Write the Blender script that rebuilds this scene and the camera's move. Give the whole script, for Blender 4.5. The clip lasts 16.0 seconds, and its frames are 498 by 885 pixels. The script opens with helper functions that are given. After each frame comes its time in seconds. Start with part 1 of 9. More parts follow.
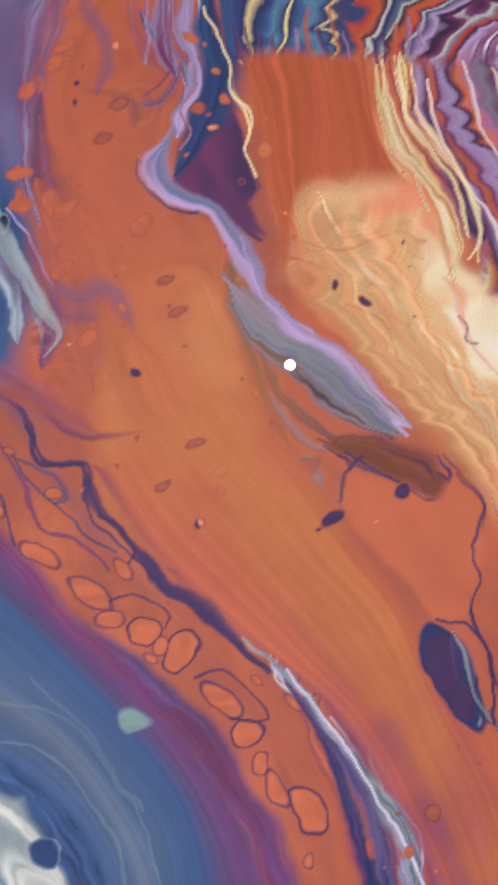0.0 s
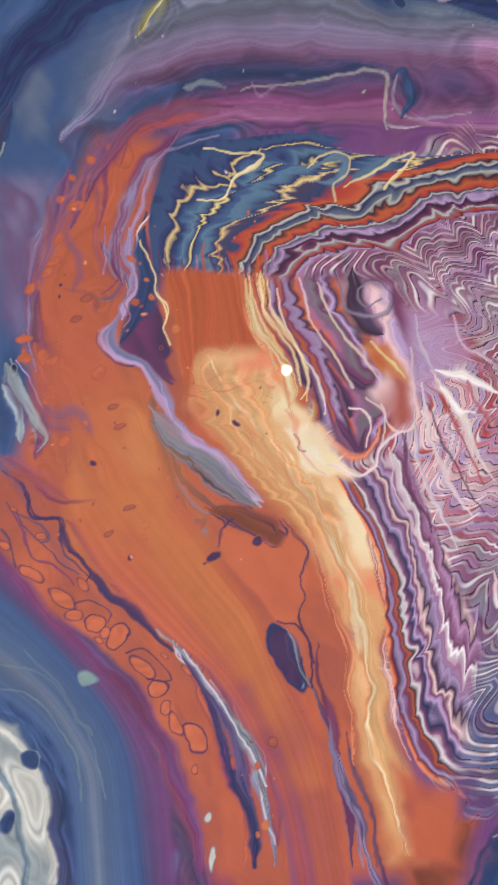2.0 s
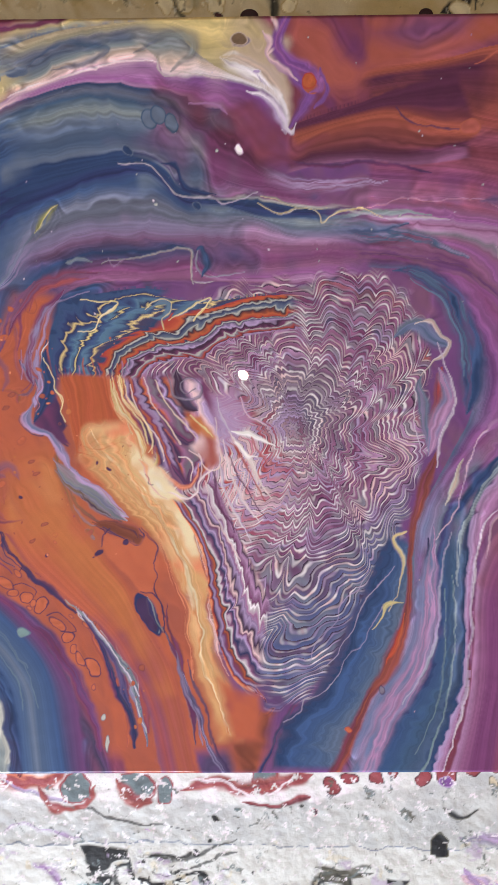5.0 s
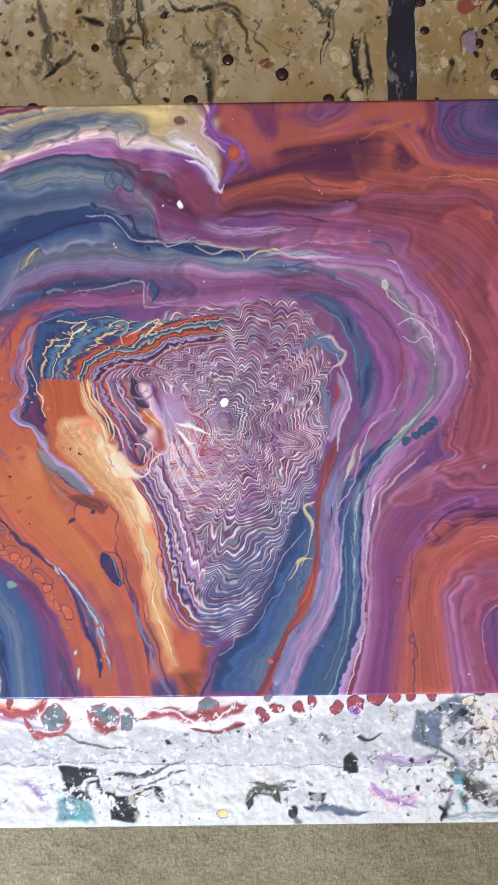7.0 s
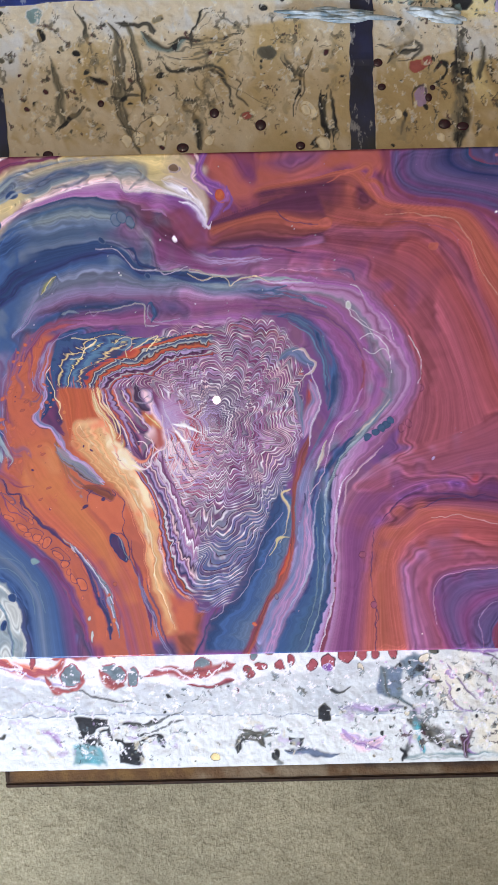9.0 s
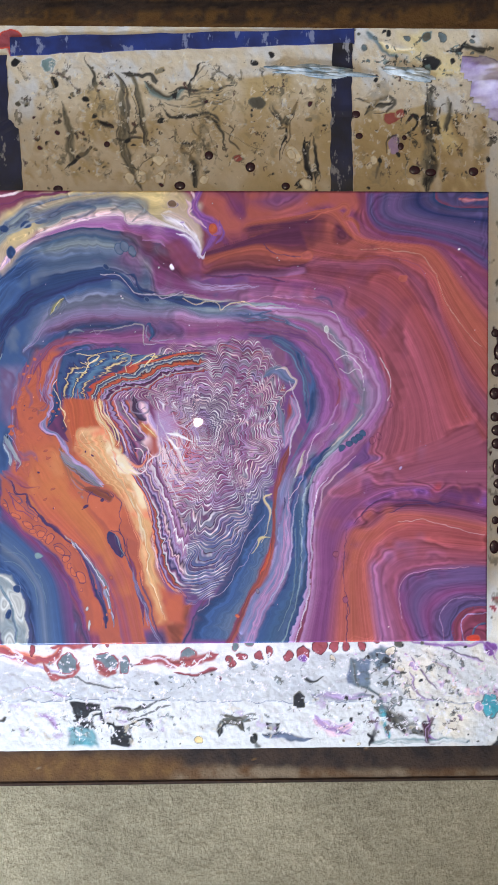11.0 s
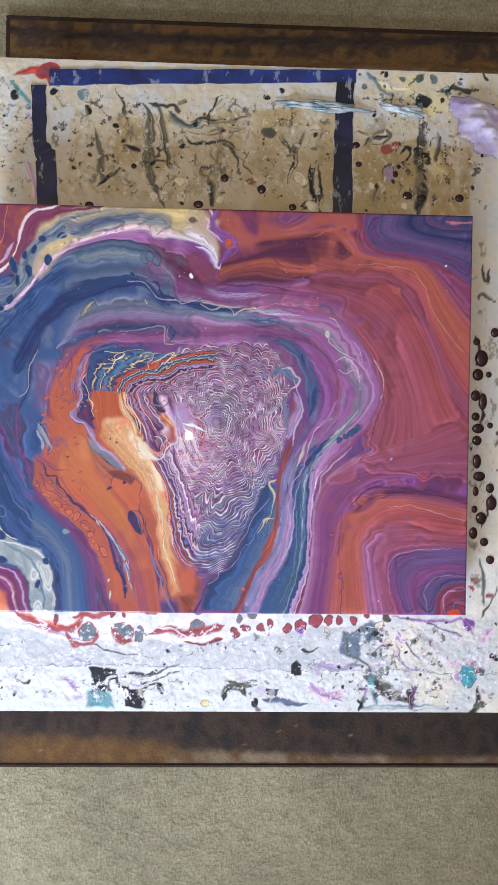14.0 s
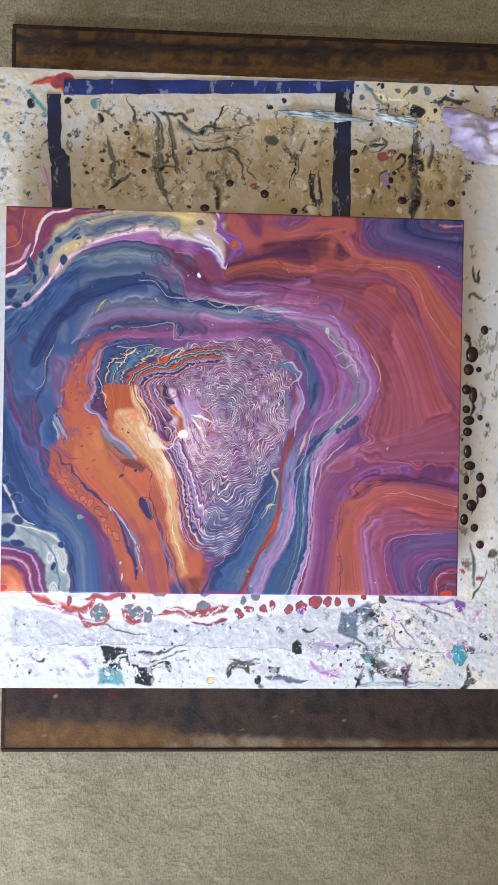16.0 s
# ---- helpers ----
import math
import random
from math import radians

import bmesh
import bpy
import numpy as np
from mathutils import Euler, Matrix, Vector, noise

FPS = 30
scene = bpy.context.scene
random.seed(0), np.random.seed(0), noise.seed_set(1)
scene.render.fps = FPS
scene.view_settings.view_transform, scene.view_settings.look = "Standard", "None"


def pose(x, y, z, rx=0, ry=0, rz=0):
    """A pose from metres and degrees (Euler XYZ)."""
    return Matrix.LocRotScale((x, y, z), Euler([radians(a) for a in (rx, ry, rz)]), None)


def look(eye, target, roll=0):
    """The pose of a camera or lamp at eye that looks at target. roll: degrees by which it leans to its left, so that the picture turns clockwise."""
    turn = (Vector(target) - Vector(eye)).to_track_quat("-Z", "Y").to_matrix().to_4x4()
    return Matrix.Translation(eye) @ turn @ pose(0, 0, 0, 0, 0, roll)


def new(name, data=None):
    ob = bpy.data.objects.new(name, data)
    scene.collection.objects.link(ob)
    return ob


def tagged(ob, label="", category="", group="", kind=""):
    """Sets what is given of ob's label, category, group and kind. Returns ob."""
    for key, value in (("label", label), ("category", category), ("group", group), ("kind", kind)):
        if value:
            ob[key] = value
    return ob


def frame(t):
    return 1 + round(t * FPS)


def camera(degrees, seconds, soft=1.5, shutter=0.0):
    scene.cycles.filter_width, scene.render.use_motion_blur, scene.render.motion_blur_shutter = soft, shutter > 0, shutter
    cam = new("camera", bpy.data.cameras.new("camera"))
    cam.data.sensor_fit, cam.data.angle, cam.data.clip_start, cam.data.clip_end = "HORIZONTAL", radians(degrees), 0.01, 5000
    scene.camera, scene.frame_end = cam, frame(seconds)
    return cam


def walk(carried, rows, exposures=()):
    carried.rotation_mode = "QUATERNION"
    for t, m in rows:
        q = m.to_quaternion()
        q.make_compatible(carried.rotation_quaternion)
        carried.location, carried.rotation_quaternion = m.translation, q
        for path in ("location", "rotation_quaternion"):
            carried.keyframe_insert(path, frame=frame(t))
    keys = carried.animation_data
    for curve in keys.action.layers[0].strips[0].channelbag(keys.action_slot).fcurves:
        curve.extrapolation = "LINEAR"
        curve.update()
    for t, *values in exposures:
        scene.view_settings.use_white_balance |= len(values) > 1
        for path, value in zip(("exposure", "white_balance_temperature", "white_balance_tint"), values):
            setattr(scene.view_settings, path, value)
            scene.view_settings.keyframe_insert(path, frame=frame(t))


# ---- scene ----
cam = camera(28.0, 16.0)
PATH = [
    (0.0, pose(-0.1675, -0.0598, 1.0696, -3.71, 0.23, 0.15)),
    (0.5, pose(-0.1635, -0.0500, 1.1009, -3.98, 0.04, 0.61)),
    (1.0, pose(-0.1436, -0.0384, 1.1393, -3.79, 1.12, 0.87)),
    (1.5, pose(-0.1362, -0.0220, 1.1783, -4.78, 1.06, 1.52)),
    (2.0, pose(-0.1260, -0.0148, 1.2244, -4.53, 1.11, 1.66)),
    (2.5, pose(-0.1125, -0.0012, 1.2680, -5.18, 1.61, 1.52)),
    (3.0, pose(-0.0974, 0.0071, 1.3107, -4.93, 1.32, 1.01)),
    (3.5, pose(-0.0801, 0.0221, 1.3493, -5.58, 1.22, 0.20)),
    (4.0, pose(-0.0684, 0.0356, 1.3838, -6.01, 0.38, -0.30)),
    (4.5, pose(-0.0535, 0.0395, 1.4231, -5.76, 0.63, -0.46)),
    (7.0, pose(0.0074, 0.0130, 1.6508, -3.09, 0.16, -0.78)),
    (7.5, pose(0.0102, 0.0192, 1.6873, -3.36, -0.09, -1.01)),
    (8.0, pose(0.0096, 0.0263, 1.7309, -3.75, 0.10, -1.17)),
    (8.5, pose(0.0158, 0.0218, 1.7698, -3.62, 0.20, -1.40)),
    (9.0, pose(0.0175, 0.0239, 1.8044, -3.43, -0.14, -1.25)),
    (9.5, pose(0.0158, 0.0244, 1.8370, -3.32, -0.46, -0.78)),
    (10.0, pose(0.0149, 0.0195, 1.8663, -2.68, -0.88, -0.48)),
    (12.5, pose(-0.0177, -0.0097, 1.9833, -1.25, -2.37, 0.32)),
    (13.0, pose(-0.0220, -0.0187, 2.0108, -0.92, -2.65, 0.59)),
    (13.5, pose(-0.0275, -0.0237, 2.0304, -0.70, -2.58, 0.80)),
    (14.0, pose(-0.0331, -0.0273, 2.0455, -0.52, -2.66, 0.94)),
    (14.5, pose(-0.0324, -0.0312, 2.0636, -0.51, -2.73, 0.97)),
    (15.0, pose(-0.0403, -0.0361, 2.0788, -0.47, -2.90, 1.03)),
    (15.5, pose(-0.0485, -0.0385, 2.0979, -0.38, -3.20, 1.04)),
    (16.0, pose(-0.0597, -0.0435, 2.1170, -0.36, -3.44, 1.00)),
]
walk(cam, PATH, exposures=((0.0, -0.12, 6450, 10), (3.0, -0.17, 6900, 10), (4.5, -0.24, 6850, 10), (7.0, -0.02, 6200, 10.5), (13.0, 0.0, 5900, 11), (16.0, 0.0, 5880, 11)))

# ---- light: daylight from one window low on the front left, a warm bulb assumed overhead ----
DECK = 0.752       # top of the painted board
world = bpy.data.worlds.new("sky")
scene.world = world
world.use_nodes = True
sky = world.node_tree.nodes.new("ShaderNodeTexSky")
sky.sky_type, sky.sun_disc, sky.sun_elevation, sky.sun_rotation = "NISHITA", False, radians(35), radians(200)
world.node_tree.links.new(sky.outputs[0], world.node_tree.nodes["Background"].inputs[0])
world.node_tree.nodes["Background"].inputs[1].default_value = 0.1

WIN = (-1.15, -0.15, 1.10, 2.30)   # the window's opening: x from, x to, z from, z to
SOUTH = -1.95                      # inner face of the window wall
day = bpy.data.lights.new("window_light", "AREA")
day.shape, day.size, day.size_y = "RECTANGLE", WIN[1] - WIN[0] - 0.12, WIN[3] - WIN[2] - 0.12
day.energy, day.color = 112, (0.78, 0.87, 1.0)
day_ob = new("window_light", day)
day_ob.matrix_world = look(((WIN[0] + WIN[1]) / 2, SOUTH - 0.04, (WIN[2] + WIN[3]) / 2), ((WIN[0] + WIN[1]) / 2, 0, (WIN[2] + WIN[3]) / 2))
# assumed fixed bulb: gives the warm fill and the glint in the paint
bulb = bpy.data.lights.new("bulb_light", "POINT")
bulb.energy, bulb.color, bulb.shadow_soft_size = 27, (1.0, 0.76, 0.50), 0.011
LAMP = (-0.08, -0.03, 2.95)
new("bulb_light", bulb).location = LAMP


# ---- pigments ----
INKS = dict(
    WINE="874560",
    MAROON="803f54",
    PLUM="743a66",
    PLUM2="6e4476",
    RUST="ab5a4b",
    ORANGE="c2644b",
    AMBER="d98f62",
    AMBER2="c96a4e",
    AMBER3="c2683f",
    AMBER4="c7744a",
    SALMON="ef9470",
    PEACH="edba8c",
    SANDO="dfab78",
    SANDY="e9cf92",
    CREAM="f8e2bd",
    WHITE="fbf5f2",
    WHITEP="f3eaf3",
    PINKW="f0cbd2",
    PINK="dd94a8",
    PINK2="c98a9e",
    LILAC="b79ccb",
    LAV="8f82aa",
    PERI="747ca6",
    MAUVE="84567a",
    MAUVE2="7a587e",
    MAGENTA="8c4f8a",
    VIOLET="784a86",
    VIOLET2="70447a",
    PURP="7e5098",
    NAVY="2e4470",
    NAVY2="2c3364",
    BLUE="405a8a",
    BLUEG="52668a",
    BLUEL="6084a4",
    SLATE="6a7690",
    TEALD="415a7c",
    TEALC="7d9698",
    DUSK="504668",
    AUBER="47305a",
    BLACK2="262440",
    GREY="8c8ca2",
    GREYV="857a8e",
    GREYG="909aa0",
    PALE="c9c8c4",
    PALE2="9aa5b2",
    SAND="c4ac90",
    SANDP="c9b0a6",
    OLIVE="8a8858",
    OLIVE2="a8794a",
    YELW="e2d08c",
    RED="cf4838",
    RED2="b8443e",
    BROWN="7e4438",
    BROWNG="78604e",
    CHALK="d8d9d8",
    CHALK2="d9cdb4",
    # kraft tans, deepened with the shade behind the canvas
    KRAFT="c2ad80",
    KRAFT2="baa376",
    PAPER="e4dccb",
    YELC="e6d8a4",
    CREAMY="efe6cc",
    OLIVG="5c5a50",
    KHAKI="8a836e",
    INKB="26282e",
    INKB2="1b1c22",
    RUSTO="a65a54",
    LILG="b49cc2",
    MULB="4a2230",
    REDB="9a4a52",
    VIOLM="7d4f95",
    TEALM="4fa0ae",
    SLATEG="6b7a80",
    RUGD="4a3c33",
    RUGK="332d2b",
    RUGO="7a5c36",
    RUGB="66492f",
    RUGG="8c7a62",
    RUGR="5a2a2a",
    CORAL="a24f54",
    CORAL2="b05c58",
    GREYB="bcbfc2",
    GREYB2="c9cbcb",
    WINE2="95506a",
    CORAL3="b05c56",
    CORALD="9c5060",
    ORNG="c06040",
    ORNG2="c66c44",
    RUSTD="9a4f48",
    BROWNR="7c4048",
    AUBER3="5c2c4a",
    AUBER2="3c2442",
    PLUM3="83487a",
    MAUVE3="98628c",
    LILM="b98bb8",
    MAGM="a264a4",
    VIOLM2="84509a",
    VIOLD="6e5484",
    DUSK2="584c78",
    SLATED="6c7088",
    SANDG="a09884",
    ORR="aa5850",
    ORR2="b05e50",
    RED3="bb5a40",
    OLIVG2="7c7e84",
)

# ---- poured paint: a fine sheet of faces whose colours are laid on in layers ----
def lin(code):
    out = []
    for k in (0, 2, 4):
        v = int(code[k:k + 2], 16) / 255
        out.append(v / 12.92 if v <= 0.04045 else ((v + 0.055) / 1.055) ** 2.4)
    return np.array(out, dtype=np.float32)


def inks(names):
    return np.array([lin(INKS[n]) for n in names.split()], dtype=np.float32)


LATTICE = np.random.RandomState(7).rand(256, 256).astype(np.float32)


def grain(x, y, seed=0):
    """Smooth noise in -1..1, one lump to a unit."""
    x, y = x + 17.3 * seed, y + 41.7 * seed
    ix, iy = np.floor(x).astype(np.int32), np.floor(y).astype(np.int32)
    fx, fy = x - ix, y - iy
    fx, fy = fx * fx * (3 - 2 * fx), fy * fy * (3 - 2 * fy)
    a, b, c, d = ix & 255, (ix + 1) & 255, iy & 255, (iy + 1) & 255
    low = LATTICE[c, a] * (1 - fx) + LATTICE[c, b] * fx
    high = LATTICE[d, a] * (1 - fx) + LATTICE[d, b] * fx
    return 2 * (low * (1 - fy) + high * fy) - 1


def lumps(x, y, seed=0):
    return 0.6 * grain(x, y, seed) + 0.28 * grain(2.1 * x, 2.1 * y, seed + 3) + 0.14 * grain(4.3 * x, 4.3 * y, seed + 5)


def ramp(cols, v):
    k = len(cols)
    if k == 1:
        return np.broadcast_to(cols[0], v.shape + (3,))
    v = np.clip(v, 0, 1) * (k - 1)
    i = np.minimum(v.astype(np.int32), k - 2)
    f = (v - i)[..., None]
    f = f * f * (3 - 2 * f)
    return cols[i] * (1 - f) + cols[i + 1] * f


def steps(*spans):
    """Grid lines in millimetres: (from, to, spacing) one after another."""
    out = [np.arange(a, b - 0.3 * d, d) for a, b, d in spans]
    return np.concatenate(out + [[spans[-1][1]]]).astype(np.float32)


def outline(p, x, y):
    """How far each place lies inside a closed outline (negative outside)."""
    inside, near = np.zeros(x.shape, bool), np.full(x.shape, 1e9, np.float32)
    for a, b in zip(p, np.roll(p, -1, 0)):
        d = b - a
        cross = (a[1] > y) != (b[1] > y)
        inside ^= cross & (x < d[0] * (y - a[1]) / (d[1] if abs(d[1]) > 1e-6 else 1e-6) + a[0])
        t = np.clip(((x - a[0]) * d[0] + (y - a[1]) * d[1]) / max(float(d @ d), 1e-6), 0, 1)
        near = np.minimum(near, np.hypot(x - a[0] - t * d[0], y - a[1] - t * d[1]))
    return np.where(inside, near, -near)


class Sheet:
    def __init__(self, xs, ys, base, wave=1.0, fine=0.25):
        self.xs, self.ys, self.count = xs, ys, 0
        x, y = np.meshgrid(xs, ys)
        self.px, self.py = x, y
        self.x = x + wave * (1.6 * grain(x / 14, y / 14, 1) + 0.7 * grain(x / 5, y / 5, 2) + fine * grain(x / 2, y / 2, 11))
        self.y = y + wave * (1.6 * grain(x / 14, y / 14, 3) + 0.7 * grain(x / 5, y / 5, 4) + fine * grain(x / 2, y / 2, 12))
        self.c = np.zeros(x.shape + (3,), np.float32) + lin(INKS[base])

    def part(self, x0, x1, y0, y1):
        i0, i1 = np.searchsorted(self.xs, (x0, x1))
        j0, j1 = np.searchsorted(self.ys, (y0, y1))
        return (slice(max(j0 - 1, 0), j1 + 1), slice(max(i0 - 1, 0), i1 + 1))

    def lay(self, win, colour, a):
        a = a[..., None]
        self.c[win] = self.c[win] * (1 - a) + colour * a

    def ribbon(self, pts, w, names, soft=0.5, streak=0.2, alpha=1.0):
        """A band along a smooth line; the colours run from its left side to its right."""
        self.count += 1
        pts = np.array(pts, np.float32)
        w = np.zeros(len(pts), np.float32) + np.array(w, np.float32)
        full = np.column_stack([pts, w])
        ext = np.vstack([2 * full[0] - full[1], full, 2 * full[-1] - full[-2]])
        line = []
        for k in range(1, len(ext) - 2):
            p0, p1, p2, p3 = ext[k - 1:k + 3]
            n = 5 if len(pts) > 2 else 1
            for s in range(n):
                t = s / n
                line.append(0.5 * (2 * p1 + (p2 - p0) * t + (2 * p0 - 5 * p1 + 4 * p2 - p3) * t * t + (3 * p1 - p0 - 3 * p2 + p3) * t ** 3))
        line = np.array(line + [full[-1]])
        k = np.linspace(0, 1, len(line))
        if line[:, 2].max() < 4.5:
            line[:, 2] *= 0.85 + 0.5 * grain(np.linspace(0, len(pts) * 1.3, len(line)), np.full(len(line), 1.7 * self.count), 6)
        if line[:, 2].max() < 12:
            for end, away in ((pts[0], k), (pts[-1], 1 - k)):
                if self.xs[0] + 8 < end[0] < self.xs[-1] - 8 and self.ys[0] + 8 < end[1] < self.ys[-1] - 8:
                    line[:, 2] *= np.clip(0.2 + 6 * away, 0.2, 1)
        line[:, 2] = np.maximum(line[:, 2], 0.58)
        pad = 1.15 * line[:, 2].max() + 3.5
        x0, y0 = line[:, :2].min(0) - pad
        x1, y1 = line[:, :2].max(0) + pad
        win = self.part(x0, x1, y0, y1)
        x, y = self.x[win], self.y[win]
        if x.size == 0:
            return
        oj, oi = win[0].start, win[1].start
        best, u, s = np.full(x.shape, 9.0, np.float32), np.full(x.shape, 9.0, np.float32), np.zeros(x.shape, np.float32)
        run = 0.0
        for a, b in zip(line[:-1], line[1:]):
            d = b - a
            size = float(math.hypot(d[0], d[1])) + 1e-6
            near = 1.15 * max(a[2], b[2]) + 3.5
            v = self.part(min(a[0], b[0]) - near, max(a[0], b[0]) + near, min(a[1], b[1]) - near, max(a[1], b[1]) + near)
            v = (slice(max(v[0].start - oj, 0), max(v[0].stop - oj, 0)), slice(max(v[1].start - oi, 0), max(v[1].stop - oi, 0)))
            ex, ey = x[v] - a[0], y[v] - a[1]
            if ex.size:
                t = np.clip((ex * d[0] + ey * d[1]) / size ** 2, 0, 1)
                ex, ey = ex - t * d[0], ey - t * d[1]
                q = np.sqrt(ex * ex + ey * ey) / (a[2] + t * d[2])
                better = q < best[v]
                side = np.where(d[0] * ey - d[1] * ex > 0, 1.0, -1.0)
                best[v] = np.where(better, q, best[v])
                u[v] = np.where(better, q * side, u[v])
                s[v] = np.where(better, run + t * size, s[v])
            run += size
        wide = float(line[:, 2].mean())
        n = self.count
        shift = streak * (1.1 * grain(s / 28, u * 3 + n, n) + 0.7 * grain(s / 45, u * wide * 0.9, n + 1) + 0.5 * grain(s / 9, u * wide * 0.35, n + 2))
        colour = ramp(inks(names), (1 - u) / 2 + shift)
        if streak:
            tone = 0.22 * grain(s / 70, u * wide * 0.55 + 1.3 * grain(s / 25, u * 2, n + 6), n + 3) + 0.17 * grain(s / 40, u * wide * 1.5 + 1.3 * grain(s / 16, u * 3, n + 7), n + 5)
            colour = colour * np.exp(tone)[..., None]
        a = np.clip((1.05 - np.abs(u)) / max(soft, 0.05), 0, 1)
        if wide < 1.6:
            alpha = alpha * 0.8
        self.lay(win, colour, alpha * a * a * (3 - 2 * a))

    def field(self, pts, names, soft=2.0, alpha=1.0):
        """A filled outline whose colours are marbled."""
        self.count += 1
        n = self.count
        p = np.array(pts, np.float32)
        win = self.part(p[:, 0].min() - soft - 4, p[:, 0].max() + soft + 4, p[:, 1].min() - soft - 4, p[:, 1].max() + soft + 4)
        x, y = self.x[win], self.y[win]
        if x.size == 0:
            return
        signed = outline(p, x, y)
        bend = 9 * grain(x / 40, y / 40, n)
        v = 0.5 + 0.75 * lumps((x + bend) / 26, (y + bend) / 42, n) + 0.12 * grain((x + y + bend) / 6, (y - x + bend) / 34, n + 4)
        a = np.clip(signed / soft * 0.5 + 0.5, 0, 1)
        self.lay(win, ramp(inks(names), v), alpha * a * a * (3 - 2 * a))

    def cell(self, cx, cy, rx, ry, turn, names):
        """A drop with a rim of the second colour."""
        self.count += 1
        reach = max(rx, ry) * 1.4 + 3
        win = self.part(cx - reach, cx + reach, cy - reach, cy + reach)
        x, y = self.x[win] - cx, self.y[win] - cy
        if x.size == 0:
            return
        c, s = math.cos(radians(turn)), math.sin(radians(turn))
        u, v = (x * c - y * s) / rx, (x * s + y * c) / ry
        r = np.hypot(u, v) * (1 + 0.12 * grain(x / rx + self.count, y / ry, self.count))
        cols = inks(names)
        small = min(rx, ry)
        edge = np.clip((1.12 - r) * small / 0.5, 0, 1)
        core = np.clip((0.98 - r) * small / 0.6, 0, 1)[..., None]
        inner = cols[0] * (1 + 0.14 * grain(x / rx * 1.5, y / ry * 1.5, self.count + 1))[..., None]
        self.lay(win, cols[-1] * (1 - core) + inner * core, edge)

    def streaks(self, amount):
        """Fine flow lines that follow the bands laid so far: level lines of the softened colours."""
        tone = self.c @ np.array([0.9, 0.5, -1.1], np.float32)
        for axis in (0, 1):
            for _ in range(2):
                total = np.cumsum(np.concatenate([np.repeat(tone.take([0], axis), 9, axis), tone, np.repeat(tone.take([-1], axis), 8, axis)], axis), axis)
                n = tone.shape[axis]
                tone = (total.take(range(16, 16 + n), axis) - total.take(range(0, n), axis)) / 16
        x, y = self.x, self.y
        gy, gx = np.gradient(tone)
        slope = np.hypot(gx, gy)
        steep = np.clip(slope / 0.004, 0.12, 1) * np.clip((0.014 - slope) / 0.006, 0, 1)
        v = 26 * tone + 0.9 * grain(x / 60, y / 60, 51) + 0.5 * grain(x / 18, y / 18, 52) + 0.25 * grain(x / 6, y / 6, 53)
        wave = 0.5 * grain(v * 1.1, 0 * v + 3.3, 54) + 0.5 * grain(v * 2.7, 0 * v + 7.7, 55)
        patch = np.clip(0.6 + 0.8 * grain(x / 34, y / 34, 56), 0.1, 1.2)
        self.c *= np.exp(0.5 * amount * wave * patch * steep)[..., None]

    def loft(self, curves, first, last=None, turn=0.5, soft=(3, 3), streak=1.0, zig=0.0, lap=26.0, ends=(7, 7), alpha=1.0):
        """Paint drawn out between a family of lines: colours are set across it ('0 WINE 1 PLUM'), at its start and at its end."""
        self.count += 1
        n = self.count
        rows = []
        for pts in curves:
            p = np.array(pts, np.float32)
            e = np.vstack([2 * p[0] - p[1], p, 2 * p[-1] - p[-2]])
            t = np.linspace(0, 1, 9)[:-1, None]
            fine = np.vstack([0.5 * (2 * b + (c - a) * t + (2 * a - 5 * b + 4 * c - d) * t * t + (3 * b - a - 3 * c + d) * t ** 3) for a, b, c, d in zip(e, e[1:], e[2:], e[3:])] + [p[-1:]])
            run = np.concatenate([[0], np.cumsum(np.hypot(*np.diff(fine, axis=0).T))])
            u = np.linspace(0, run[-1], 160)
            rows.append(np.column_stack([np.interp(u, run, fine[:, k]) for k in (0, 1)]))
        rows = np.array(rows)
        length = float(np.hypot(*np.diff(rows, axis=1).transpose(2, 0, 1)).sum(1).max())
        wide = float(np.hypot(*np.diff(rows, axis=0).transpose(2, 0, 1)).max(1).sum())
        k = len(rows)
        ext = np.concatenate([[2 * rows[0] - rows[1]], rows, [2 * rows[-1] - rows[-2]]])
        nt, ns = int(wide / 0.3) + 2, int(length / 0.32) + 2
        tt = np.linspace(0, k - 1, nt)
        j = np.minimum(tt.astype(int), k - 2)
        f = (tt - j)[:, None, None]
        a, b, c, d = ext[j], ext[j + 1], ext[j + 2], ext[j + 3]
        grid = 0.5 * (2 * b + (c - a) * f + (2 * a - 5 * b + 4 * c - d) * f * f + (3 * b - a - 3 * c + d) * f ** 3)
        ss = np.linspace(0, 159, ns)
        i = np.minimum(ss.astype(int), 158)
        g = (ss - i)[None, :, None]
        grid = grid[:, i] * (1 - g) + grid[:, i + 1] * g
        win = self.part(grid[..., 0].min() - 2, grid[..., 0].max() + 2, grid[..., 1].min() - 2, grid[..., 1].max() + 2)
        shape = self.px[win].shape
        if 0 in shape:
            return
        mx, my = (self.xs[1:] + self.xs[:-1]) / 2, (self.ys[1:] + self.ys[:-1]) / 2
        ix, iy = np.searchsorted(mx, grid[..., 0]) - win[1].start, np.searchsorted(my, grid[..., 1]) - win[0].start
        ok = (ix >= 0) & (iy >= 0) & (ix < shape[1]) & (iy < shape[0])
        tb, sb = np.full(shape, np.nan, np.float32), np.full(shape, np.nan, np.float32)
        tb[iy[ok], ix[ok]] = np.broadcast_to(tt[:, None], ix.shape)[ok]
        sb[iy[ok], ix[ok]] = np.broadcast_to((ss / 159)[None], ix.shape)[ok]
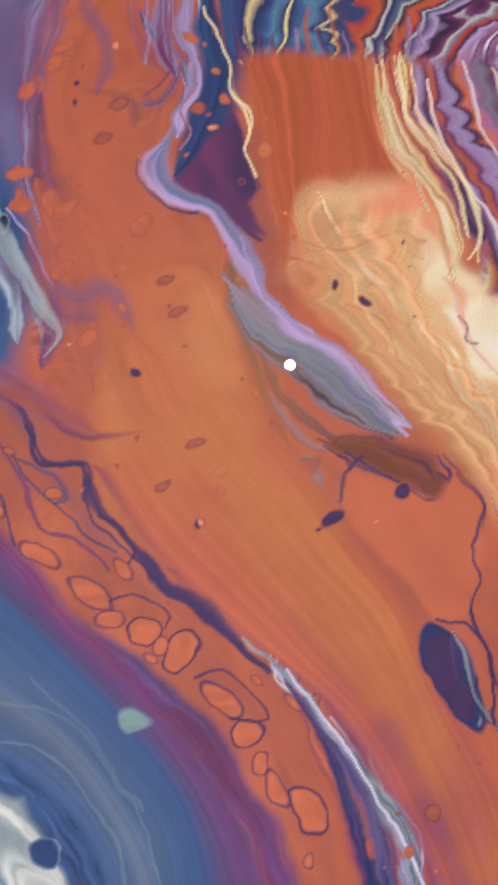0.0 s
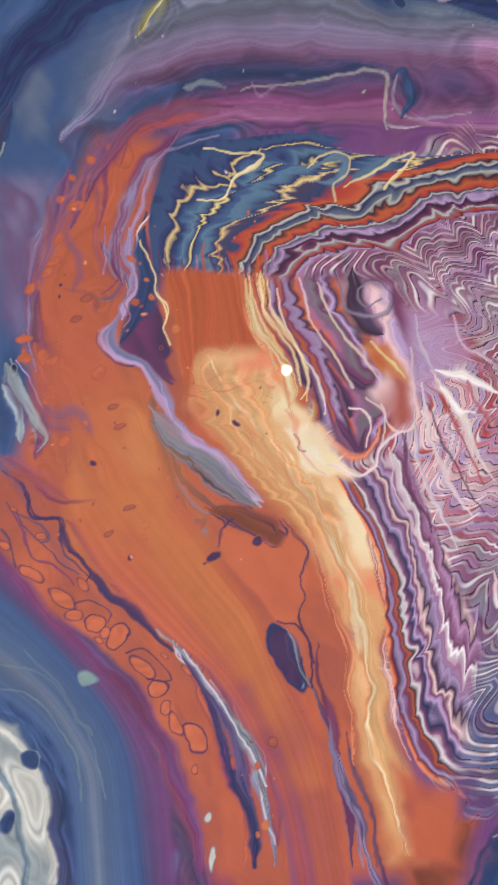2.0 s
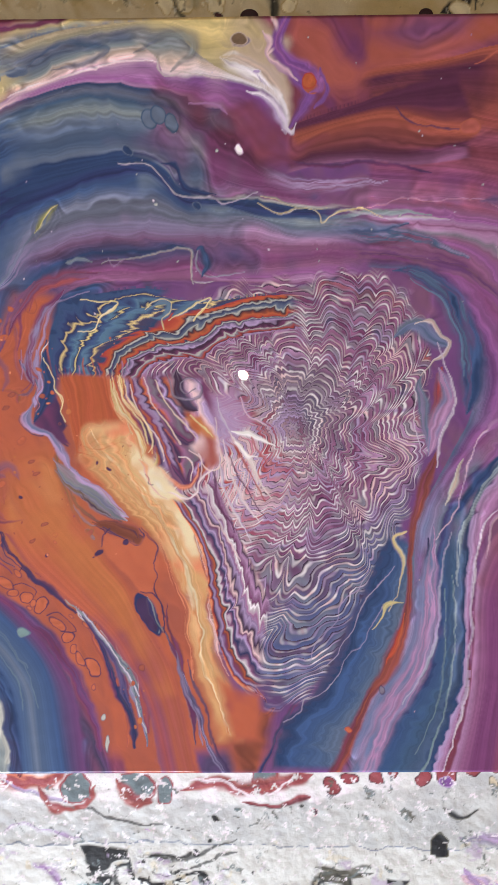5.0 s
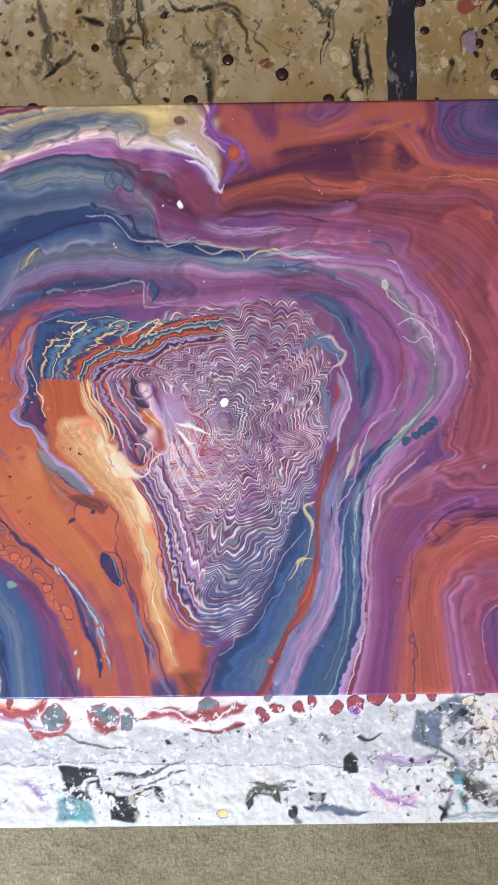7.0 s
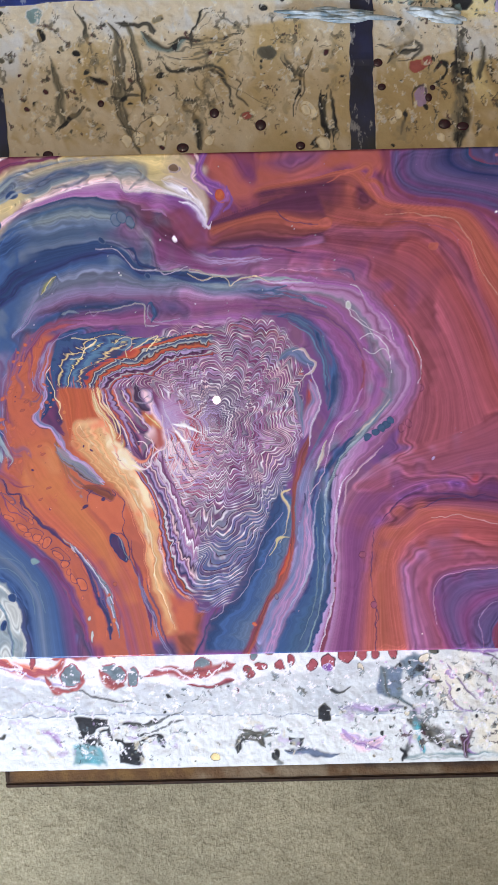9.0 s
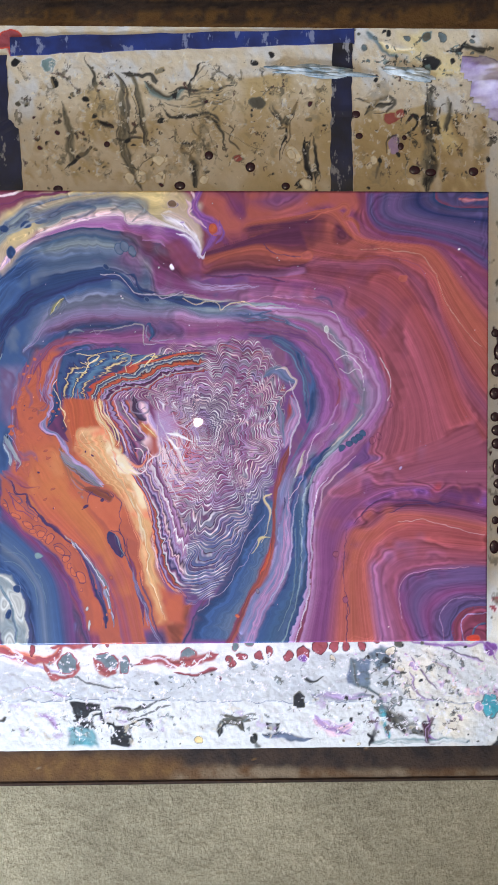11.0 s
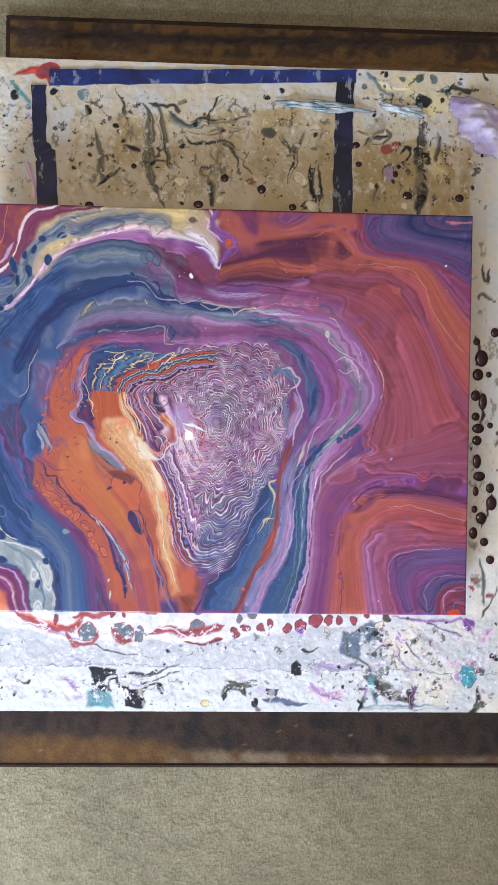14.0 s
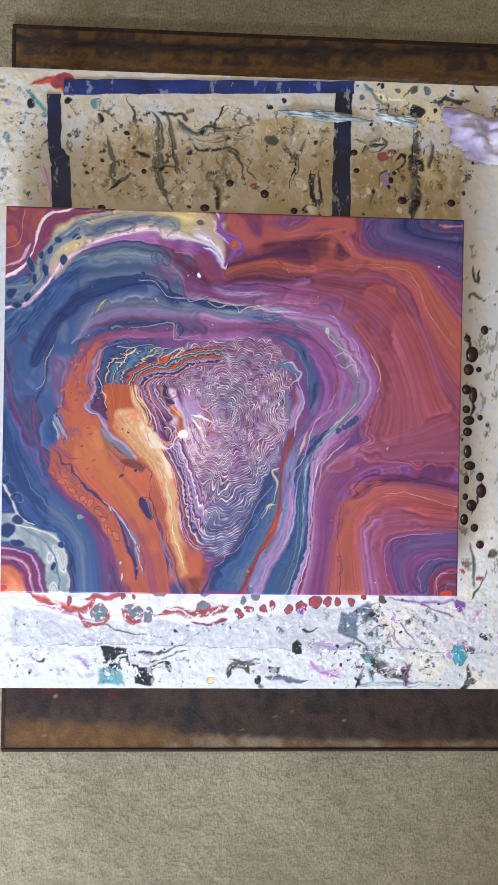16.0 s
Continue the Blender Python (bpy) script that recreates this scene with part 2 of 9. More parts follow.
        for _ in range(3):
            for buf in (tb, sb):
                pad = np.pad(buf, 1, constant_values=np.nan)
                for near in (pad[:-2, 1:-1], pad[2:, 1:-1], pad[1:-1, :-2], pad[1:-1, 2:]):
                    buf[:] = np.where(np.isnan(buf), near, buf)
        live = ~np.isnan(tb)
        t, s = np.nan_to_num(tb), np.nan_to_num(sb)
        x, y = self.px[win], self.py[win]
        per = wide / (k - 1)
        edge = np.minimum(t * per / soft[0], (k - 1 - t) * per / soft[1])
        along = s * length
        edge = np.minimum(edge + 0.25 * grain(x / 5, y / 5, n + 3) * (edge < 1), np.minimum(along / ends[0], (length - along) / ends[1]))
        if zig:
            fold = 1 - 2 * np.abs(grain(along / lap + 0.6 * grain(x / 9, y / 9, n + 8), t * per / (2.2 * lap), n + 9))
            fold = fold + 0.5 * (1 - 2 * np.abs(grain(along / lap * 2.3, t * per / lap, n + 10))) - 0.5
            t = t + zig / per * fold
        t = t + streak * (1.5 * grain(along / 55, t * per / 9, n) + 0.6 * grain(along / 17, t * per / 4, n + 1)) / per
        stops = []
        for text in (first, last or first):
            w = text.split()
            stops.append(np.stack([np.interp(t, [float(q) for q in w[::2]], inks(" ".join(w[1::2]))[:, ch]) for ch in range(3)], -1))
        m = np.clip((s - turn) / 0.45 + 0.5 + 0.4 * grain(x / 12, y / 12, n + 4), 0, 1)
        m = (m * m * (3 - 2 * m))[..., None]
        colour = stops[0] * (1 - m) + stops[1] * m
        q = t * per
        tone = 0.16 * grain(along / 90, q / 2.4, n + 5) + 0.13 * grain(along / 60, q / 1.0, n + 6) + 0.10 * grain(along / 120, q / 7, n + 7)
        colour = colour * np.exp(streak * tone)[..., None]
        a = np.clip(edge, 0, 1) * live
        self.lay(win, colour, alpha * a * a * (3 - 2 * a))

    def comb(self, pts, cx, cy, rings):
        """Rings of thin lines crumpled into folds round a middle, inside an outline."""
        p = np.array(pts, np.float32)
        win = self.part(p[:, 0].min() - 8, p[:, 0].max() + 8, p[:, 1].min() - 8, p[:, 1].max() + 8)
        x, y = self.px[win], self.py[win]
        wx = x + 5 * grain(x / 30, y / 30, 31) + 1.6 * grain(x / 11, y / 11, 32)
        wy = y + 5 * grain(x / 26, y / 34, 34) + 1.6 * grain(x / 10, y / 12, 35)
        th, r = np.arctan2(wy - cy, wx - cx), np.hypot(wx - cx, wy - cy)
        pt, pr = np.arctan2(p[:, 1] - cy, p[:, 0] - cx), np.hypot(p[:, 0] - cx, p[:, 1] - cy)
        order = np.argsort(pt)
        rim = np.interp(th, pt[order], pr[order], period=2 * math.pi)
        phi = r / rim
        c, s = np.cos(th), np.sin(th)
        fold = 1 - 2 * np.abs(grain(c * 4 + r / 80, s * 4 - r / 95, 38))
        small = 1 - 2 * np.abs(grain(c * 9 + r / 38, s * 9 - r / 46, 39))
        tiny = grain(x / 5, y / 5, 40)
        grow = np.clip(r / 60, 0.15, 1)
        reach = 0.4 * phi + 0.6 * r / 118
        v = reach * rings + grow * (3.3 * fold + 1.2 * small) + 0.14 * tiny + 0.8 * grain(x / 22, y / 22, 45)
        w = 1.05 * v
        ring = np.floor(w)
        f = w - ring
        k = ring.astype(np.int32)
        pick, lit, deep = LATTICE[(k * 37) & 255, 11], LATTICE[(k * 53) & 255, 91], LATTICE[(k * 29) & 255, 171]
        mood = np.clip(0.62 * pick + 0.38 * (0.5 + 0.9 * lumps(x / 24, y / 24, 41)), 0, 1)
        body = ramp(inks("PLUM MAUVE LILM MAUVE MAUVE3 PLUM GREYV MAUVE MAUVE3 MAUVE PLUM DUSK MAUVE3 MAUVE"), mood)
        rare = np.clip((pick - 0.9) / 0.03, 0, 1) * np.clip(0.4 + grain(x / 20, y / 20, 48), 0, 1)
        body = body * (1 - rare[..., None]) + lin(INKS["CORAL2"]) * rare[..., None]
        blue = np.clip((cy - 70 - y + 0.75 * (x - cx)) / 60, 0, 0.85)[..., None]
        body = body * (1 - blue) + ramp(inks("NAVY BLUE DUSK SLATE BLUE PERI NAVY"), mood) * blue
        core = np.clip(1.3 - np.hypot(x - cx, (y - cy - 18) * 1.2) / 34, 0, 0.75)[..., None]
        body = body * (1 - core) + ramp(inks("AUBER GREYV DUSK GREYV MAUVE2"), mood) * core
        hot = np.clip(1.2 - np.hypot(x - cx + 42, (y - cy + 26) * 0.8) / 46, 0, 0.9)[..., None]
        body = body * (1 - hot) + ramp(inks("PINK PINKW LILAC PINKW RED2 PINK WHITEP LILM"), mood) * hot
        white = ramp(inks("WHITEP LILAC WHITEP PINKW WHITEP LILAC"), 0.5 + 0.7 * grain(x / 15, y / 15, 44))
        body = body * (0.6 + 0.66 * f)[..., None]
        gy, gx = np.gradient(w)
        slope = np.hypot(gx, gy)
        calm = np.clip((0.8 - slope) / 0.35, 0, 1)
        thick = np.clip(0.15 + 0.11 * grain(x / 6, y / 6, 42), 0.05, 0.3) + 0.25 * np.clip(slope, 0, 0.5)
        light = np.clip(1.3 - np.abs(f - 0.3) / thick, 0, 1) * np.clip(0.95 + 0.7 * grain(x / 8, y / 8, 43), 0.2, 1) * (0.5 + 0.5 * (lit > 0.4))
        dark = np.clip(1.2 - np.abs(f - 0.02) / 0.17, 0, 1) * (0.66 + 0.34 * (deep > 0.3))
        light, dark = light * calm, dark * calm
        body = body * (1 - dark[..., None]) + lin(INKS["AUBER2"]) * dark[..., None]
        body = body * (1 - light[..., None]) + white * light[..., None]
        a = np.clip((1.04 - phi) / 0.07 + 0.8 * grain(x / 7, y / 7, 46), 0, 1)
        self.lay(win, body, a)

    def crust(self, names, size, level, seed, x0, x1, y0, y1, alpha=1.0, stretch=1.0):
        """Ragged scraps of old paint: the tops of a rough noise."""
        win = self.part(x0, x1, y0, y1)
        x, y = self.px[win], self.py[win]
        wx, wy = x + 0.5 * size * grain(x / size * 1.7, y / size * 1.7, seed + 8), y + 0.5 * size * grain(x / size * 1.7, y / size * 1.7, seed + 9)
        v = lumps(wx / size, wy / (size * stretch), seed) + 0.16 * grain(wx / size * 9, wy / size * 9, seed + 2)
        fade = np.clip(np.minimum(np.minimum(x - x0, x1 - x), np.minimum(y - y0, y1 - y)) / 18, 0, 1)
        a = np.clip((v - level - 0.5 * (1 - fade)) / 0.13, 0, 1)
        self.lay(win, ramp(inks(names), 0.5 + 0.8 * grain(x / size * 3, y / size * 3, seed + 4)), alpha * a)

    def splashes(self, count, names, size, seed, x0, x1, y0, y1):
        """Loose drops strewn at random."""
        rnd = random.Random(seed)
        for _ in range(count):
            s = size * math.exp(rnd.gauss(0, 0.55))
            self.cell(rnd.uniform(x0, x1), rnd.uniform(y0, y1), s, s * rnd.uniform(0.5, 1.1), rnd.uniform(0, 180), rnd.choice(names))

    def mesh(self, name, z, lift=None):
        """The sheet as a mesh at the height z (metres), with its colours as the attribute 'ink'."""
        ny, nx = self.px.shape
        co = np.empty((ny * nx, 3), np.float32)
        co[:, 0], co[:, 1] = self.px.ravel() / 1000, self.py.ravel() / 1000
        co[:, 2] = z if lift is None else (z + lift).ravel()
        idx = np.arange(ny * nx, dtype=np.int32).reshape(ny, nx)
        quads = np.stack([idx[:-1, :-1], idx[:-1, 1:], idx[1:, 1:], idx[1:, :-1]], -1).reshape(-1)
        count = (ny - 1) * (nx - 1)
        me = bpy.data.meshes.new(name)
        me.vertices.add(ny * nx)
        me.vertices.foreach_set("co", co.ravel())
        me.loops.add(4 * count)
        me.loops.foreach_set("vertex_index", quads)
        me.polygons.add(count)
        me.polygons.foreach_set("loop_start", np.arange(0, 4 * count, 4, dtype=np.int32))
        me.update(calc_edges=True)
        me.polygons.foreach_set("use_smooth", np.ones(count, bool))
        ink = me.color_attributes.new("ink", "FLOAT_COLOR", "POINT")
        ink.data.foreach_set("color", np.concatenate([self.c.reshape(-1, 3), np.ones((ny * nx, 1), np.float32)], 1).ravel())
        return me

# ---- materials ----
def material(name):
    m = bpy.data.materials.new(name)
    m.use_nodes = True
    return m, m.node_tree.nodes, m.node_tree.links, m.node_tree.nodes["Principled BSDF"]


def node(nodes, kind, **inputs):
    n = nodes.new(kind)
    for key, value in inputs.items():
        n.inputs[key.replace("_", " ")].default_value = value
    return n


def noise_tex(nodes, links, scale, detail=4.0, rough=0.55, stretch=None):
    co = nodes.new("ShaderNodeTexCoord")
    n = node(nodes, "ShaderNodeTexNoise", Scale=scale, Detail=detail, Roughness=rough)
    if stretch:
        mp = node(nodes, "ShaderNodeMapping", Scale=stretch)
        links.new(co.outputs["Object"], mp.inputs["Vector"])
        links.new(mp.outputs[0], n.inputs["Vector"])
    else:
        links.new(co.outputs["Object"], n.inputs["Vector"])
    return n


def add_bump(nodes, links, bsdf, tex, strength, distance, coat=False):
    b = node(nodes, "ShaderNodeBump", Strength=strength, Distance=distance)
    links.new(tex.outputs["Fac"], b.inputs["Height"])
    links.new(b.outputs[0], bsdf.inputs["Normal"])
    if coat:
        links.new(b.outputs[0], bsdf.inputs["Coat Normal"])
    return b


def ink_material(name, rough, gloss, fine, coarse, depth, spec=0.3):
    """Paint that takes its pigment from the sheet's layers, with fine grain and relief."""
    m, nodes, links, bsdf = material(name)
    ink = nodes.new("ShaderNodeVertexColor")
    ink.layer_name = "ink"
    a, b = noise_tex(nodes, links, fine, 3.0), noise_tex(nodes, links, coarse, 5.0)
    r1 = node(nodes, "ShaderNodeMapRange", To_Min=0.90, To_Max=1.10)
    r2 = node(nodes, "ShaderNodeMapRange", To_Min=0.90, To_Max=1.10)
    links.new(a.outputs["Fac"], r1.inputs["Value"])
    links.new(b.outputs["Fac"], r2.inputs["Value"])
    mul = nodes.new("ShaderNodeMath")
    mul.operation = "MULTIPLY"
    links.new(r1.outputs[0], mul.inputs[0])
    links.new(r2.outputs[0], mul.inputs[1])
    mix = nodes.new("ShaderNodeVectorMath")
    mix.operation = "SCALE"
    links.new(ink.outputs["Color"], mix.inputs[0])
    links.new(mul.outputs[0], mix.inputs["Scale"])
    links.new(mix.outputs[0], bsdf.inputs["Base Color"])
    bsdf.inputs["Roughness"].default_value = rough
    bsdf.inputs["Coat Weight"].default_value = gloss
    bsdf.inputs["Coat Roughness"].default_value = 0.006
    bsdf.inputs["Specular IOR Level"].default_value = spec
    if depth:
        add_bump(nodes, links, bsdf, b, 0.4, depth)
    return m


def plain(name, codes, scale, rough=0.8, bump=0.0, metal=0.0, stretch=None, detail=5.0):
    """A mottled material between two colours."""
    m, nodes, links, bsdf = material(name)
    t = noise_tex(nodes, links, scale, detail, 0.6, stretch)
    r = nodes.new("ShaderNodeValToRGB")
    r.color_ramp.elements[0].position, r.color_ramp.elements[1].position = 0.32, 0.68
    for e, code in zip(r.color_ramp.elements, codes):
        e.color = (*lin(code), 1)
    links.new(t.outputs["Fac"], r.inputs["Fac"])
    links.new(r.outputs[0], bsdf.inputs["Base Color"])
    bsdf.inputs["Roughness"].default_value = rough
    bsdf.inputs["Metallic"].default_value = metal
    if bump:
        add_bump(nodes, links, bsdf, t, 0.8, bump)
    return m


def carpet_material():
    """Short beige pile: tufts, trodden lumps and uneven daylight put into the tone."""
    m, nodes, links, bsdf = material("carpet_pile")
    pile = noise_tex(nodes, links, 210, 6.0, 0.75, (1.0, 0.7, 1.0))
    lump = noise_tex(nodes, links, 34, 4.0, 0.6)
    patch = noise_tex(nodes, links, 2.6, 4.0)
    r = nodes.new("ShaderNodeValToRGB")
    r.color_ramp.elements[0].position, r.color_ramp.elements[1].position = 0.3, 0.66
    r.color_ramp.elements[0].color, r.color_ramp.elements[1].color = (*lin("8f8264"), 1), (*lin("cfc3a3"), 1)
    links.new(pile.outputs["Fac"], r.inputs["Fac"])
    # broad swing in tone stands in for patches of light and shade
    tone = node(nodes, "ShaderNodeMapRange", To_Min=0.5, To_Max=1.42)
    links.new(patch.outputs["Fac"], tone.inputs["Value"])
    soft = node(nodes, "ShaderNodeMapRange", From_Min=0.3, From_Max=0.7, To_Min=0.84, To_Max=1.12)
    links.new(lump.outputs["Fac"], soft.inputs["Value"])
    both = nodes.new("ShaderNodeMath")
    both.operation = "MULTIPLY"
    links.new(tone.outputs[0], both.inputs[0])
    links.new(soft.outputs[0], both.inputs[1])
    mix = nodes.new("ShaderNodeVectorMath")
    mix.operation = "SCALE"
    links.new(r.outputs[0], mix.inputs[0])
    links.new(both.outputs[0], mix.inputs["Scale"])
    links.new(mix.outputs[0], bsdf.inputs["Base Color"])
    bsdf.inputs["Roughness"].default_value = 0.95
    bsdf.inputs["Specular IOR Level"].default_value = 0.15
    b = add_bump(nodes, links, bsdf, pile, 0.9, 0.006)
    wide = node(nodes, "ShaderNodeBump", Strength=0.8, Distance=0.016)
    links.new(lump.outputs["Fac"], wide.inputs["Height"])
    links.new(wide.outputs[0], b.inputs["Normal"])
    return m


def flecked(name, low, high, fleck):
    """Tape between two blues with scuffs and dried flecks of pale paint."""
    m, nodes, links, bsdf = material(name)
    t, spots = noise_tex(nodes, links, 22, 5.0), noise_tex(nodes, links, 75, 4.0, 0.65, (1.0, 0.45, 1.0))
    r = nodes.new("ShaderNodeValToRGB")
    r.color_ramp.elements[0].position, r.color_ramp.elements[1].position = 0.35, 0.65
    r.color_ramp.elements[0].color, r.color_ramp.elements[1].color = (*lin(low), 1), (*lin(high), 1)
    links.new(t.outputs["Fac"], r.inputs["Fac"])
    edge = node(nodes, "ShaderNodeMapRange", From_Min=0.6, From_Max=0.65)
    links.new(spots.outputs["Fac"], edge.inputs["Value"])
    mix = nodes.new("ShaderNodeMixRGB")
    mix.inputs[2].default_value = (*lin(fleck), 1)
    links.new(edge.outputs[0], mix.inputs[0])
    links.new(r.outputs[0], mix.inputs[1])
    links.new(mix.outputs[0], bsdf.inputs["Base Color"])
    bsdf.inputs["Roughness"].default_value = 0.4
    add_bump(nodes, links, bsdf, spots, 0.6, 0.0008)
    return m


GLOSS_INK = ink_material("poured_acrylic", 0.6, 0.55, 1400, 90, 0.0, 0.02)
DRY_INK = ink_material("dried_paint_on_board", 0.5, 0.08, 900, 140, 0.0025)
RUG_INK = ink_material("stained_rug_pile", 0.95, 0.0, 420, 160, 0.008)
CARPET = carpet_material()
WALL = plain("wall_paint", ("958a7b", "a39887"), 3, 0.85, 0.001)
CEIL = plain("ceiling_paint", ("d2cdc4", "dcd8d0"), 3, 0.9, 0.001)
WOOD = plain("dark_stained_wood", ("2c1b12", "4a2f1d"), 9, 0.55, 0.001, stretch=(1, 9, 9))
EDGE = plain("paint_run_over_edge", ("6e3458", "b8708a"), 30, 0.3, 0.0006, stretch=(1, 1, 0.15))
# front edge: the run-over paint made paler, window light put into the colour
EDGE_LIT = plain("lit_paint_run_over_edge", ("b879a8", "efdbe8"), 26, 0.3, 0.0006, stretch=(1, 1, 0.15))
TAPE = flecked("navy_tape", "16204f", "243c8a", "7d86a8")
# the same scuffed navy tape, darkened: the canvas's shade is in its colours
TAPE_SHADED = flecked("shaded_worn_navy_tape", "10111c", "1c2450", "8f9096")
RAG = plain("lilac_stained_cloth", ("a08cc4", "f2eef4"), 22, 0.75, 0.001)
SKIN = plain("grey_blue_paint_skin", ("5c7a8c", "dfe7ea"), 55, 0.3, 0.001)
BIND = plain("dark_rug_binding", ("2a1c14", "44301f"), 60, 0.9, 0.001)
PLASTIC = plain("white_frame_plastic", ("d8d8d6", "e6e6e4"), 8, 0.4)
BRASS = plain("lamp_fitting_white", ("d2cdc4", "dcd8d0"), 12, 0.6)
GLASS, g_nodes, g_links, g_bsdf = material("window_glass")
g_bsdf.inputs["Transmission Weight"].default_value, g_bsdf.inputs["Roughness"].default_value = 1.0, 0.02


# ---- building helpers ----
def part(name, bm, mat, parent=None, label="", smooth=False):
    me = bpy.data.meshes.new(name)
    bm.to_mesh(me)
    bm.free()
    if smooth:
        me.polygons.foreach_set("use_smooth", [True] * len(me.polygons))
    me.materials.append(mat)
    ob = new(name, me)
    ob.parent = parent
    return tagged(ob, label)


def box(x0, x1, y0, y1, z0, z1, bevel=0.0):
    bm = bmesh.new()
    bmesh.ops.create_cube(bm, size=1.0, matrix=Matrix.Translation(((x0 + x1) / 2, (y0 + y1) / 2, (z0 + z1) / 2)) @ Matrix.Diagonal((x1 - x0, y1 - y0, z1 - z0, 1)))
    if bevel:
        bmesh.ops.bevel(bm, geom=list(bm.edges), offset=bevel, segments=2, affect="EDGES")
    return bm


def join(*bms):
    me = bpy.data.meshes.new("temp")
    out = bmesh.new()
    for b in bms:
        b.to_mesh(me)
        b.free()
        out.from_mesh(me)
    bpy.data.meshes.remove(me)
    return out


def sheet_part(sheet, name, z, mat, parent, lift=None):
    me = sheet.mesh(name, z, lift)
    me.materials.append(mat)
    ob = new(name, me)
    ob.parent = parent
    return ob


# ---- the room ----
X0, X1, Y1, H = -2.3, 2.5, 2.4, 3.6
tagged(part("floor", box(X0, X1, SOUTH, Y1, -0.1, 0), CARPET), "worn beige loop pile carpet", "carpet", kind="structure")
tagged(part("ceiling", box(X0, X1, SOUTH, Y1, H, H + 0.1), CEIL), "plain off-white ceiling", "ceiling", kind="structure")
tagged(part("wall_west", box(X0 - 0.15, X0, SOUTH, Y1, 0, H), WALL), "plain painted wall", "wall", kind="structure")
tagged(part("wall_east", box(X1, X1 + 0.15, SOUTH, Y1, 0, H), WALL), "plain painted wall", "wall", kind="structure")
tagged(part("wall_north", box(X0, X1, Y1, Y1 + 0.15, 0, H), WALL), "plain painted wall", "wall", kind="structure")
tagged(part("wall_south", join(box(X0, WIN[0], SOUTH - 0.2, SOUTH, 0, H), box(WIN[1], X1, SOUTH - 0.2, SOUTH, 0, H),
                               box(WIN[0], WIN[1], SOUTH - 0.2, SOUTH, 0, WIN[2]), box(WIN[0], WIN[1], SOUTH - 0.2, SOUTH, WIN[3], H)), WALL),
       "plain painted wall with a window opening", "wall", kind="structure")
# added low wall, never in view: keeps window light off the carpet's right
tagged(part("shade_wall", box(-0.25, X1, -1.76, -1.66, 0, 1.34), WALL), "plain low wall added out of view to shade the floor", "wall", kind="structure")
window = tagged(new("window_1"), "white framed window letting daylight in", "window", kind="structure")
f = 0.05
for name, a in (("window_frame", (WIN[0], WIN[0] + f, WIN[2], WIN[3])), ("window_frame", (WIN[1] - f, WIN[1], WIN[2], WIN[3])),
                ("window_frame", (WIN[0] + f, WIN[1] - f, WIN[2], WIN[2] + f)), ("window_frame", (WIN[0] + f, WIN[1] - f, WIN[3] - f, WIN[3]))):
    part(name, box(a[0], a[1], SOUTH - 0.16, SOUTH - 0.1, a[2], a[3], 0.004), PLASTIC, window)
pane = part("pane", box(WIN[0] + f, WIN[1] - f, SOUTH - 0.134, SOUTH - 0.128, WIN[2] + f, WIN[3] - f), GLASS, window, "clear glass pane")
pane.visible_shadow = False

# unseen fitting added round the assumed bulb
lamp = tagged(new("ceiling_lamp"), "small bare bulb lamp, assumed overhead and out of view", "lamp")
bm = bmesh.new()
bmesh.ops.create_cone(bm, cap_ends=True, segments=24, radius1=0.016, radius2=0.012, depth=0.012, matrix=Matrix.Translation((LAMP[0], LAMP[1], H - 0.006)))
part("rose", bm, BRASS, lamp)
bm = bmesh.new()
bmesh.ops.create_cone(bm, cap_ends=True, segments=16, radius1=0.007, radius2=0.009, depth=0.014, matrix=Matrix.Translation((LAMP[0], LAMP[1], LAMP[2] + 0.025)))
part("socket", bm, BRASS, lamp)
bm = bmesh.new()
bmesh.ops.create_cone(bm, cap_ends=True, segments=10, radius1=0.003, radius2=0.003, depth=H - LAMP[2] - 0.044, matrix=Matrix.Translation((LAMP[0], LAMP[1], (H - 0.012 + LAMP[2] + 0.032) / 2)))
part("cord", bm, BRASS, lamp)

# ---- rug under the table ----
RUGX, RUGY = (-434, 900), (-702, 800)
rug = tagged(new("rug"), "old brown rug stained black and rust, under the table", "rug")
felt = Sheet(steps((RUGX[0], RUGX[1], 7)), steps((RUGY[0], -560, 4), (-560, 690, 25), (690, RUGY[1], 4)), "RUGD", 2.0)
felt.field([(-450, -720), (900, -720), (900, -560), (-450, -560)], "RUGK RUGD RUGK", 12)
felt.field([(-430, -702), (-60, -702), (-80, -660), (-250, -650), (-430, -645)], "RUGO RUGB RUGO", 16)
felt.field([(-100, -702), (900, -702), (900, -690), (300, -685), (-90, -672)], "RUGB RUGG", 9)
felt.field([(-420, -602), (-150, -602), (-160, -570), (-420, -550)], "RUGR RUGK RUGR", 22)
felt.field([(-450, 640), (900, 640), (900, 820), (-450, 820)], "RUGB RUGD RUGO RUGB", 10)
felt.ribbon([(-430, 775), (-150, 770), (200, 775), (600, 790)], 17, "RUGK RUGD", 0.9, 0.5)
felt.ribbon([(-430, 735), (-50, 728), (300, 735), (800, 740)], 13, "RUGO RUGB", 0.9, 0.5)
felt.ribbon([(100, 700), (300, 715), (800, 720)], 14, "RUGG RUGB", 0.9, 0.5)
felt.splashes(60, ["RUGO RUGB", "RUGK RUGD", "RUGG RUGB"], 3.0, 8, -430, 880, -700, 800)
sheet_part(felt, "woven_top", 0.012, RUG_INK, rug)
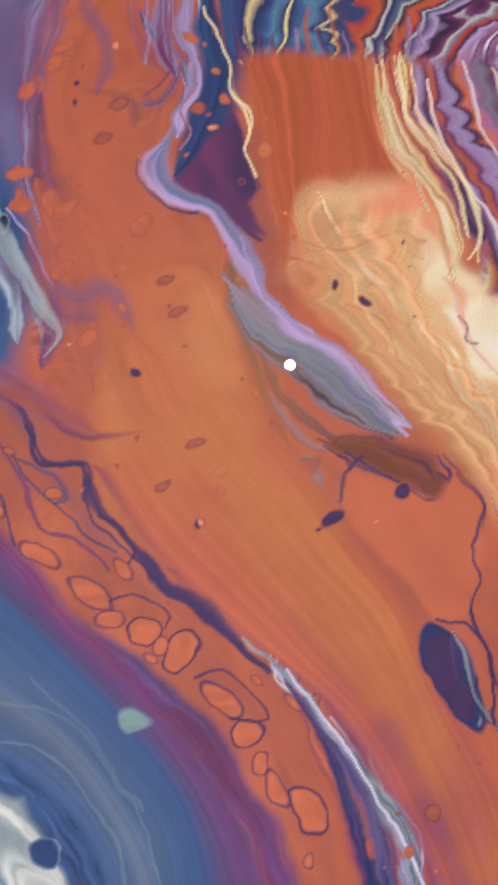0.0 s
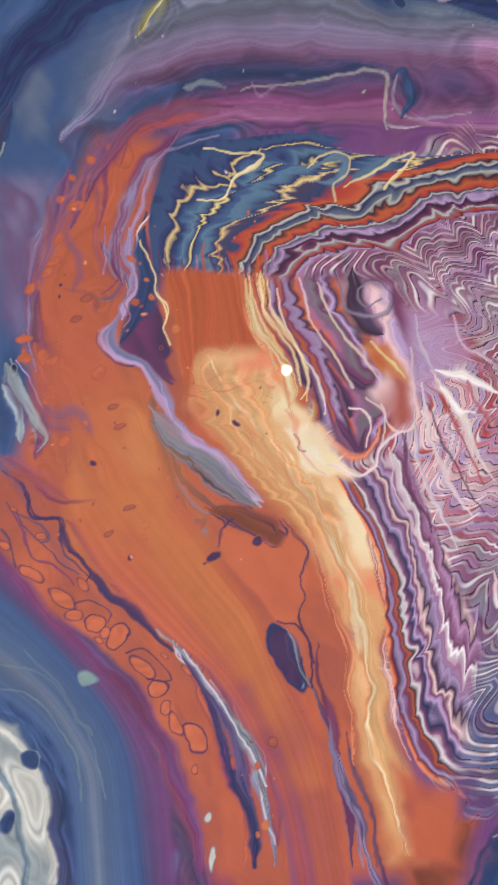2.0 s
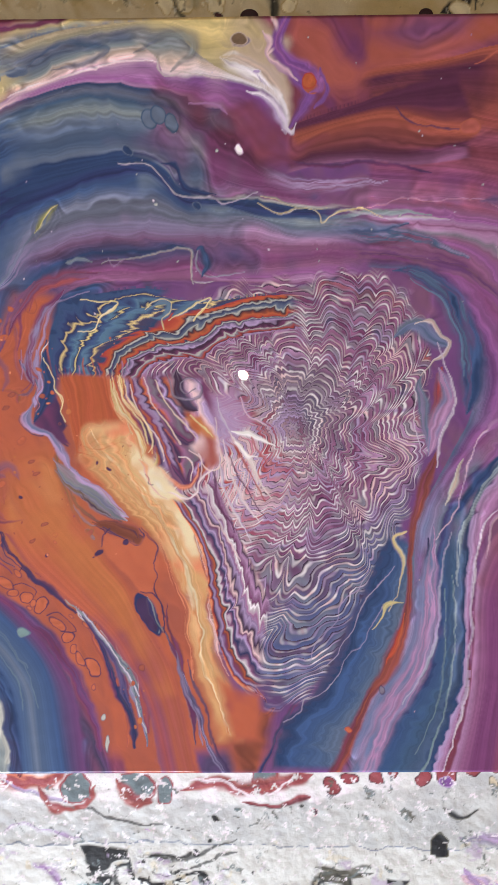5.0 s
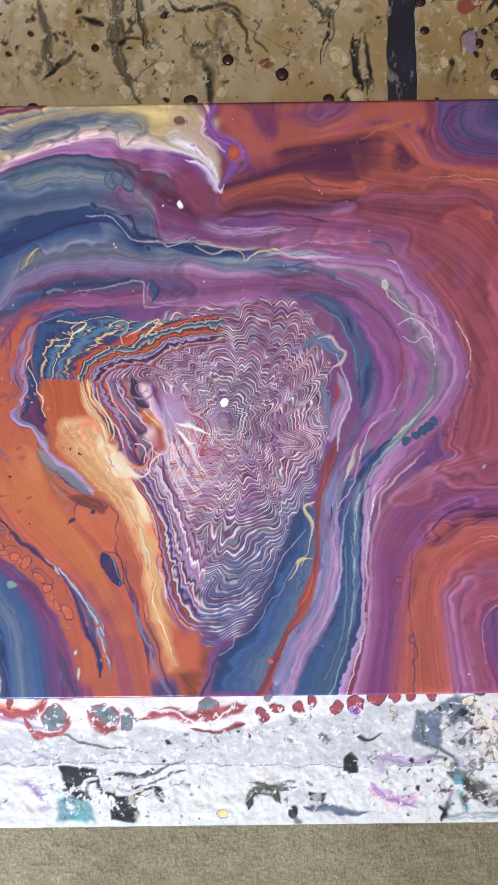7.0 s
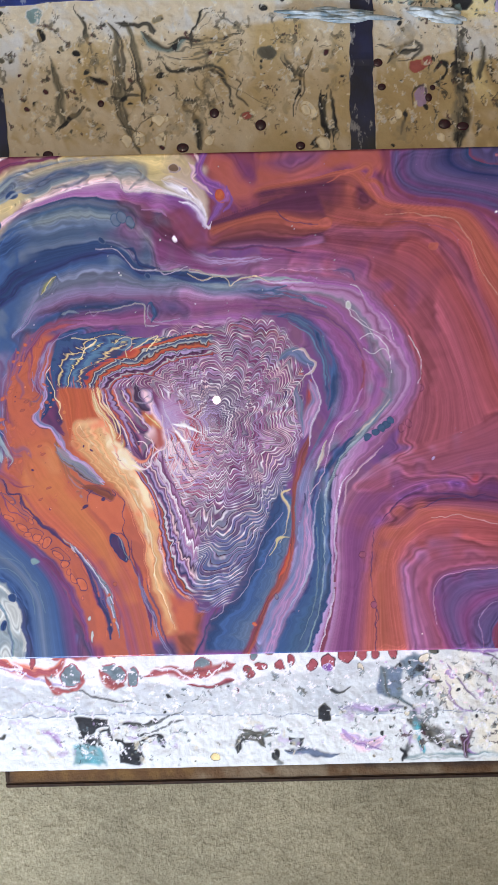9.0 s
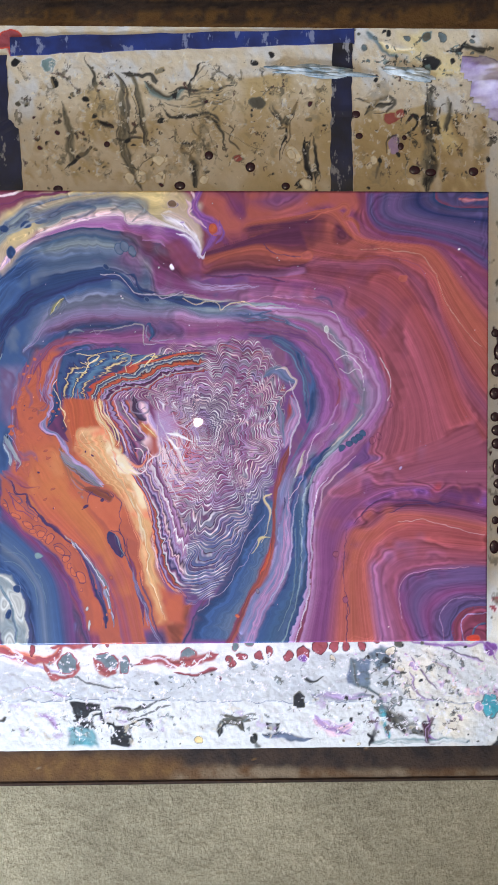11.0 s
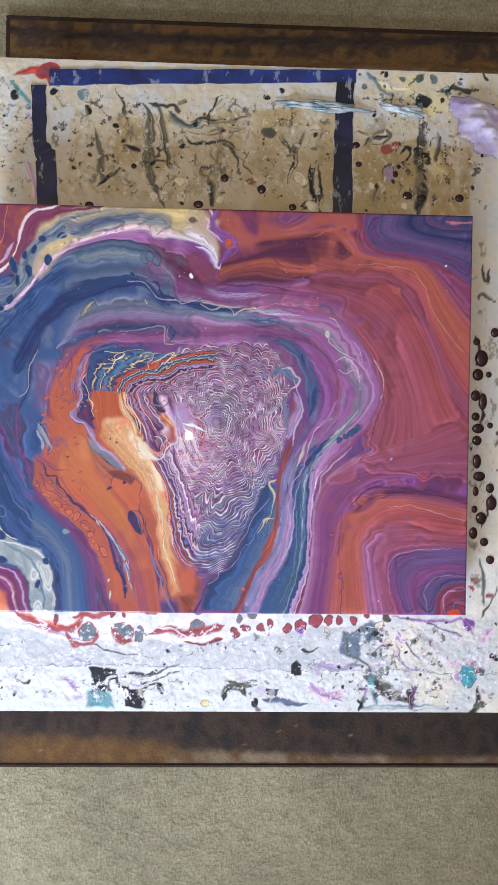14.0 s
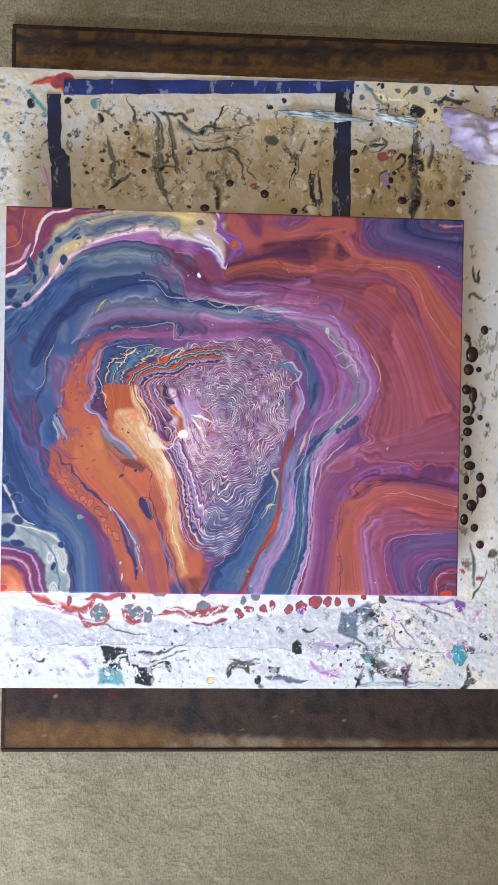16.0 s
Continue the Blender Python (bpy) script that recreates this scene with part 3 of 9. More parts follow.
x0, x1, y0, y1 = RUGX[0] / 1000, RUGX[1] / 1000, RUGY[0] / 1000, RUGY[1] / 1000
part("backing", box(x0, x1, y0, y1, 0.0, 0.0105), BIND, rug, "dark rubber backing")
for e in ((x0 - 0.006, x1 + 0.006, y0 - 0.006, y0 + 0.002), (x0 - 0.006, x1 + 0.006, y1 - 0.002, y1 + 0.006),
          (x0 - 0.006, x0 + 0.002, y0 + 0.002, y1 - 0.002), (x1 - 0.002, x1 + 0.006, y0 + 0.002, y1 - 0.002)):
    part("binding", box(*e, 0.0, 0.015, 0.002), BIND, rug, "dark stitched edge binding")

# ---- table ----
TX, TY = (-0.44, 0.66), (-0.375, 0.435)
table = tagged(new("table"), "dark wooden work table standing on the rug", "table")
part("tabletop", box(TX[0], TX[1], TY[0], TY[1], 0.70, 0.734, 0.003), WOOD, table)
for x in (TX[0] + 0.06, TX[1] - 0.06):
    for y in (TY[0] + 0.06, TY[1] - 0.06):
        part("leg", box(x - 0.025, x + 0.025, y - 0.025, y + 0.025, 0.013, 0.6995, 0.003), WOOD, table)
for y in (TY[0] + 0.06, TY[1] - 0.06):
    part("apron", box(TX[0] + 0.086, TX[1] - 0.086, y - 0.011, y + 0.011, 0.62, 0.6995), WOOD, table)

# ---- painted board that covers the table ----
board = tagged(new("work_board"), "white board crusted with old paint drips, on the table", "board")
BX, BY = (-455, 680), (-388, 449)
cloth = Sheet(steps((BX[0], -340, 4), (-340, 400, 1.0), (400, BX[1], 5)), steps((BY[0], -246, 1.0), (-246, 246, 2.6), (246, BY[1], 1.0)), "CHALK", 1.7, 0.0)
cloth.field([(BX[0], 235), (BX[1], 235), (BX[1], 470), (BX[0], 470)], "CHALK CHALK2 CHALK", 3)
# sheets of paper and old paint; the tan also holds the canvas's painted-in shade
cloth.field([(-242.8, 417.8), (-39.8, 426.7), (-38.3, 261.3), (-241.7, 257.1)], "CHALK CHALK2 CHALK", 2)
cloth.field([(-197.2, 370.1), (-43.0, 387.9), (-41.8, 261.2), (-227.8, 257.4)], "KRAFT CHALK2 KRAFT", 2)
cloth.field([(-46.5, 387.9), (134.4, 399.5), (136.1, 257.8), (-45.3, 254.1)], "KRAFT CHALK2", 3)
cloth.field([(160.0, 357.6), (257.0, 359.9), (258.3, 260.2), (157.6, 258.2)], "KRAFT2 KRAFT CHALK2", 1.5)
cloth.field([(257.1, 352.8), (311.3, 354.1), (312.6, 261.3), (258.3, 260.2)], "CHALK2 KRAFT2 YELC", 3)
cloth.field([(314.8, 361.3), (362.0, 362.4), (371.0, -263.7), (319.8, -263.7)], "PAPER CHALK", 1.5)
cloth.field([(209.1, 443.9), (288.3, 449.6), (310.7, 396.9), (231.4, 387.8)], "YELC CHALK2", 5)
# dark strokes, upper part
cloth.ribbon([(-177.5, 356.6), (-169.0, 335.8), (-166.7, 307.8), (-166.5, 290.2)], [2.8, 4.9, 6.3, 3.5], "OLIVG KHAKI OLIVG", .7, .4)
cloth.ribbon([(-170.7, 288.0), (-158.2, 300.9), (-144.3, 311.8)], [1.4, 2.8, 3.5], "INKB", .5, .1)
cloth.cell(-144.3, 312.5, 2.8, 2.1, -30, "INKB2 PAPER")
cloth.ribbon([(-118.4, 400.1), (-109.8, 379.3), (-109.4, 337.1), (-107.0, 302.1), (-96.2, 277.7), (-87.7, 263.8)], [2.1, 4.9, 4.9, 5.6, 5.6, 4.2], "OLIVG KHAKI", .7, .4)
cloth.ribbon([(-115.5, 396.6), (-102.7, 372.4), (-103.7, 330.3), (-98.5, 295.2), (-85.7, 279.3)], 1.9, "INKB", .6, .2)
cloth.ribbon([(-99.4, 397.1), (-90.1, 376.2), (-84.2, 344.8), (-82.5, 313.2)], [2.8, 4.2, 4.9, 3.5], "OLIVG KHAKI INKB", .7, .4)
cloth.ribbon([(-94.3, 379.6), (-87.0, 344.7), (-85.3, 316.6)], 1.7, "INKB", .6, .1)
cloth.ribbon([(-114.9, 322.3), (-102.3, 323.3), (-88.2, 324.3)], 1.7, "INKB", .6, .1)
cloth.ribbon([(-150.0, 413.3), (-141.4, 392.5), (-134.2, 364.6), (-131.9, 347.1)], 1.9, "OLIVG", .7, .2)
cloth.ribbon([(-109.9, 396.8), (-94.4, 392.3), (-74.7, 394.2), (-69.0, 383.8)], 3.8, "INKB OLIVG", .7, .3)
cloth.ribbon([(-81.7, 387.0), (-71.0, 373.2), (-53.4, 370.1), (-35.8, 377.6)], 5.7, "OLIVG TEALC", .8, .5)
cloth.ribbon([(-32.2, 370.6), (-31.0, 388.2), (-21.9, 402.5), (-7.9, 409.9)], [3.5, 2.8, 2.1, 1.4], "INKB OLIVG", .7, .3)
cloth.ribbon([(-53.5, 377.1), (-18.2, 379.4), (17.2, 382.4)], 2.9, "OLIVG INKB", .8, .4)
cloth.ribbon([(-60.4, 362.9), (-25.0, 358.8), (17.4, 365.5)], 1.9, "OLIVG", .8, .3)
cloth.ribbon([(-63.8, 355.8), (-46.1, 345.7), (-10.8, 350.0), (3.4, 339.8)], 2.9, "OLIVG INKB", .8, .4)
cloth.ribbon([(-4.3, 403.0), (6.4, 394.8), (17.1, 389.5)], 1.9, "OLIVG", .8, .2)
cloth.ribbon([(-31.9, 339.0), (-10.4, 311.3), (7.4, 297.5)], 1.9, "OLIVG", .8, .3)
cloth.ribbon([(7.0, 339.9), (17.7, 331.7), (14.3, 318.9), (25.0, 312.0)], 1.4, "INKB", .7, .1)
cloth.ribbon([(-10.8, 346.5), (3.5, 332.7), (9.4, 311.7)], [2.1, 3.5, 2.1], "OLIVG INKB", .8, .5)
cloth.ribbon([(-30.2, 303.8), (-25.8, 289.8), (-24.2, 268.6)], [2.8, 5.0, 3.5], "KHAKI INKB OLIVG", .7, .3)
cloth.ribbon([(-42.3, 310.5), (-38.7, 305.7), (-30.2, 303.8), (-26.0, 310.9), (-31.7, 317.1), (-38.8, 316.3), (-42.3, 310.5)], 1.4, "INKB", .6, 0)
cloth.ribbon([(-87.9, 288.4), (-77.4, 297.1), (-68.3, 302.9), (-77.3, 290.1)], 1.4, "INKB", .6, .1)
cloth.ribbon([(69.9, 297.5), (74.7, 320.2), (85.1, 348.8), (94.1, 366.7)], [1.4, 2.1, 2.1, 2.9], "INKB", .6, .1)
cloth.ribbon([(60.0, 358.8), (74.4, 341.4), (81.5, 348.7), (92.1, 359.5)], 2.8, "OLIVG INKB", .7, .3)
cloth.ribbon([(106.8, 321.0), (103.4, 299.6), (107.2, 278.5), (93.1, 265.4)], [2.1, 3.6, 4.3, 3.6], "INKB OLIVG INKB", .6, .2)
cloth.ribbon([(111.8, 314.0), (114.9, 292.8), (112.3, 271.5)], 2.4, "INKB", .6, .1)
cloth.ribbon([(49.2, 372.6), (59.8, 379.9), (74.0, 380.3)], 1.9, "OLIVG", .7, .2)
cloth.ribbon([(159.9, 368.3), (174.2, 365.1), (192.2, 361.9), (202.9, 369.3)], 1.9, "INKB", .7, .2)
cloth.ribbon([(170.8, 350.8), (181.4, 361.7), (202.9, 365.8)], 2.9, "INKB OLIVG", .7, .3)
cloth.cell(201.7, 348.0, 10.1, 7.2, -10, "RUSTO KRAFT")
cloth.cell(210.3, 351.7, 5.0, 5.8, 0, "RUSTO KRAFT")
cloth.ribbon([(244.6, 373.9), (242.8, 345.4), (245.3, 317.0), (243.5, 288.4), (243.9, 259.9)], [3.6, 6.5, 7.9, 8.7, 10.1], "INKB KHAKI INKB", .7, .5)
cloth.ribbon([(257.0, 359.9), (255.1, 342.1), (261.1, 324.4)], 2.9, "INKB", .7, .1)
cloth.cell(205.7, 316.1, 7.2, 11.5, 0, "LILG KRAFT2")
cloth.ribbon([(195.0, 308.7), (197.7, 323.0), (206.3, 326.0), (212.2, 316.2)], 1.5, "INKB", .6, .1)
cloth.ribbon([(271.4, 367.4), (268.0, 349.5), (266.8, 331.7)], 3.9, "OLIVG INKB", .7, .4)
cloth.cell(25.8, 301.5, 5.0, 5.0, 0, "RUSTO KHAKI")
cloth.cell(-186.8, 385.7, 4.9, 6.3, 0, "INKB2 OLIVG")
cloth.cell(-229.5, 406.3, 4.9, 4.9, 0, "INKB2 OLIVG")
cloth.cell(-151.7, 364.2, 3.5, 3.5, 0, "INKB2 OLIVG")
cloth.cell(229.1, 286.7, 3.6, 2.9, -0, "INKB2 OLIVG")
cloth.cell(-192.5, 405.2, 8.4, 8.4, 0, "TEALC CHALK")
cloth.cell(45.8, 363.4, 8.5, 6.4, -0, "OLIVG KHAKI")
cloth.cell(-87.8, 277.9, 7.7, 7.0, -0, "CREAMY KRAFT")
cloth.cell(-63.2, 279.8, 5.6, 6.3, 0, "CREAMY KRAFT")
cloth.cell(-13.7, 277.3, 4.2, 6.4, 30, "CREAMY KRAFT")
cloth.cell(87.7, 305.0, 7.1, 11.4, -30, "CREAMY KRAFT")
cloth.cell(175.1, 292.7, 4.3, 4.3, 0, "CREAMY KRAFT")
cloth.cell(-63.3, 299.5, 4.2, 4.2, 0, "CREAMY KRAFT")
cloth.ribbon([(217.7, 337.7), (226.1, 352.1), (232.0, 341.6), (223.6, 327.2)], 2.9, "INKB", .7, .2)
cloth.ribbon([(324.5, 447.1), (328.2, 440.0), (323.0, 450.6)], [4.3, 2.9, 2.0], "INKB", .7, .2)
cloth.ribbon([(281.3, 431.7), (299.5, 425.0), (310.3, 428.9)], 4.9, "INKB OLIVG", .7, .3)
cloth.ribbon([(267.0, 420.6), (277.8, 424.5), (288.5, 435.4)], 2.9, "INKB", .7, .2)
cloth.ribbon([(173.3, 443.0), (187.8, 429.2), (209.5, 415.6)], 4.8, "TEALC SLATE", .8, .3)
cloth.ribbon([(187.7, 432.7), (209.4, 422.7), (230.9, 426.8)], 5.8, "CREAMY YELC", .8, .3)
cloth.ribbon([(-193.9, 398.1), (-172.9, 393.1), (-162.3, 381.4)], 1.9, "MULB", .7, .2)
cloth.ribbon([(-284.4, 416.7), (-270.4, 403.1), (-256.5, 389.5)], 5.6, "TEALC TEALM", .8, .4)
cloth.ribbon([(-281.0, 427.2), (-263.7, 434.7), (-235.9, 433.3), (-235.8, 414.5)], [2.8, 5.6, 8.3, 6.3], "REDB RED REDB", .7, .4)
cloth.cell(-239.4, 433.2, 15.3, 11.1, -10, "REDB RED")
cloth.ribbon([(-263.0, 319.6), (-255.8, 291.8), (-252.2, 267.4)], 5.6, "LILG PINKW", .8, .4)
cloth.ribbon([(-263.1, 347.5), (-249.3, 353.4), (-242.3, 344.5)], 3.8, "INKB OLIVG", .8, .4)
cloth.ribbon([(-277.2, 368.1), (-256.3, 358.2), (-245.6, 327.0)], 2.8, "CHALK2", .9, .2)
# dark strokes, lower part
cloth.field([(-294.1, -278.6), (-104.2, -285.6), (38.1, -278.4), (371.1, -267.3), (372.1, -334.1), (-293.8, -328.9)], "GREYB GREYB2 GREYB", 2)
cloth.field([(181.8, -263.9), (371.0, -263.7), (373.0, -401.7), (270.5, -394.1), (226.1, -336.1)], "GREYB2 PAPER", 5)
cloth.field([(-175.9, -331.9), (-139.2, -332.0), (-135.5, -346.2), (-167.2, -353.3)], "INKB INKB2", 1)
cloth.field([(-167.2, -353.3), (-149.6, -353.3), (-151.6, -367.6), (-163.6, -367.6)], "INKB INKB2", 1)
cloth.field([(-121.3, -358.4), (-105.0, -358.4), (-101.2, -384.2), (-128.1, -384.1)], "INKB2 INKB", 1)
cloth.field([(-177.8, -360.4), (-146.0, -362.6), (-142.3, -384.0), (-177.6, -383.9)], "TEALM TEALC", 3)
cloth.ribbon([(-142.7, -332.0), (-137.7, -342.7), (-134.7, -356.9)], 2.9, "INKB", .6, .2)
cloth.ribbon([(-167.2, -353.3), (-146.1, -344.1), (-137.7, -341.2)], 2.4, "CHALK", .6, .1)
cloth.ribbon([(-131.9, -356.9), (-110.6, -360.6), (-89.4, -353.5), (-78.7, -360.6)], 2.9, "INKB", .6, .2)
cloth.ribbon([(-121.3, -353.4), (-89.5, -348.5), (-71.8, -339.2), (-61.2, -335.6)], 1.9, "INKB", .6, .1)
cloth.ribbon([(-88.0, -355.6), (-82.2, -364.2), (-78.6, -367.8)], 1.9, "INKB", .6, .1)
cloth.ribbon([(-128.5, -339.1), (-107.3, -339.1), (-88.2, -334.2)], 3.8, "INKB OLIVG", .7, .3)
cloth.cell(-89.6, -335.6, 2.8, 3.5, 0, "INKB2 CHALK")
cloth.ribbon([(-199.3, -299.9), (-167.6, -303.4), (-139.3, -310.6), (-114.5, -315.6), (-93.3, -319.2)], [0.7, 1.4, 1.4, 1.4, 0.7], "INKB", .6, 0)
cloth.ribbon([(-0.2, -375.2), (3.2, -357.2), (21.0, -355.9), (28.3, -368.1)], [2.1, 5.7, 5.7, 3.6], "INKB OLIVG INKB", .6, .3)
cloth.ribbon([(3.1, -346.5), (24.6, -353.7), (46.0, -353.7)], 2.9, "INKB OLIVG", .7, .3)
cloth.field([(54.7, -355.9), (71.2, -358.8), (67.7, -370.3), (56.9, -364.6)], "INKB2 INKB", 1)
cloth.cell(39.1, -375.3, 4.3, 5.0, 0, "INKB2 OLIVG")
cloth.ribbon([(49.8, -371.7), (82.2, -375.4), (107.4, -377.6)], [4.8, 4.9, 2.9], "INKB SLATE", .7, .3)
cloth.cell(-23.1, -376.5, 5.0, 4.3, -0, "SANDY OLIVG")
cloth.ribbon([(107.1, -353.9), (121.6, -361.1), (139.7, -368.4), (161.2, -357.6)], [2.9, 8.6, 8.7, 3.6], "LILG PINKW LILG", .7, .4)
cloth.ribbon([(110.6, -348.8), (125.2, -364.7), (154.2, -372.0)], 3.9, "VIOLM LILG", .8, .3)
cloth.field([(153.1, -281.9), (178.4, -281.9), (173.8, -317.9), (149.8, -310.7)], "SLATEG SLATE SLATEG", 2)
cloth.field([(174.7, -276.9), (199.9, -267.5), (203.8, -285.5), (185.8, -299.9)], "SLATEG SLATE", 2)
cloth.ribbon([(167.9, -314.3), (186.1, -325.2), (189.9, -336.0)], 3.9, "SLATEG INKB", .8, .4)
cloth.ribbon([(110.4, -325.1), (146.4, -328.7), (175.3, -325.2)], 5.8, "LILG SLATEG", .8, .4)
cloth.ribbon([(182.7, -339.6), (197.3, -346.8), (212.0, -364.9), (233.9, -372.2)], [4.3, 7.8, 6.5, 4.4], "INKB OLIVG INKB", .7, .5)
cloth.ribbon([(189.9, -336.0), (193.7, -354.1), (197.7, -379.4)], 4.9, "TEALM TEALC", .8, .4)
cloth.ribbon([(237.3, -357.8), (244.7, -368.6), (252.2, -383.1)], 4.9, "INKB MULB", .7, .3)
cloth.ribbon([(244.5, -350.5), (246.9, -368.6), (259.5, -383.2)], 3.9, "LILG VIOLM", .8, .3)
cloth.ribbon([(183.2, -382.9), (226.7, -380.9), (292.3, -383.3)], 4.9, "TEALC CHALK", .8, .4)
cloth.ribbon([(172.2, -372.1), (179.5, -375.7), (177.5, -386.5)], 2.9, "INKB", .7, .2)
cloth.cell(320.9, -339.8, 10.2, 14.6, 0, "TEALM SLATEG")
cloth.ribbon([(335.7, -354.4), (334.6, -379.8), (325.2, -390.6)], [2.9, 5.9, 5.9], "OLIVG INKB", .7, .4)
cloth.ribbon([(222.1, -299.9), (236.9, -328.8), (251.6, -336.1)], 2.9, "MULB LILG", .8, .3)
cloth.ribbon([(225.4, -278.3), (240.2, -299.9), (258.7, -321.6)], 2.4, "LILG INKB", .8, .2)
cloth.ribbon([(250.9, -285.5), (269.3, -299.9), (284.1, -321.6)], 2.5, "LILG CHALK2", .8, .2)
cloth.ribbon([(261.6, -267.4), (290.9, -281.8), (312.8, -285.4)], 2.5, "INKB LILG", .8, .2)
cloth.ribbon([(196.5, -285.5), (207.6, -299.9), (218.4, -299.9)], 2.9, "INKB OLIVG", .8, .4)
cloth.ribbon([(95.7, -299.9), (110.2, -310.7), (124.5, -303.5)], 2.9, "INKB OLIVG", .8, .4)
cloth.ribbon([(-230.8, -321.2), (-216.8, -314.1), (-195.7, -321.2), (-174.5, -324.8)], 3.8, "LILG CHALK", .8, .4)
cloth.ribbon([(-213.1, -346.1), (-199.0, -349.7), (-191.8, -360.4)], 4.7, "LILG VIOLM", .8, .4)
cloth.ribbon([(-223.8, -310.5), (-216.7, -321.2)], 2.8, "OLIVG TEALC", .8, .4)
cloth.ribbon([(-269.2, -346.0), (-258.6, -353.1), (-248.1, -349.6)], 2.8, "OLIVG INKB", .8, .4)
cloth.cell(-269.1, -363.7, 2.8, 4.9, 0, "INKB2 CHALK")
cloth.cell(-46.8, -353.6, 2.1, 2.1, 0, "INKB2 CHALK")
cloth.cell(-10.2, -300.6, 1.4, 1.4, 0, "INKB2 CHALK")
cloth.cell(-1.6, -304.9, 3.6, 3.6, 0, "MULB PINKW")
cloth.ribbon([(-276.3, -329.7), (-202.6, -329.7), (-103.8, -328.4), (24.4, -332.2), (153.7, -333.1), (269.7, -334.7), (357.4, -336.2)], 0.9, "SLATE", .7, .2)
# puddle in front of the picture
cloth.field([(-287.2, -250.3), (225.2, -258.1), (189.1, -271.1), (124.2, -276.9), (38.2, -289.1), (-4.6, -296.3), (-68.6, -299.9), (-111.2, -292.7), (-195.8, -299.9), (-245.1, -285.7), (-287.1, -271.5)], "WHITEP CHALK WHITEP", 2)
cloth.ribbon([(-273.2, -257.3), (-252.2, -267.9), (-231.1, -278.6), (-203.0, -282.1), (-189.0, -271.4), (-182.0, -257.2)], [3.5, 7.0, 9.5, 7.0, 5.6, 3.5], "SALMON REDB RUSTO", .6, .3)
cloth.ribbon([(-266.3, -253.8), (-245.2, -264.4), (-231.1, -278.6), (-252.1, -275.0)], 1.9, "WHITEP", .6, .1)
cloth.ribbon([(-259.1, -275.0), (-231.1, -282.1), (-202.9, -292.8), (-167.7, -296.3)], 1.9, "LILAC SLATE", .6, .1)
cloth.ribbon([(-206.5, -282.1), (-195.8, -299.9), (-171.2, -299.9), (-164.3, -282.1)], 3.8, "REDB RUSTO", .7, .2)
cloth.cell(-178.3, -285.6, 9.2, 11.3, -20, "SLATEG REDB")
cloth.cell(-132.5, -285.6, 10.6, 11.3, 0, "SLATEG REDB")
cloth.cell(-111.2, -287.8, 7.8, 9.2, 0, "SLATEG REDB")
cloth.cell(-35.4, -277.0, 8.5, 10.7, 0, "SLATEG REDB")
cloth.cell(20.1, -267.7, 4.3, 5.0, 0, "SLATEG REDB")
cloth.cell(37.9, -260.5, 5.7, 6.4, 0, "SLATEG REDB")
cloth.cell(-33.4, -257.0, 7.1, 4.3, -0, "SLATEG REDB")
cloth.cell(-97.3, -258.5, 8.5, 5.0, -0, "SLATEG REDB")
cloth.ribbon([(-146.6, -278.5), (-139.5, -292.8), (-121.8, -296.3)], [3.5, 5.7, 6.7], "REDB RUSTO", .6, .3)
cloth.ribbon([(-196.1, -264.3), (-167.9, -264.3), (-143.3, -257.1)], [4.2, 5.7, 5.7], "RUSTO REDB", .6, .3)
cloth.ribbon([(-97.1, -289.2), (-79.4, -282.0), (-47.4, -285.6), (-19.0, -282.0), (-1.2, -277.0)], [3.5, 6.4, 7.7, 7.7, 5.0], "RUSTO REDB RUSTO", .6, .3)
cloth.ribbon([(-90.1, -278.5), (-61.6, -284.2), (-40.2, -292.7), (-11.9, -278.4)], 2.4, "WHITEP", .7, .1)
cloth.ribbon([(-54.4, -296.3), (-25.9, -301.3), (-4.6, -292.7)], 3.8, "REDB MULB", .6, .2)
cloth.cell(13.2, -285.6, 5.0, 5.7, 0, "REDB MULB")
cloth.cell(27.4, -279.8, 5.7, 4.3, -0, "REDB MULB")
cloth.cell(81.1, -278.4, 5.7, 5.7, 0, "REDB MULB")
cloth.cell(99.0, -274.8, 7.9, 8.6, 0, "REDB MULB")
cloth.cell(118.4, -269.7, 8.6, 8.6, 0, "REDB MULB")
cloth.cell(134.9, -267.5, 5.8, 6.5, 0, "REDB MULB")
cloth.cell(149.3, -267.5, 4.3, 5.8, 0, "REDB MULB")
cloth.cell(167.4, -267.5, 4.3, 6.5, 0, "REDB MULB")
cloth.cell(59.5, -271.2, 4.3, 5.0, 0, "REDB MULB")
cloth.cell(46.7, -276.9, 5.0, 4.3, -0, "REDB MULB")
cloth.cell(185.4, -262.4, 4.3, 4.3, 0, "REDB MULB")
cloth.cell(-217.1, -271.5, 3.5, 7.0, 0, "REDB MULB")
cloth.cell(-146.8, -262.8, 3.5, 5.6, 0, "REDB MULB")
cloth.cell(-129.1, -262.8, 2.8, 4.2, 0, "REDB MULB")
cloth.cell(99.1, -279.8, 5.7, 4.3, -0, "VIOLM LILAC")
cloth.cell(319.9, -271.0, 8.8, 6.6, -20, "VIOLM LILAC")
cloth.ribbon([(218.0, -262.4), (268.9, -267.4), (312.6, -267.3), (327.4, -285.4)], 2.9, "LILG VIOLM", .8, .2)
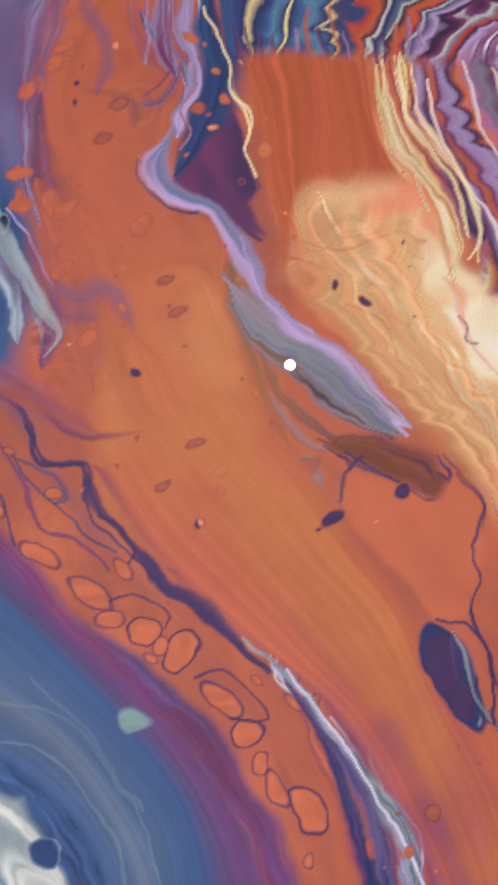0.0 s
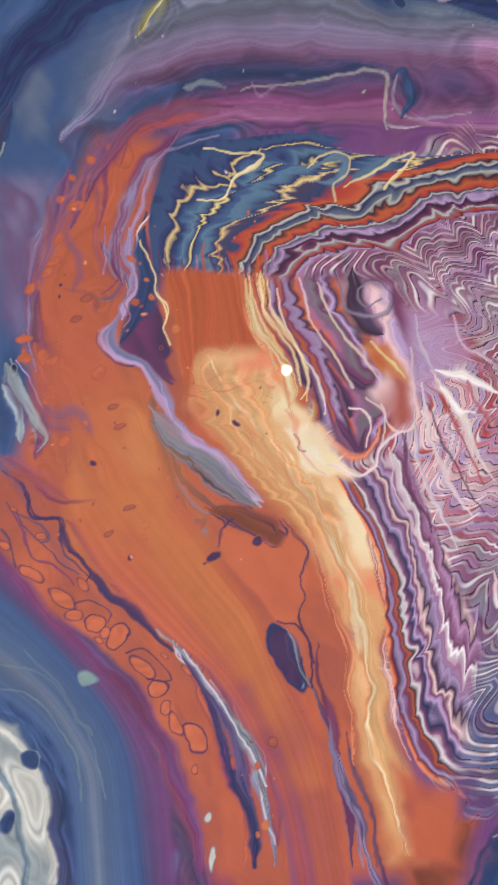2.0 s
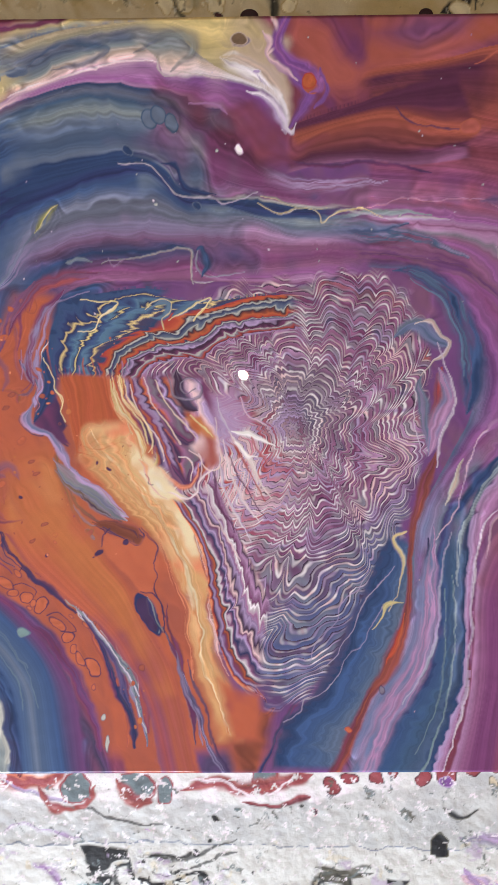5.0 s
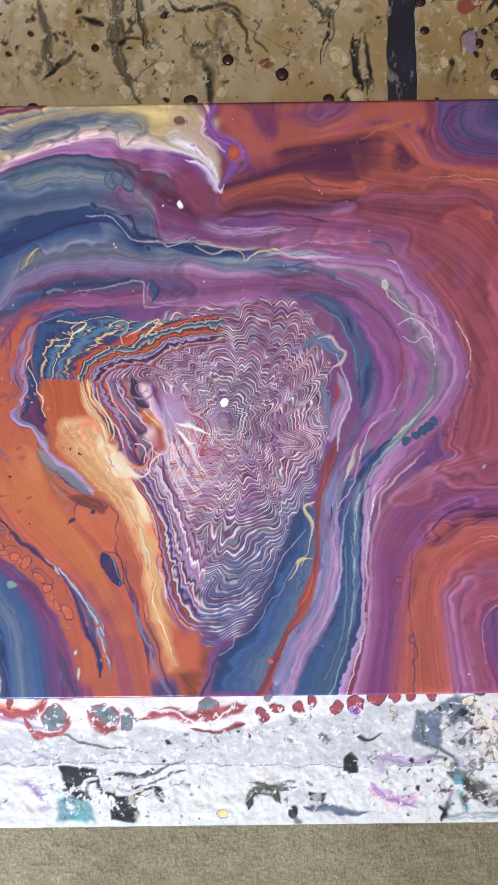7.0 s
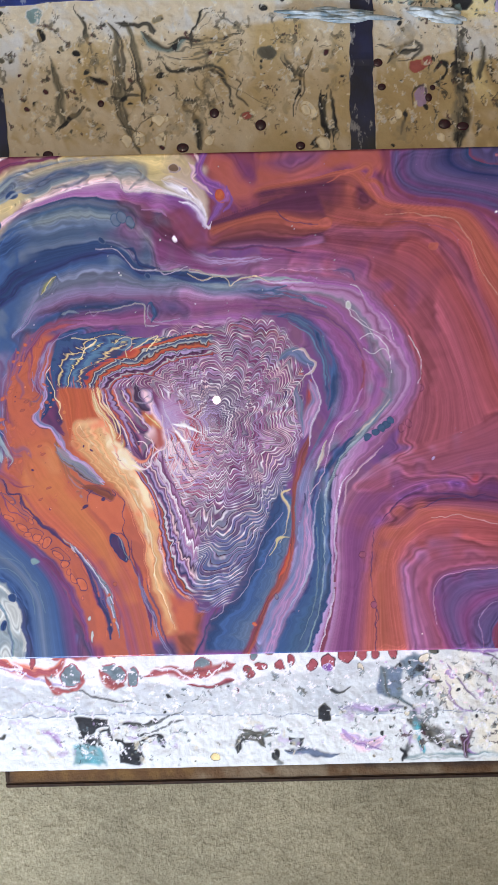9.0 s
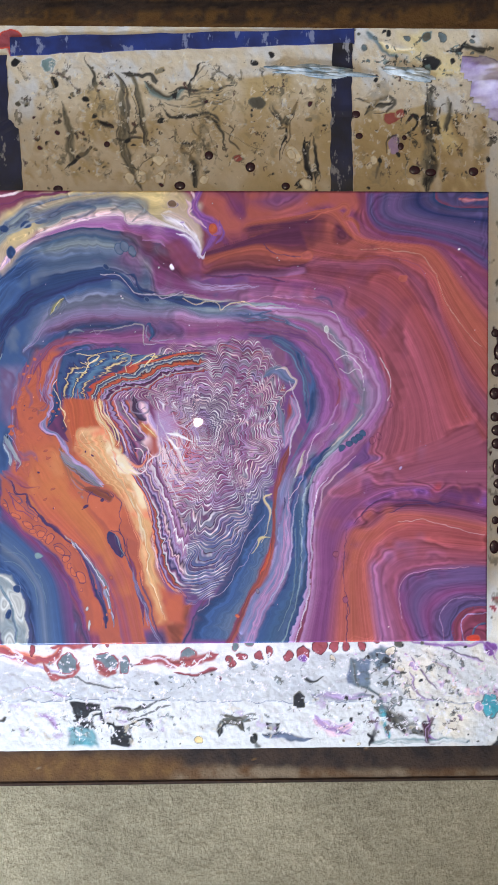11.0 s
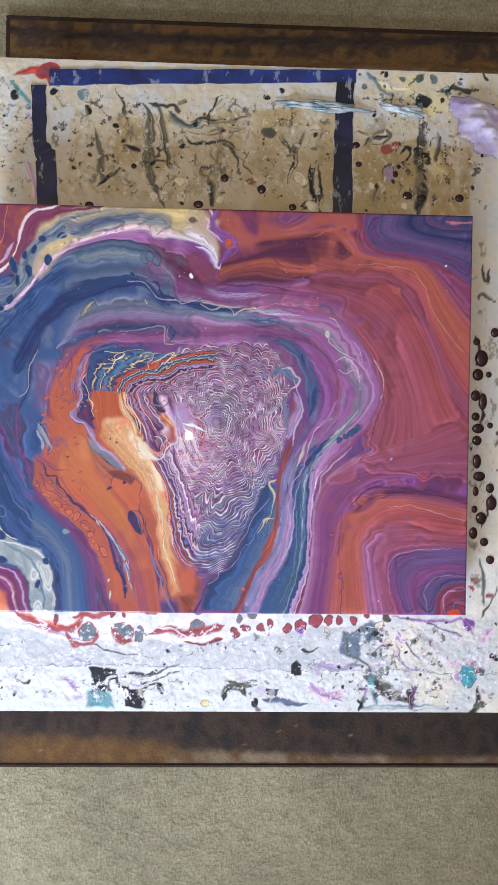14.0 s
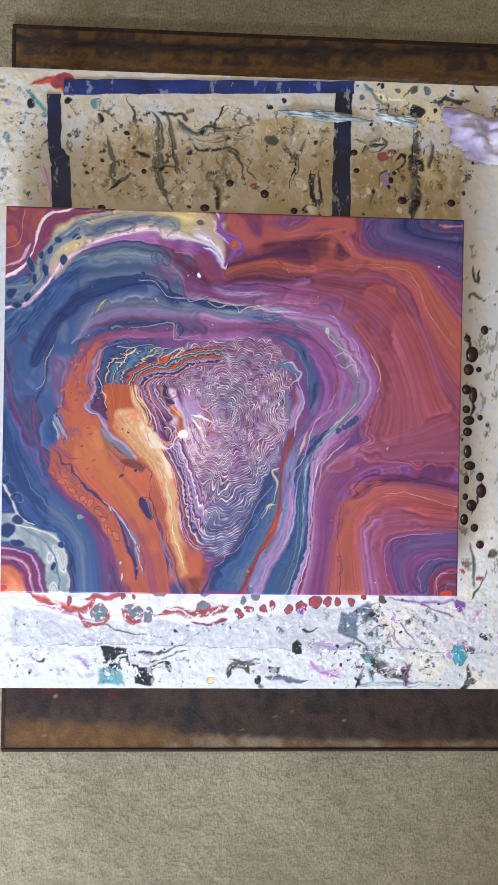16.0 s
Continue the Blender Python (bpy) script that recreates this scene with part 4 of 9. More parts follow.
# drops beside the picture
cloth.cell(342.9, -90.8, 3.2, 4.0, 0, "WHITEP MULB")
cloth.cell(326.5, -67.5, 2.4, 3.2, 0, "WHITEP MULB")
cloth.cell(336.9, -111.3, 3.2, 2.4, -0, "WHITEP MULB")
cloth.cell(331.9, -140.3, 2.4, 3.2, 0, "WHITEP MULB")
cloth.ribbon([(321.7, 106.2), (326.8, 90.7), (324.0, 67.2)], [3.2, 4.0, 4.3], "MULB INKB", .6, .2)
cloth.ribbon([(328.1, 20.3), (333.1, 4.7), (328.7, -11.1)], 4.3, "MULB INKB", .6, .2)
cloth.ribbon([(344.7, -100.9), (343.5, -124.5), (333.6, -148.2)], 4.3, "INKB MULB", .6, .2)
cloth.ribbon([(327.1, 200.3), (335.5, 177.0), (339.2, 192.8)], 3.2, "OLIVG INKB", .7, .4)
cloth.ribbon([(340.0, 145.8), (355.7, 161.9), (363.4, 173.8)], 3.2, "WHITEP YELC", .8, .3)
cloth.ribbon([(325.6, 153.3), (331.8, 161.3), (347.9, 149.9)], 3.2, "OLIVG", .8, .3)
cloth.ribbon([(330.6, 141.7), (336.3, 134.0)], 3.2, "RUSTO SANDY", .8, .3)
cloth.ribbon([(330.3, -183.5), (337.3, -214.8), (339.5, -246.2)], 3.2, "OLIVG SLATEG", .8, .4)
cloth.cell(326.9, -214.9, 4.8, 4.0, -0, "REDB PINKW")
cloth.cell(347.2, -234.4, 4.8, 4.0, -0, "REDB PINKW")
cloth.cell(323.1, -224.4, 3.2, 3.2, 0, "REDB PINKW")
cloth.ribbon([(335.8, -261.9), (351.3, -238.2), (359.0, -222.5)], 3.2, "OLIVG", .8, .3)
cloth.ribbon([(365.4, 68.1), (362.8, 36.6)], 2.2, "OLIVG", .8, .3)

# scratches and smears on the tan, shade-toned paper
cloth.ribbon([(-176.9, 363.6), (-171.4, 339.9), (-168.4, 316.3), (-166.4, 299.7)], [2.5, 5, 6, 6], "OLIVG KHAKI OLIVG", .8, .5, 0.8)
cloth.ribbon([(-175.2, 286.7), (-160.4, 299.0), (-143.9, 311.8)], [1.2, 2.2, 3.2], "INKB2 INKB", .6, .1)
cloth.ribbon([(-137.1, 342.5), (-128.2, 338.3), (-117.5, 334.0)], [2, 4.5, 1.5], "INKB2 INKB", .7, .2)
cloth.ribbon([(-111.0, 386.4), (-106.8, 356.9), (-104.5, 321.5), (-100.3, 291.8), (-90.6, 266.7)], [4, 5, 6, 6, 4], "KHAKI OLIVG KHAKI", .8, .5, 0.7)
for line in ([(-116.6, 377.6), (-114.3, 345.2), (-112.5, 315.6), (-104.0, 288.9), (-90.0, 266.7)], [(-102.0, 383.3), (-93.0, 356.8), (-87.5, 330.1), (-83.7, 311.7)], [(-150.4, 416.1), (-142.0, 392.6), (-136.5, 369.0), (-132.8, 348.4)], [(-113.6, 320.4), (-101.5, 322.6), (-87.7, 323.0)], [(-113.1, 316.8), (-98.6, 318.4)], [(-112.4, 291.9), (-96.2, 288.8), (-86.0, 282.7)]):
    cloth.ribbon(line, 0.9, "INKB OLIVG", .7, .2)
for line in ([(-50.6, 376.9), (-28.3, 378.4), (16.7, 380.3)], [(-55.6, 366.9), (-25.5, 370.1), (17.7, 366.1)], [(-48.5, 361.0), (-19.6, 363.0), (10.5, 365.0)], [(-37.3, 378.5), (-31.1, 391.4), (-15.9, 401.8), (5.1, 405.7)], [(-32.6, 376.7), (-25.1, 390.1), (-11.8, 398.2)], [(-25.7, 356.0), (-7.9, 341.1), (15.9, 323.0)], [(-28.8, 350.1), (-12.8, 335.2), (-2.3, 311.4), (3.5, 297.7)], [(-52.7, 356.3), (-31.9, 347.2), (-1.8, 343.9)], [(7.0, 329.1), (45.9, 310.9), (53.1, 304.8)], [(-47.1, 335.6), (-41.4, 317.8)], [(46.7, 375.8), (58.8, 381.6), (67.8, 379.7)], [(100.8, 369.3), (124.9, 368.5)], [(158.0, 365.8), (185.1, 368.4), (203.2, 372.3)]):
    cloth.ribbon(line, 0.7, "INKB OLIVG", .8, .3, 0.85)
cloth.ribbon([(-37.4, 373.8), (-19.4, 374.8), (4.7, 378.1)], [2, 3.5, 1.5], "INKB OLIVG", .9, .5, 0.8)
cloth.ribbon([(93.6, 369.4), (88.5, 348.8), (81.1, 325.3), (73.5, 300.4)], [2.4, 1.6, 1.3, 1.3], "INKB2 INKB", .6, .1)
cloth.ribbon([(101.6, 325.0), (101.3, 298.3), (107.2, 278.7), (90.7, 268.7)], [3, 3.5, 4, 6], "INKB INKB2", .6, .2)
cloth.ribbon([(111.2, 324.9), (113.4, 301.2), (110.8, 280.4)], 2.2, "INKB OLIVG", .6, .2)
cloth.ribbon([(64.6, 360.9), (73.4, 346.0), (82.4, 337.1), (67.3, 337.2)], [2, 4, 3, 2], "INKB OLIVG", .8, .5, 0.85)
cloth.ribbon([(-30.8, 305.8), (-26.8, 288.0), (-22.3, 267.1)], [2, 3.5, 4], "OLIVG INKB", .7, .4, 0.85)
cloth.ribbon([(-41.4, 314.8), (-35.4, 317.7), (-28.8, 311.7), (-32.6, 305.2), (-39.7, 308.9), (-41.4, 314.8)], 0.9, "INKB2", .7, .1)
cloth.ribbon([(242.4, 385.5), (249.0, 358.9), (240.5, 332.3), (254.3, 317.4)], [5, 6, 9, 4], "OLIVG INKB OLIVG", .9, .6, 0.85)
cloth.ribbon([(245.2, 302.6), (250.0, 287.7), (242.1, 274.7)], [7, 9, 8], "INKB2 INKB OLIVG", .8, .5, 0.85)
cloth.ribbon([(266.5, 373.4), (269.5, 355.7), (263.4, 332.1)], [3, 6, 3], "OLIVG KHAKI", .9, .5, 0.8)
cloth.ribbon([(179.0, 356.7), (189.9, 371.3), (204.4, 368.2), (197.1, 356.5), (182.0, 353.7)], [2, 3.5, 3, 2, 1], "INKB OLIVG", .9, .5, 0.85)
cloth.ribbon([(187.8, 303.3), (185.9, 288.4), (184.6, 277.7)], [3, 3, 2], "OLIVG INKB", .9, .4, 0.85)
cloth.ribbon([(226.0, 335.5), (224.1, 308.8), (221.0, 282.1)], 1.0, "CREAMY OLIVG", .8, .2)
for sx, sy in [(-68.9, 298.5), (-66.3, 276.5), (-102.5, 274.0), (-15.0, 275.9), (85.1, 304.5), (178.7, 297.4), (102.8, 270.4), (224.0, 273.1)]:
    cloth.cell(sx, sy, 5.0, 6.5, -25, "CREAMY KRAFT")
# scraps on the white strip
for line, wide, names in (([(153.7, -280.1), (157.9, -297.3), (164.1, -316.4)], (5, 7, 4), "SLATEG OLIVG"), ([(189.3, -269.3), (199.2, -278.9), (191.0, -294.6)], (6, 9, 4), "SLATEG SLATE"), ([(191.0, -310.5), (203.5, -301.2), (206.6, -317.1)], (2, 4, 2), "SLATEG OLIVG"), ([(181.5, -329.4), (194.0, -340.4), (209.6, -340.6)], (3, 6, 2), "INKB SLATEG"), ([(195.2, -351.8), (212.7, -355.3), (237.7, -371.7), (253.4, -370.7)], (3, 7, 5, 3), "BROWNG INKB OLIVG"), ([(253.4, -352.8), (244.0, -365.4), (247.1, -381.4)], (3, 5, 4), "INKB MULB LILG"), ([(188.9, -358.1), (181.3, -370.7), (180.0, -383.5)], (3, 4, 3), "INKB INKB2"), ([(222.3, -279.3), (237.9, -298.5), (262.9, -321.1)], 1.2, "LILG OLIVG"), ([(216.0, -304.5), (228.4, -320.6), (244.1, -333.6)], (1, 2.5, 1.2), "MULB LILG"), ([(234.8, -270.0), (256.6, -286.2), (281.6, -305.6)], 1.0, "OLIVG CHALK"), ([(250.4, -298.7), (269.1, -321.2)], 1.2, "OLIVG CHALK2"), ([(-171.6, -352.2), (-152.8, -351.2), (-143.7, -359.0)], (2, 5, 3), "INKB2 INKB"), ([(-130.7, -337.0), (-109.0, -341.8), (-84.0, -335.8), (-60.7, -325.4)], (2, 3, 2, 0.8), "INKB OLIVG"), ([(3.1, -351.9), (18.7, -355.3), (32.5, -350.5), (43.8, -346.2)], (3, 5, 4, 2), "INKB OLIVG SLATEG"), ([(6.3, -348.8), (0.9, -374.1)], (2, 3), "INKB"), ([(37.2, -374.7), (44.6, -384.4)], 4, "OLIVG INKB")):
    cloth.ribbon(line, wide, names, .8, .5, 0.85)

cloth.splashes(170, ["OLIVG KHAKI", "INKB INKB2", "MULB INKB", "KHAKI KRAFT", "INKB OLIVG"], 1.5, 21, -250, 340, 262, 425)
cloth.splashes(60, ["INKB OLIVG", "OLIVG TEALC", "SLATEG OLIVG"], 2.2, 22, 150, 420, 380, 448)
cloth.splashes(45, ["LILG CHALK2", "SLATEG OLIVG", "OLIVG CHALK2", "INKB OLIVG"], 1.7, 23, -330, 420, -385, -300)
cloth.splashes(110, ["OLIVG SLATEG", "LILG PINKW", "INKB OLIVG", "CHALK2 OLIVG"], 2.2, 24, 130, 420, -385, -262)
cloth.splashes(60, ["OLIVG KHAKI", "MULB INKB", "CREAMY YELC"], 1.6, 25, 305, 400, -250, 250)
cloth.splashes(60, ["TEALC CHALK", "INKB OLIVG", "LILG CHALK", "CHALK2 KHAKI"], 2.4, 26, -440, -250, 262, 440)
for args in ((("OLIVG KHAKI INKB", 9, 0.42, 61, -250, 160, 262, 420, 0.8, 1.8)), (("INKB OLIVG MULB", 6, 0.50, 62, -240, 340, 265, 420, 0.9, 1.5)),
             (("KHAKI KRAFT2", 16, 0.30, 63, -250, 340, 262, 400, 0.5, 1.6)), (("OLIVG INKB TEALC", 9, 0.34, 64, 155, 420, 380, 449, 0.9, 0.8)),
             (("INKB OLIVG", 7, 0.38, 65, 190, 340, 262, 400, 0.9, 1.6)), (("LILG GREYB CHALK2", 15, 0.30, 66, -340, 420, -385, -310, 0.6, 0.7)),
             (("SLATEG OLIVG", 7, 0.50, 67, -320, 420, -388, -262, 0.85, 1.0)), (("OLIVG INKB SLATEG", 8, 0.30, 68, 150, 300, -350, -262, 0.8, 1.2)),
             (("INKB MULB OLIVG", 6, 0.36, 69, 150, 300, -388, -335, 0.9, 0.8)), (("LILG PINKW", 9, 0.36, 70, 190, 400, -345, -262, 0.8, 1.5)),
             (("CHALK WHITEP", 5, 0.34, 71, -340, 420, -388, -262, 0.9, 0.7)), (("OLIVG TEALC CHALK2", 10, 0.22, 72, -455, -250, 262, 449, 0.7, 1.0)),
             (("INKB OLIVG", 6, 0.40, 73, -455, -250, 262, 400, 0.9, 1.2)), (("CREAMY CHALK", 6, 0.40, 74, -230, 340, 262, 440, 0.8, 1.0)),
             (("OLIVG KHAKI", 9, 0.40, 75, 304, 420, -260, 250, 0.7, 1.5)), (("INKB INKB2", 5, 0.36, 76, -190, -60, -388, -335, 0.9, 0.7))):
    cloth.crust(*args)
lum = cloth.c.mean(2)
relief = 0.0008 * (lumps(cloth.px / 9, cloth.py / 9, 71) + 0.6 * np.clip(0.5 - lum, 0, 0.5)).astype(np.float32)
sheet_part(cloth, "painted_surface", DECK, DRY_INK, board, relief)
part("panel", box(BX[0] / 1000, BX[1] / 1000, BY[0] / 1000, BY[1] / 1000, 0.7345, DECK - 0.0012), plain("board_edge", ("d9d6d0", "efedea"), 40, 0.6, 0.0005), board, "white board edge")


def strip(pts, thick, mat, parent, name, label, seed):
    """A flat strip with torn edges: pts are (x, y, half width)."""
    bm, rnd = bmesh.new(), random.Random(seed)
    rows, n = [], 26
    for k in range(n + 1):
        t = k / n * (len(pts) - 1)
        i = min(int(t), len(pts) - 2)
        a, b = Vector(pts[i]), Vector(pts[i + 1])
        p, d = a.lerp(b, t - i), (b - a)
        s = Vector((-d.y, d.x)).normalized()
        w = p.z
        l, r = w + rnd.uniform(-0.001, 0.001), w + rnd.uniform(-0.001, 0.001)
        z = DECK + 0.0012 + rnd.uniform(0, 0.0004)
        row = [bm.verts.new((p.x + s.x * q, p.y + s.y * q, zz)) for q, zz in ((l, z - 0.0014), (l * 0.98, z + thick), (-r * 0.98, z + thick), (-r, z - 0.0014))]
        rows.append(row)
    for a, b in zip(rows, rows[1:]):
        for k in range(3):
            bm.faces.new((a[k], a[k + 1], b[k + 1], b[k]))
    for row in (rows[0], rows[-1]):
        bm.faces.new(row)
    bmesh.ops.recalc_face_normals(bm, faces=bm.faces)
    return part(name, bm, mat, parent, label)


tape = tagged(new("tape_border"), "navy blue tape border stuck on the board", "tape")
strip([(-0.236, 0.4255, 0.0105), (-0.05, 0.4325, 0.009), (0.158, 0.4400, 0.008)], 0.0006, TAPE, tape, "tape_strip", "navy tape strip", 1)
# side strips take the tape colours with shade put in
strip([(-0.2495, 0.4150, 0.009), (-0.2475, 0.34, 0.009), (-0.2390, 0.325, 0.013), (-0.2350, 0.22, 0.013)], 0.0006, TAPE_SHADED, tape, "tape_strip", "scuffed navy tape strip, coloured as in shade", 2)
strip([(0.1450, 0.4315, 0.0115), (0.1430, 0.34, 0.012), (0.1440, 0.22, 0.0135)], 0.0006, TAPE_SHADED, tape, "tape_strip", "scuffed navy tape strip, coloured as in shade", 3)


def crumple(name, cx, cy, sx, sy, high, mat, label, category, seed, turn=0):
    """A thin crumpled piece with a ragged outline, resting on the board."""
    bm, n = bmesh.new(), 44
    grid = {}
    for i in range(n + 1):
        for j in range(n + 1):
            u, v = 2 * i / n - 1, 2 * j / n - 1
            th = math.atan2(v, u)
            edge = 0.78 + 0.38 * noise.noise((math.cos(th) * 1.7 + seed, math.sin(th) * 1.7, 0.3)) + 0.07 * noise.noise((math.cos(th) * 6, math.sin(th) * 6, seed))
            if math.hypot(u, v) > edge:
                continue
            fold = abs(noise.noise((u * 1.3 + seed, v * 1.2 + 0.6 * u, 1.0))) * 0.8 + abs(noise.noise((u * 3.2 + v + seed, v * 2.6 - u, 2.0))) * 0.4 + 0.12 * abs(noise.noise((u * 14, v * 14, seed)))
            z = DECK + 0.0018 + high * fold * min(1, 3.2 * (edge - math.hypot(u, v)) + 0.05)
            c, s = math.cos(turn), math.sin(turn)
            grid[i, j] = bm.verts.new((cx + sx * u * c - sy * v * s, cy + sx * u * s + sy * v * c, z))
    for (i, j) in list(grid):
        q = [(i, j), (i + 1, j), (i + 1, j + 1), (i, j + 1)]
        if all(k in grid for k in q):
            bm.faces.new([grid[k] for k in q])
    ob = part(name, bm, mat, None, label, smooth=True)
    mod = ob.modifiers.new("thickness", "SOLIDIFY")
    mod.thickness, mod.offset = 0.0008, 1.0
    return tagged(ob, label, category)


crumple("cloth_rag", 0.345, 0.374, 0.105, 0.052, 0.05, RAG, "crumpled white rag stained lilac, on the board", "rag", 3.0, -0.12)
crumple("paint_skin", 0.115, 0.3985, 0.075, 0.008, 0.010, SKIN, "peeled strip of grey blue dried paint on the board", "dried paint", 8.0, -0.05)
crumple("paint_skin", 0.222, 0.3975, 0.040, 0.011, 0.009, SKIN, "peeled strip of grey blue dried paint on the board", "dried paint", 14.0, -0.12)

# dried drops of dark paint
bm = bmesh.new()
bmesh.ops.create_uvsphere(bm, u_segments=20, v_segments=10, radius=1.0)
for v in bm.verts:
    if v.co.z < 0:
        v.co.z *= 0.15
DROP = bpy.data.meshes.new("paint_drop")
bm.to_mesh(DROP)
bm.free()
DROP.polygons.foreach_set("use_smooth", [True] * len(DROP.polygons))
DROP.materials.append(plain("glossy_maroon_paint", ("170a10", "4a1f2c"), 140, 0.18))


def drop(x, y, rx, ry):
    ob = new("paint_drop", DROP)
    ob.location, ob.scale = (x, y, DECK + 0.0006), (rx, ry, 0.28 * min(rx, ry))
    tagged(ob, "glossy dark maroon paint drop dried on the board", "paint drop", "paint drops on the board")


drop(0.0380, 0.2897, 0.0057, 0.0057)
drop(0.0788, 0.2679, 0.0050, 0.0043)
drop(-0.0433, 0.2682, 0.0064, 0.0049)
drop(0.2284, 0.2867, 0.0065, 0.0050)
drop(0.2970, 0.2853, 0.0058, 0.0051)
drop(0.2472, 0.2842, 0.0065, 0.0043)
drop(0.1601, 0.3505, 0.0050, 0.0043)
drop(0.1639, 0.3258, 0.0043, 0.0036)
drop(0.2122, 0.3141, 0.0036, 0.0043)
drop(0.2164, 0.3241, 0.0029, 0.0029)
drop(-0.0097, 0.3028, 0.0050, 0.0050)
drop(-0.1268, 0.3150, 0.0035, 0.0035)
drop(-0.1831, 0.2639, 0.0056, 0.0042)
drop(0.3471, 0.1108, 0.0056, 0.0064)
drop(0.3302, 0.0767, 0.0087, 0.0111)
drop(0.3258, 0.0555, 0.0072, 0.0080)
drop(0.3401, 0.0558, 0.0040, 0.0040)
drop(0.3232, 0.0280, 0.0064, 0.0072)
drop(0.3329, 0.0204, 0.0056, 0.0111)
drop(0.3430, -0.0108, 0.0040, 0.0040)
drop(0.3272, -0.0150, 0.0080, 0.0064)
drop(0.3259, -0.0307, 0.0064, 0.0064)
drop(0.3264, -0.0581, 0.0056, 0.0095)
drop(0.3299, -0.0776, 0.0080, 0.0064)
drop(0.3445, -0.0931, 0.0056, 0.0064)
drop(0.3465, -0.1127, 0.0072, 0.0096)
drop(0.3333, -0.1325, 0.0072, 0.0080)
drop(0.3234, -0.1522, 0.0056, 0.0080)
drop(0.3379, -0.1638, 0.0056, 0.0056)
drop(0.3463, -0.1872, 0.0056, 0.0056)
drop(0.3234, 0.0985, 0.0048, 0.0048)
drop(0.3237, 0.0006, 0.0056, 0.0056)
drop(0.3255, -0.0973, 0.0040, 0.0064)
drop(0.3244, -0.1208, 0.0040, 0.0048)

# ---- the picture ----
painting = tagged(new("painting"), "abstract poured acrylic painting in orange, blue and purple on stretched canvas", "painting")
canvas = Sheet(steps((-300, -240, 0.8), (-240, 80, 0.44), (80, 300, 0.8)), steps((-250, -200, 0.7), (-200, 85, 0.44), (85, 250, 0.7)), "WINE")
# grounds
canvas.field([(-31.7, 268.9), (328.0, 280.3), (338.6, -282.6), (-22.2, -284.9)], "WINE MAROON PLUM", 6)
canvas.field([(103.5, 176.8), (329.8, 182.9), (334.4, -57.1), (167.7, -59.8), (105.7, 58.0)], "MAROON WINE PLUM", 10)
canvas.field([(-320.9, 150.6), (-148.0, 206.5), (-0.2, 159.2), (1.6, 55.8), (-160.0, 52.2), (-154.7, -271.0), (-314.2, -272.1)], "NAVY BLUE DUSK", 8)
canvas.field([(-89.0, 178.8), (104.1, 147.1), (203.2, 60.2), (182.8, -59.6), (108.8, -120.3), (66.7, -269.4), (-81.4, -270.5), (-173.9, 7.9)], "MAUVE VIOLET DUSK", 8)
# upper right: the orange sweep round the maroon
canvas.loft([[(151.4, 254.6), (160.4, 222.1), (181.3, 201.2), (223.4, 195.1), (259.5, 183.0), (307.9, 150.0)], [(31.7, 215.5), (79.6, 221.2), (112.5, 229.3), (130.4, 226.9), (151.3, 199.6), (187.3, 192.3), (229.4, 187.3), (248.7, 171.2), (266.9, 141.3), (308.2, 84.1)], [(31.6, 198.9), (67.5, 201.7), (109.3, 191.4), (151.3, 183.5), (187.3, 181.6), (217.4, 177.3), (238.5, 162.3), (248.8, 132.4), (267.0, 96.4), (308.4, 36.0)], [(31.5, 182.3), (67.4, 180.9), (103.3, 171.9), (157.3, 168.6), (193.3, 167.3), (217.4, 144.5), (232.5, 120.5), (253.7, 78.5), (273.2, 30.2), (308.6, -18.4)], [(31.3, 160.3), (103.2, 154.0), (157.2, 138.9), (193.3, 114.8), (217.4, 78.7), (234.4, 30.5), (244.8, -5.8), (257.0, -42.2)], [(31.2, 139.5), (103.1, 133.2), (133.1, 121.1), (160.1, 88.0), (184.2, 54.9), (202.3, 18.6), (205.4, -11.6), (196.3, -47.8)], [(31.0, 115.7), (91.0, 112.4), (127.0, 97.2), (151.0, 61.1), (163.0, 25.0), (169.0, -5.2), (162.9, -41.5)]],
    "0 PLUM .6 WINE2 .95 CORAL3 1.1 RUST 1.4 AUBER3 2 BROWNR 2.5 RUSTD 3 WINE2 3.5 MAROON 4 WINE2 4.5 PLUM3 5 MAUVE3 6 PLUM3", "0 PLUM .6 WINE2 .9 ORR 1.3 ORR2 1.7 ORR 2 CORAL3 2.4 CORAL 2.8 WINE2 3.3 CORAL 4 CORALD 5 CORALD 6 WINE2", 0.33, (14, 10), 1.0)
canvas.field([(32.0, 247.4), (103.6, 249.5), (151.4, 249.3), (157.4, 228.0), (121.5, 235.2), (91.5, 228.2), (49.7, 219.5), (31.7, 215.5)], "RUST CORAL3 ORR RUST", 5)
canvas.field([(-13.3, 248.4), (7.7, 241.2), (16.8, 222.6), (35.4, 215.4), (25.9, 201.7), (7.2, 202.0), (-6.7, 213.7), (-16.7, 234.6)], "ORR CORAL3 ORR", 7)
canvas.field([(35.7, 238.5), (63.9, 249.6), (101.3, 249.9), (91.8, 237.7), (63.7, 228.9)], "PLUM2 PLUM", 9, 0.8)
canvas.ribbon([(101.0, 219.1), (124.5, 229.4), (138.6, 233.8), (145.5, 229.1), (138.5, 220.9), (150.2, 217.0), (157.1, 202.1)], [2, 4, 6, 5, 4, 5, 3], "ORR ORR2 ORR", .9, .3)
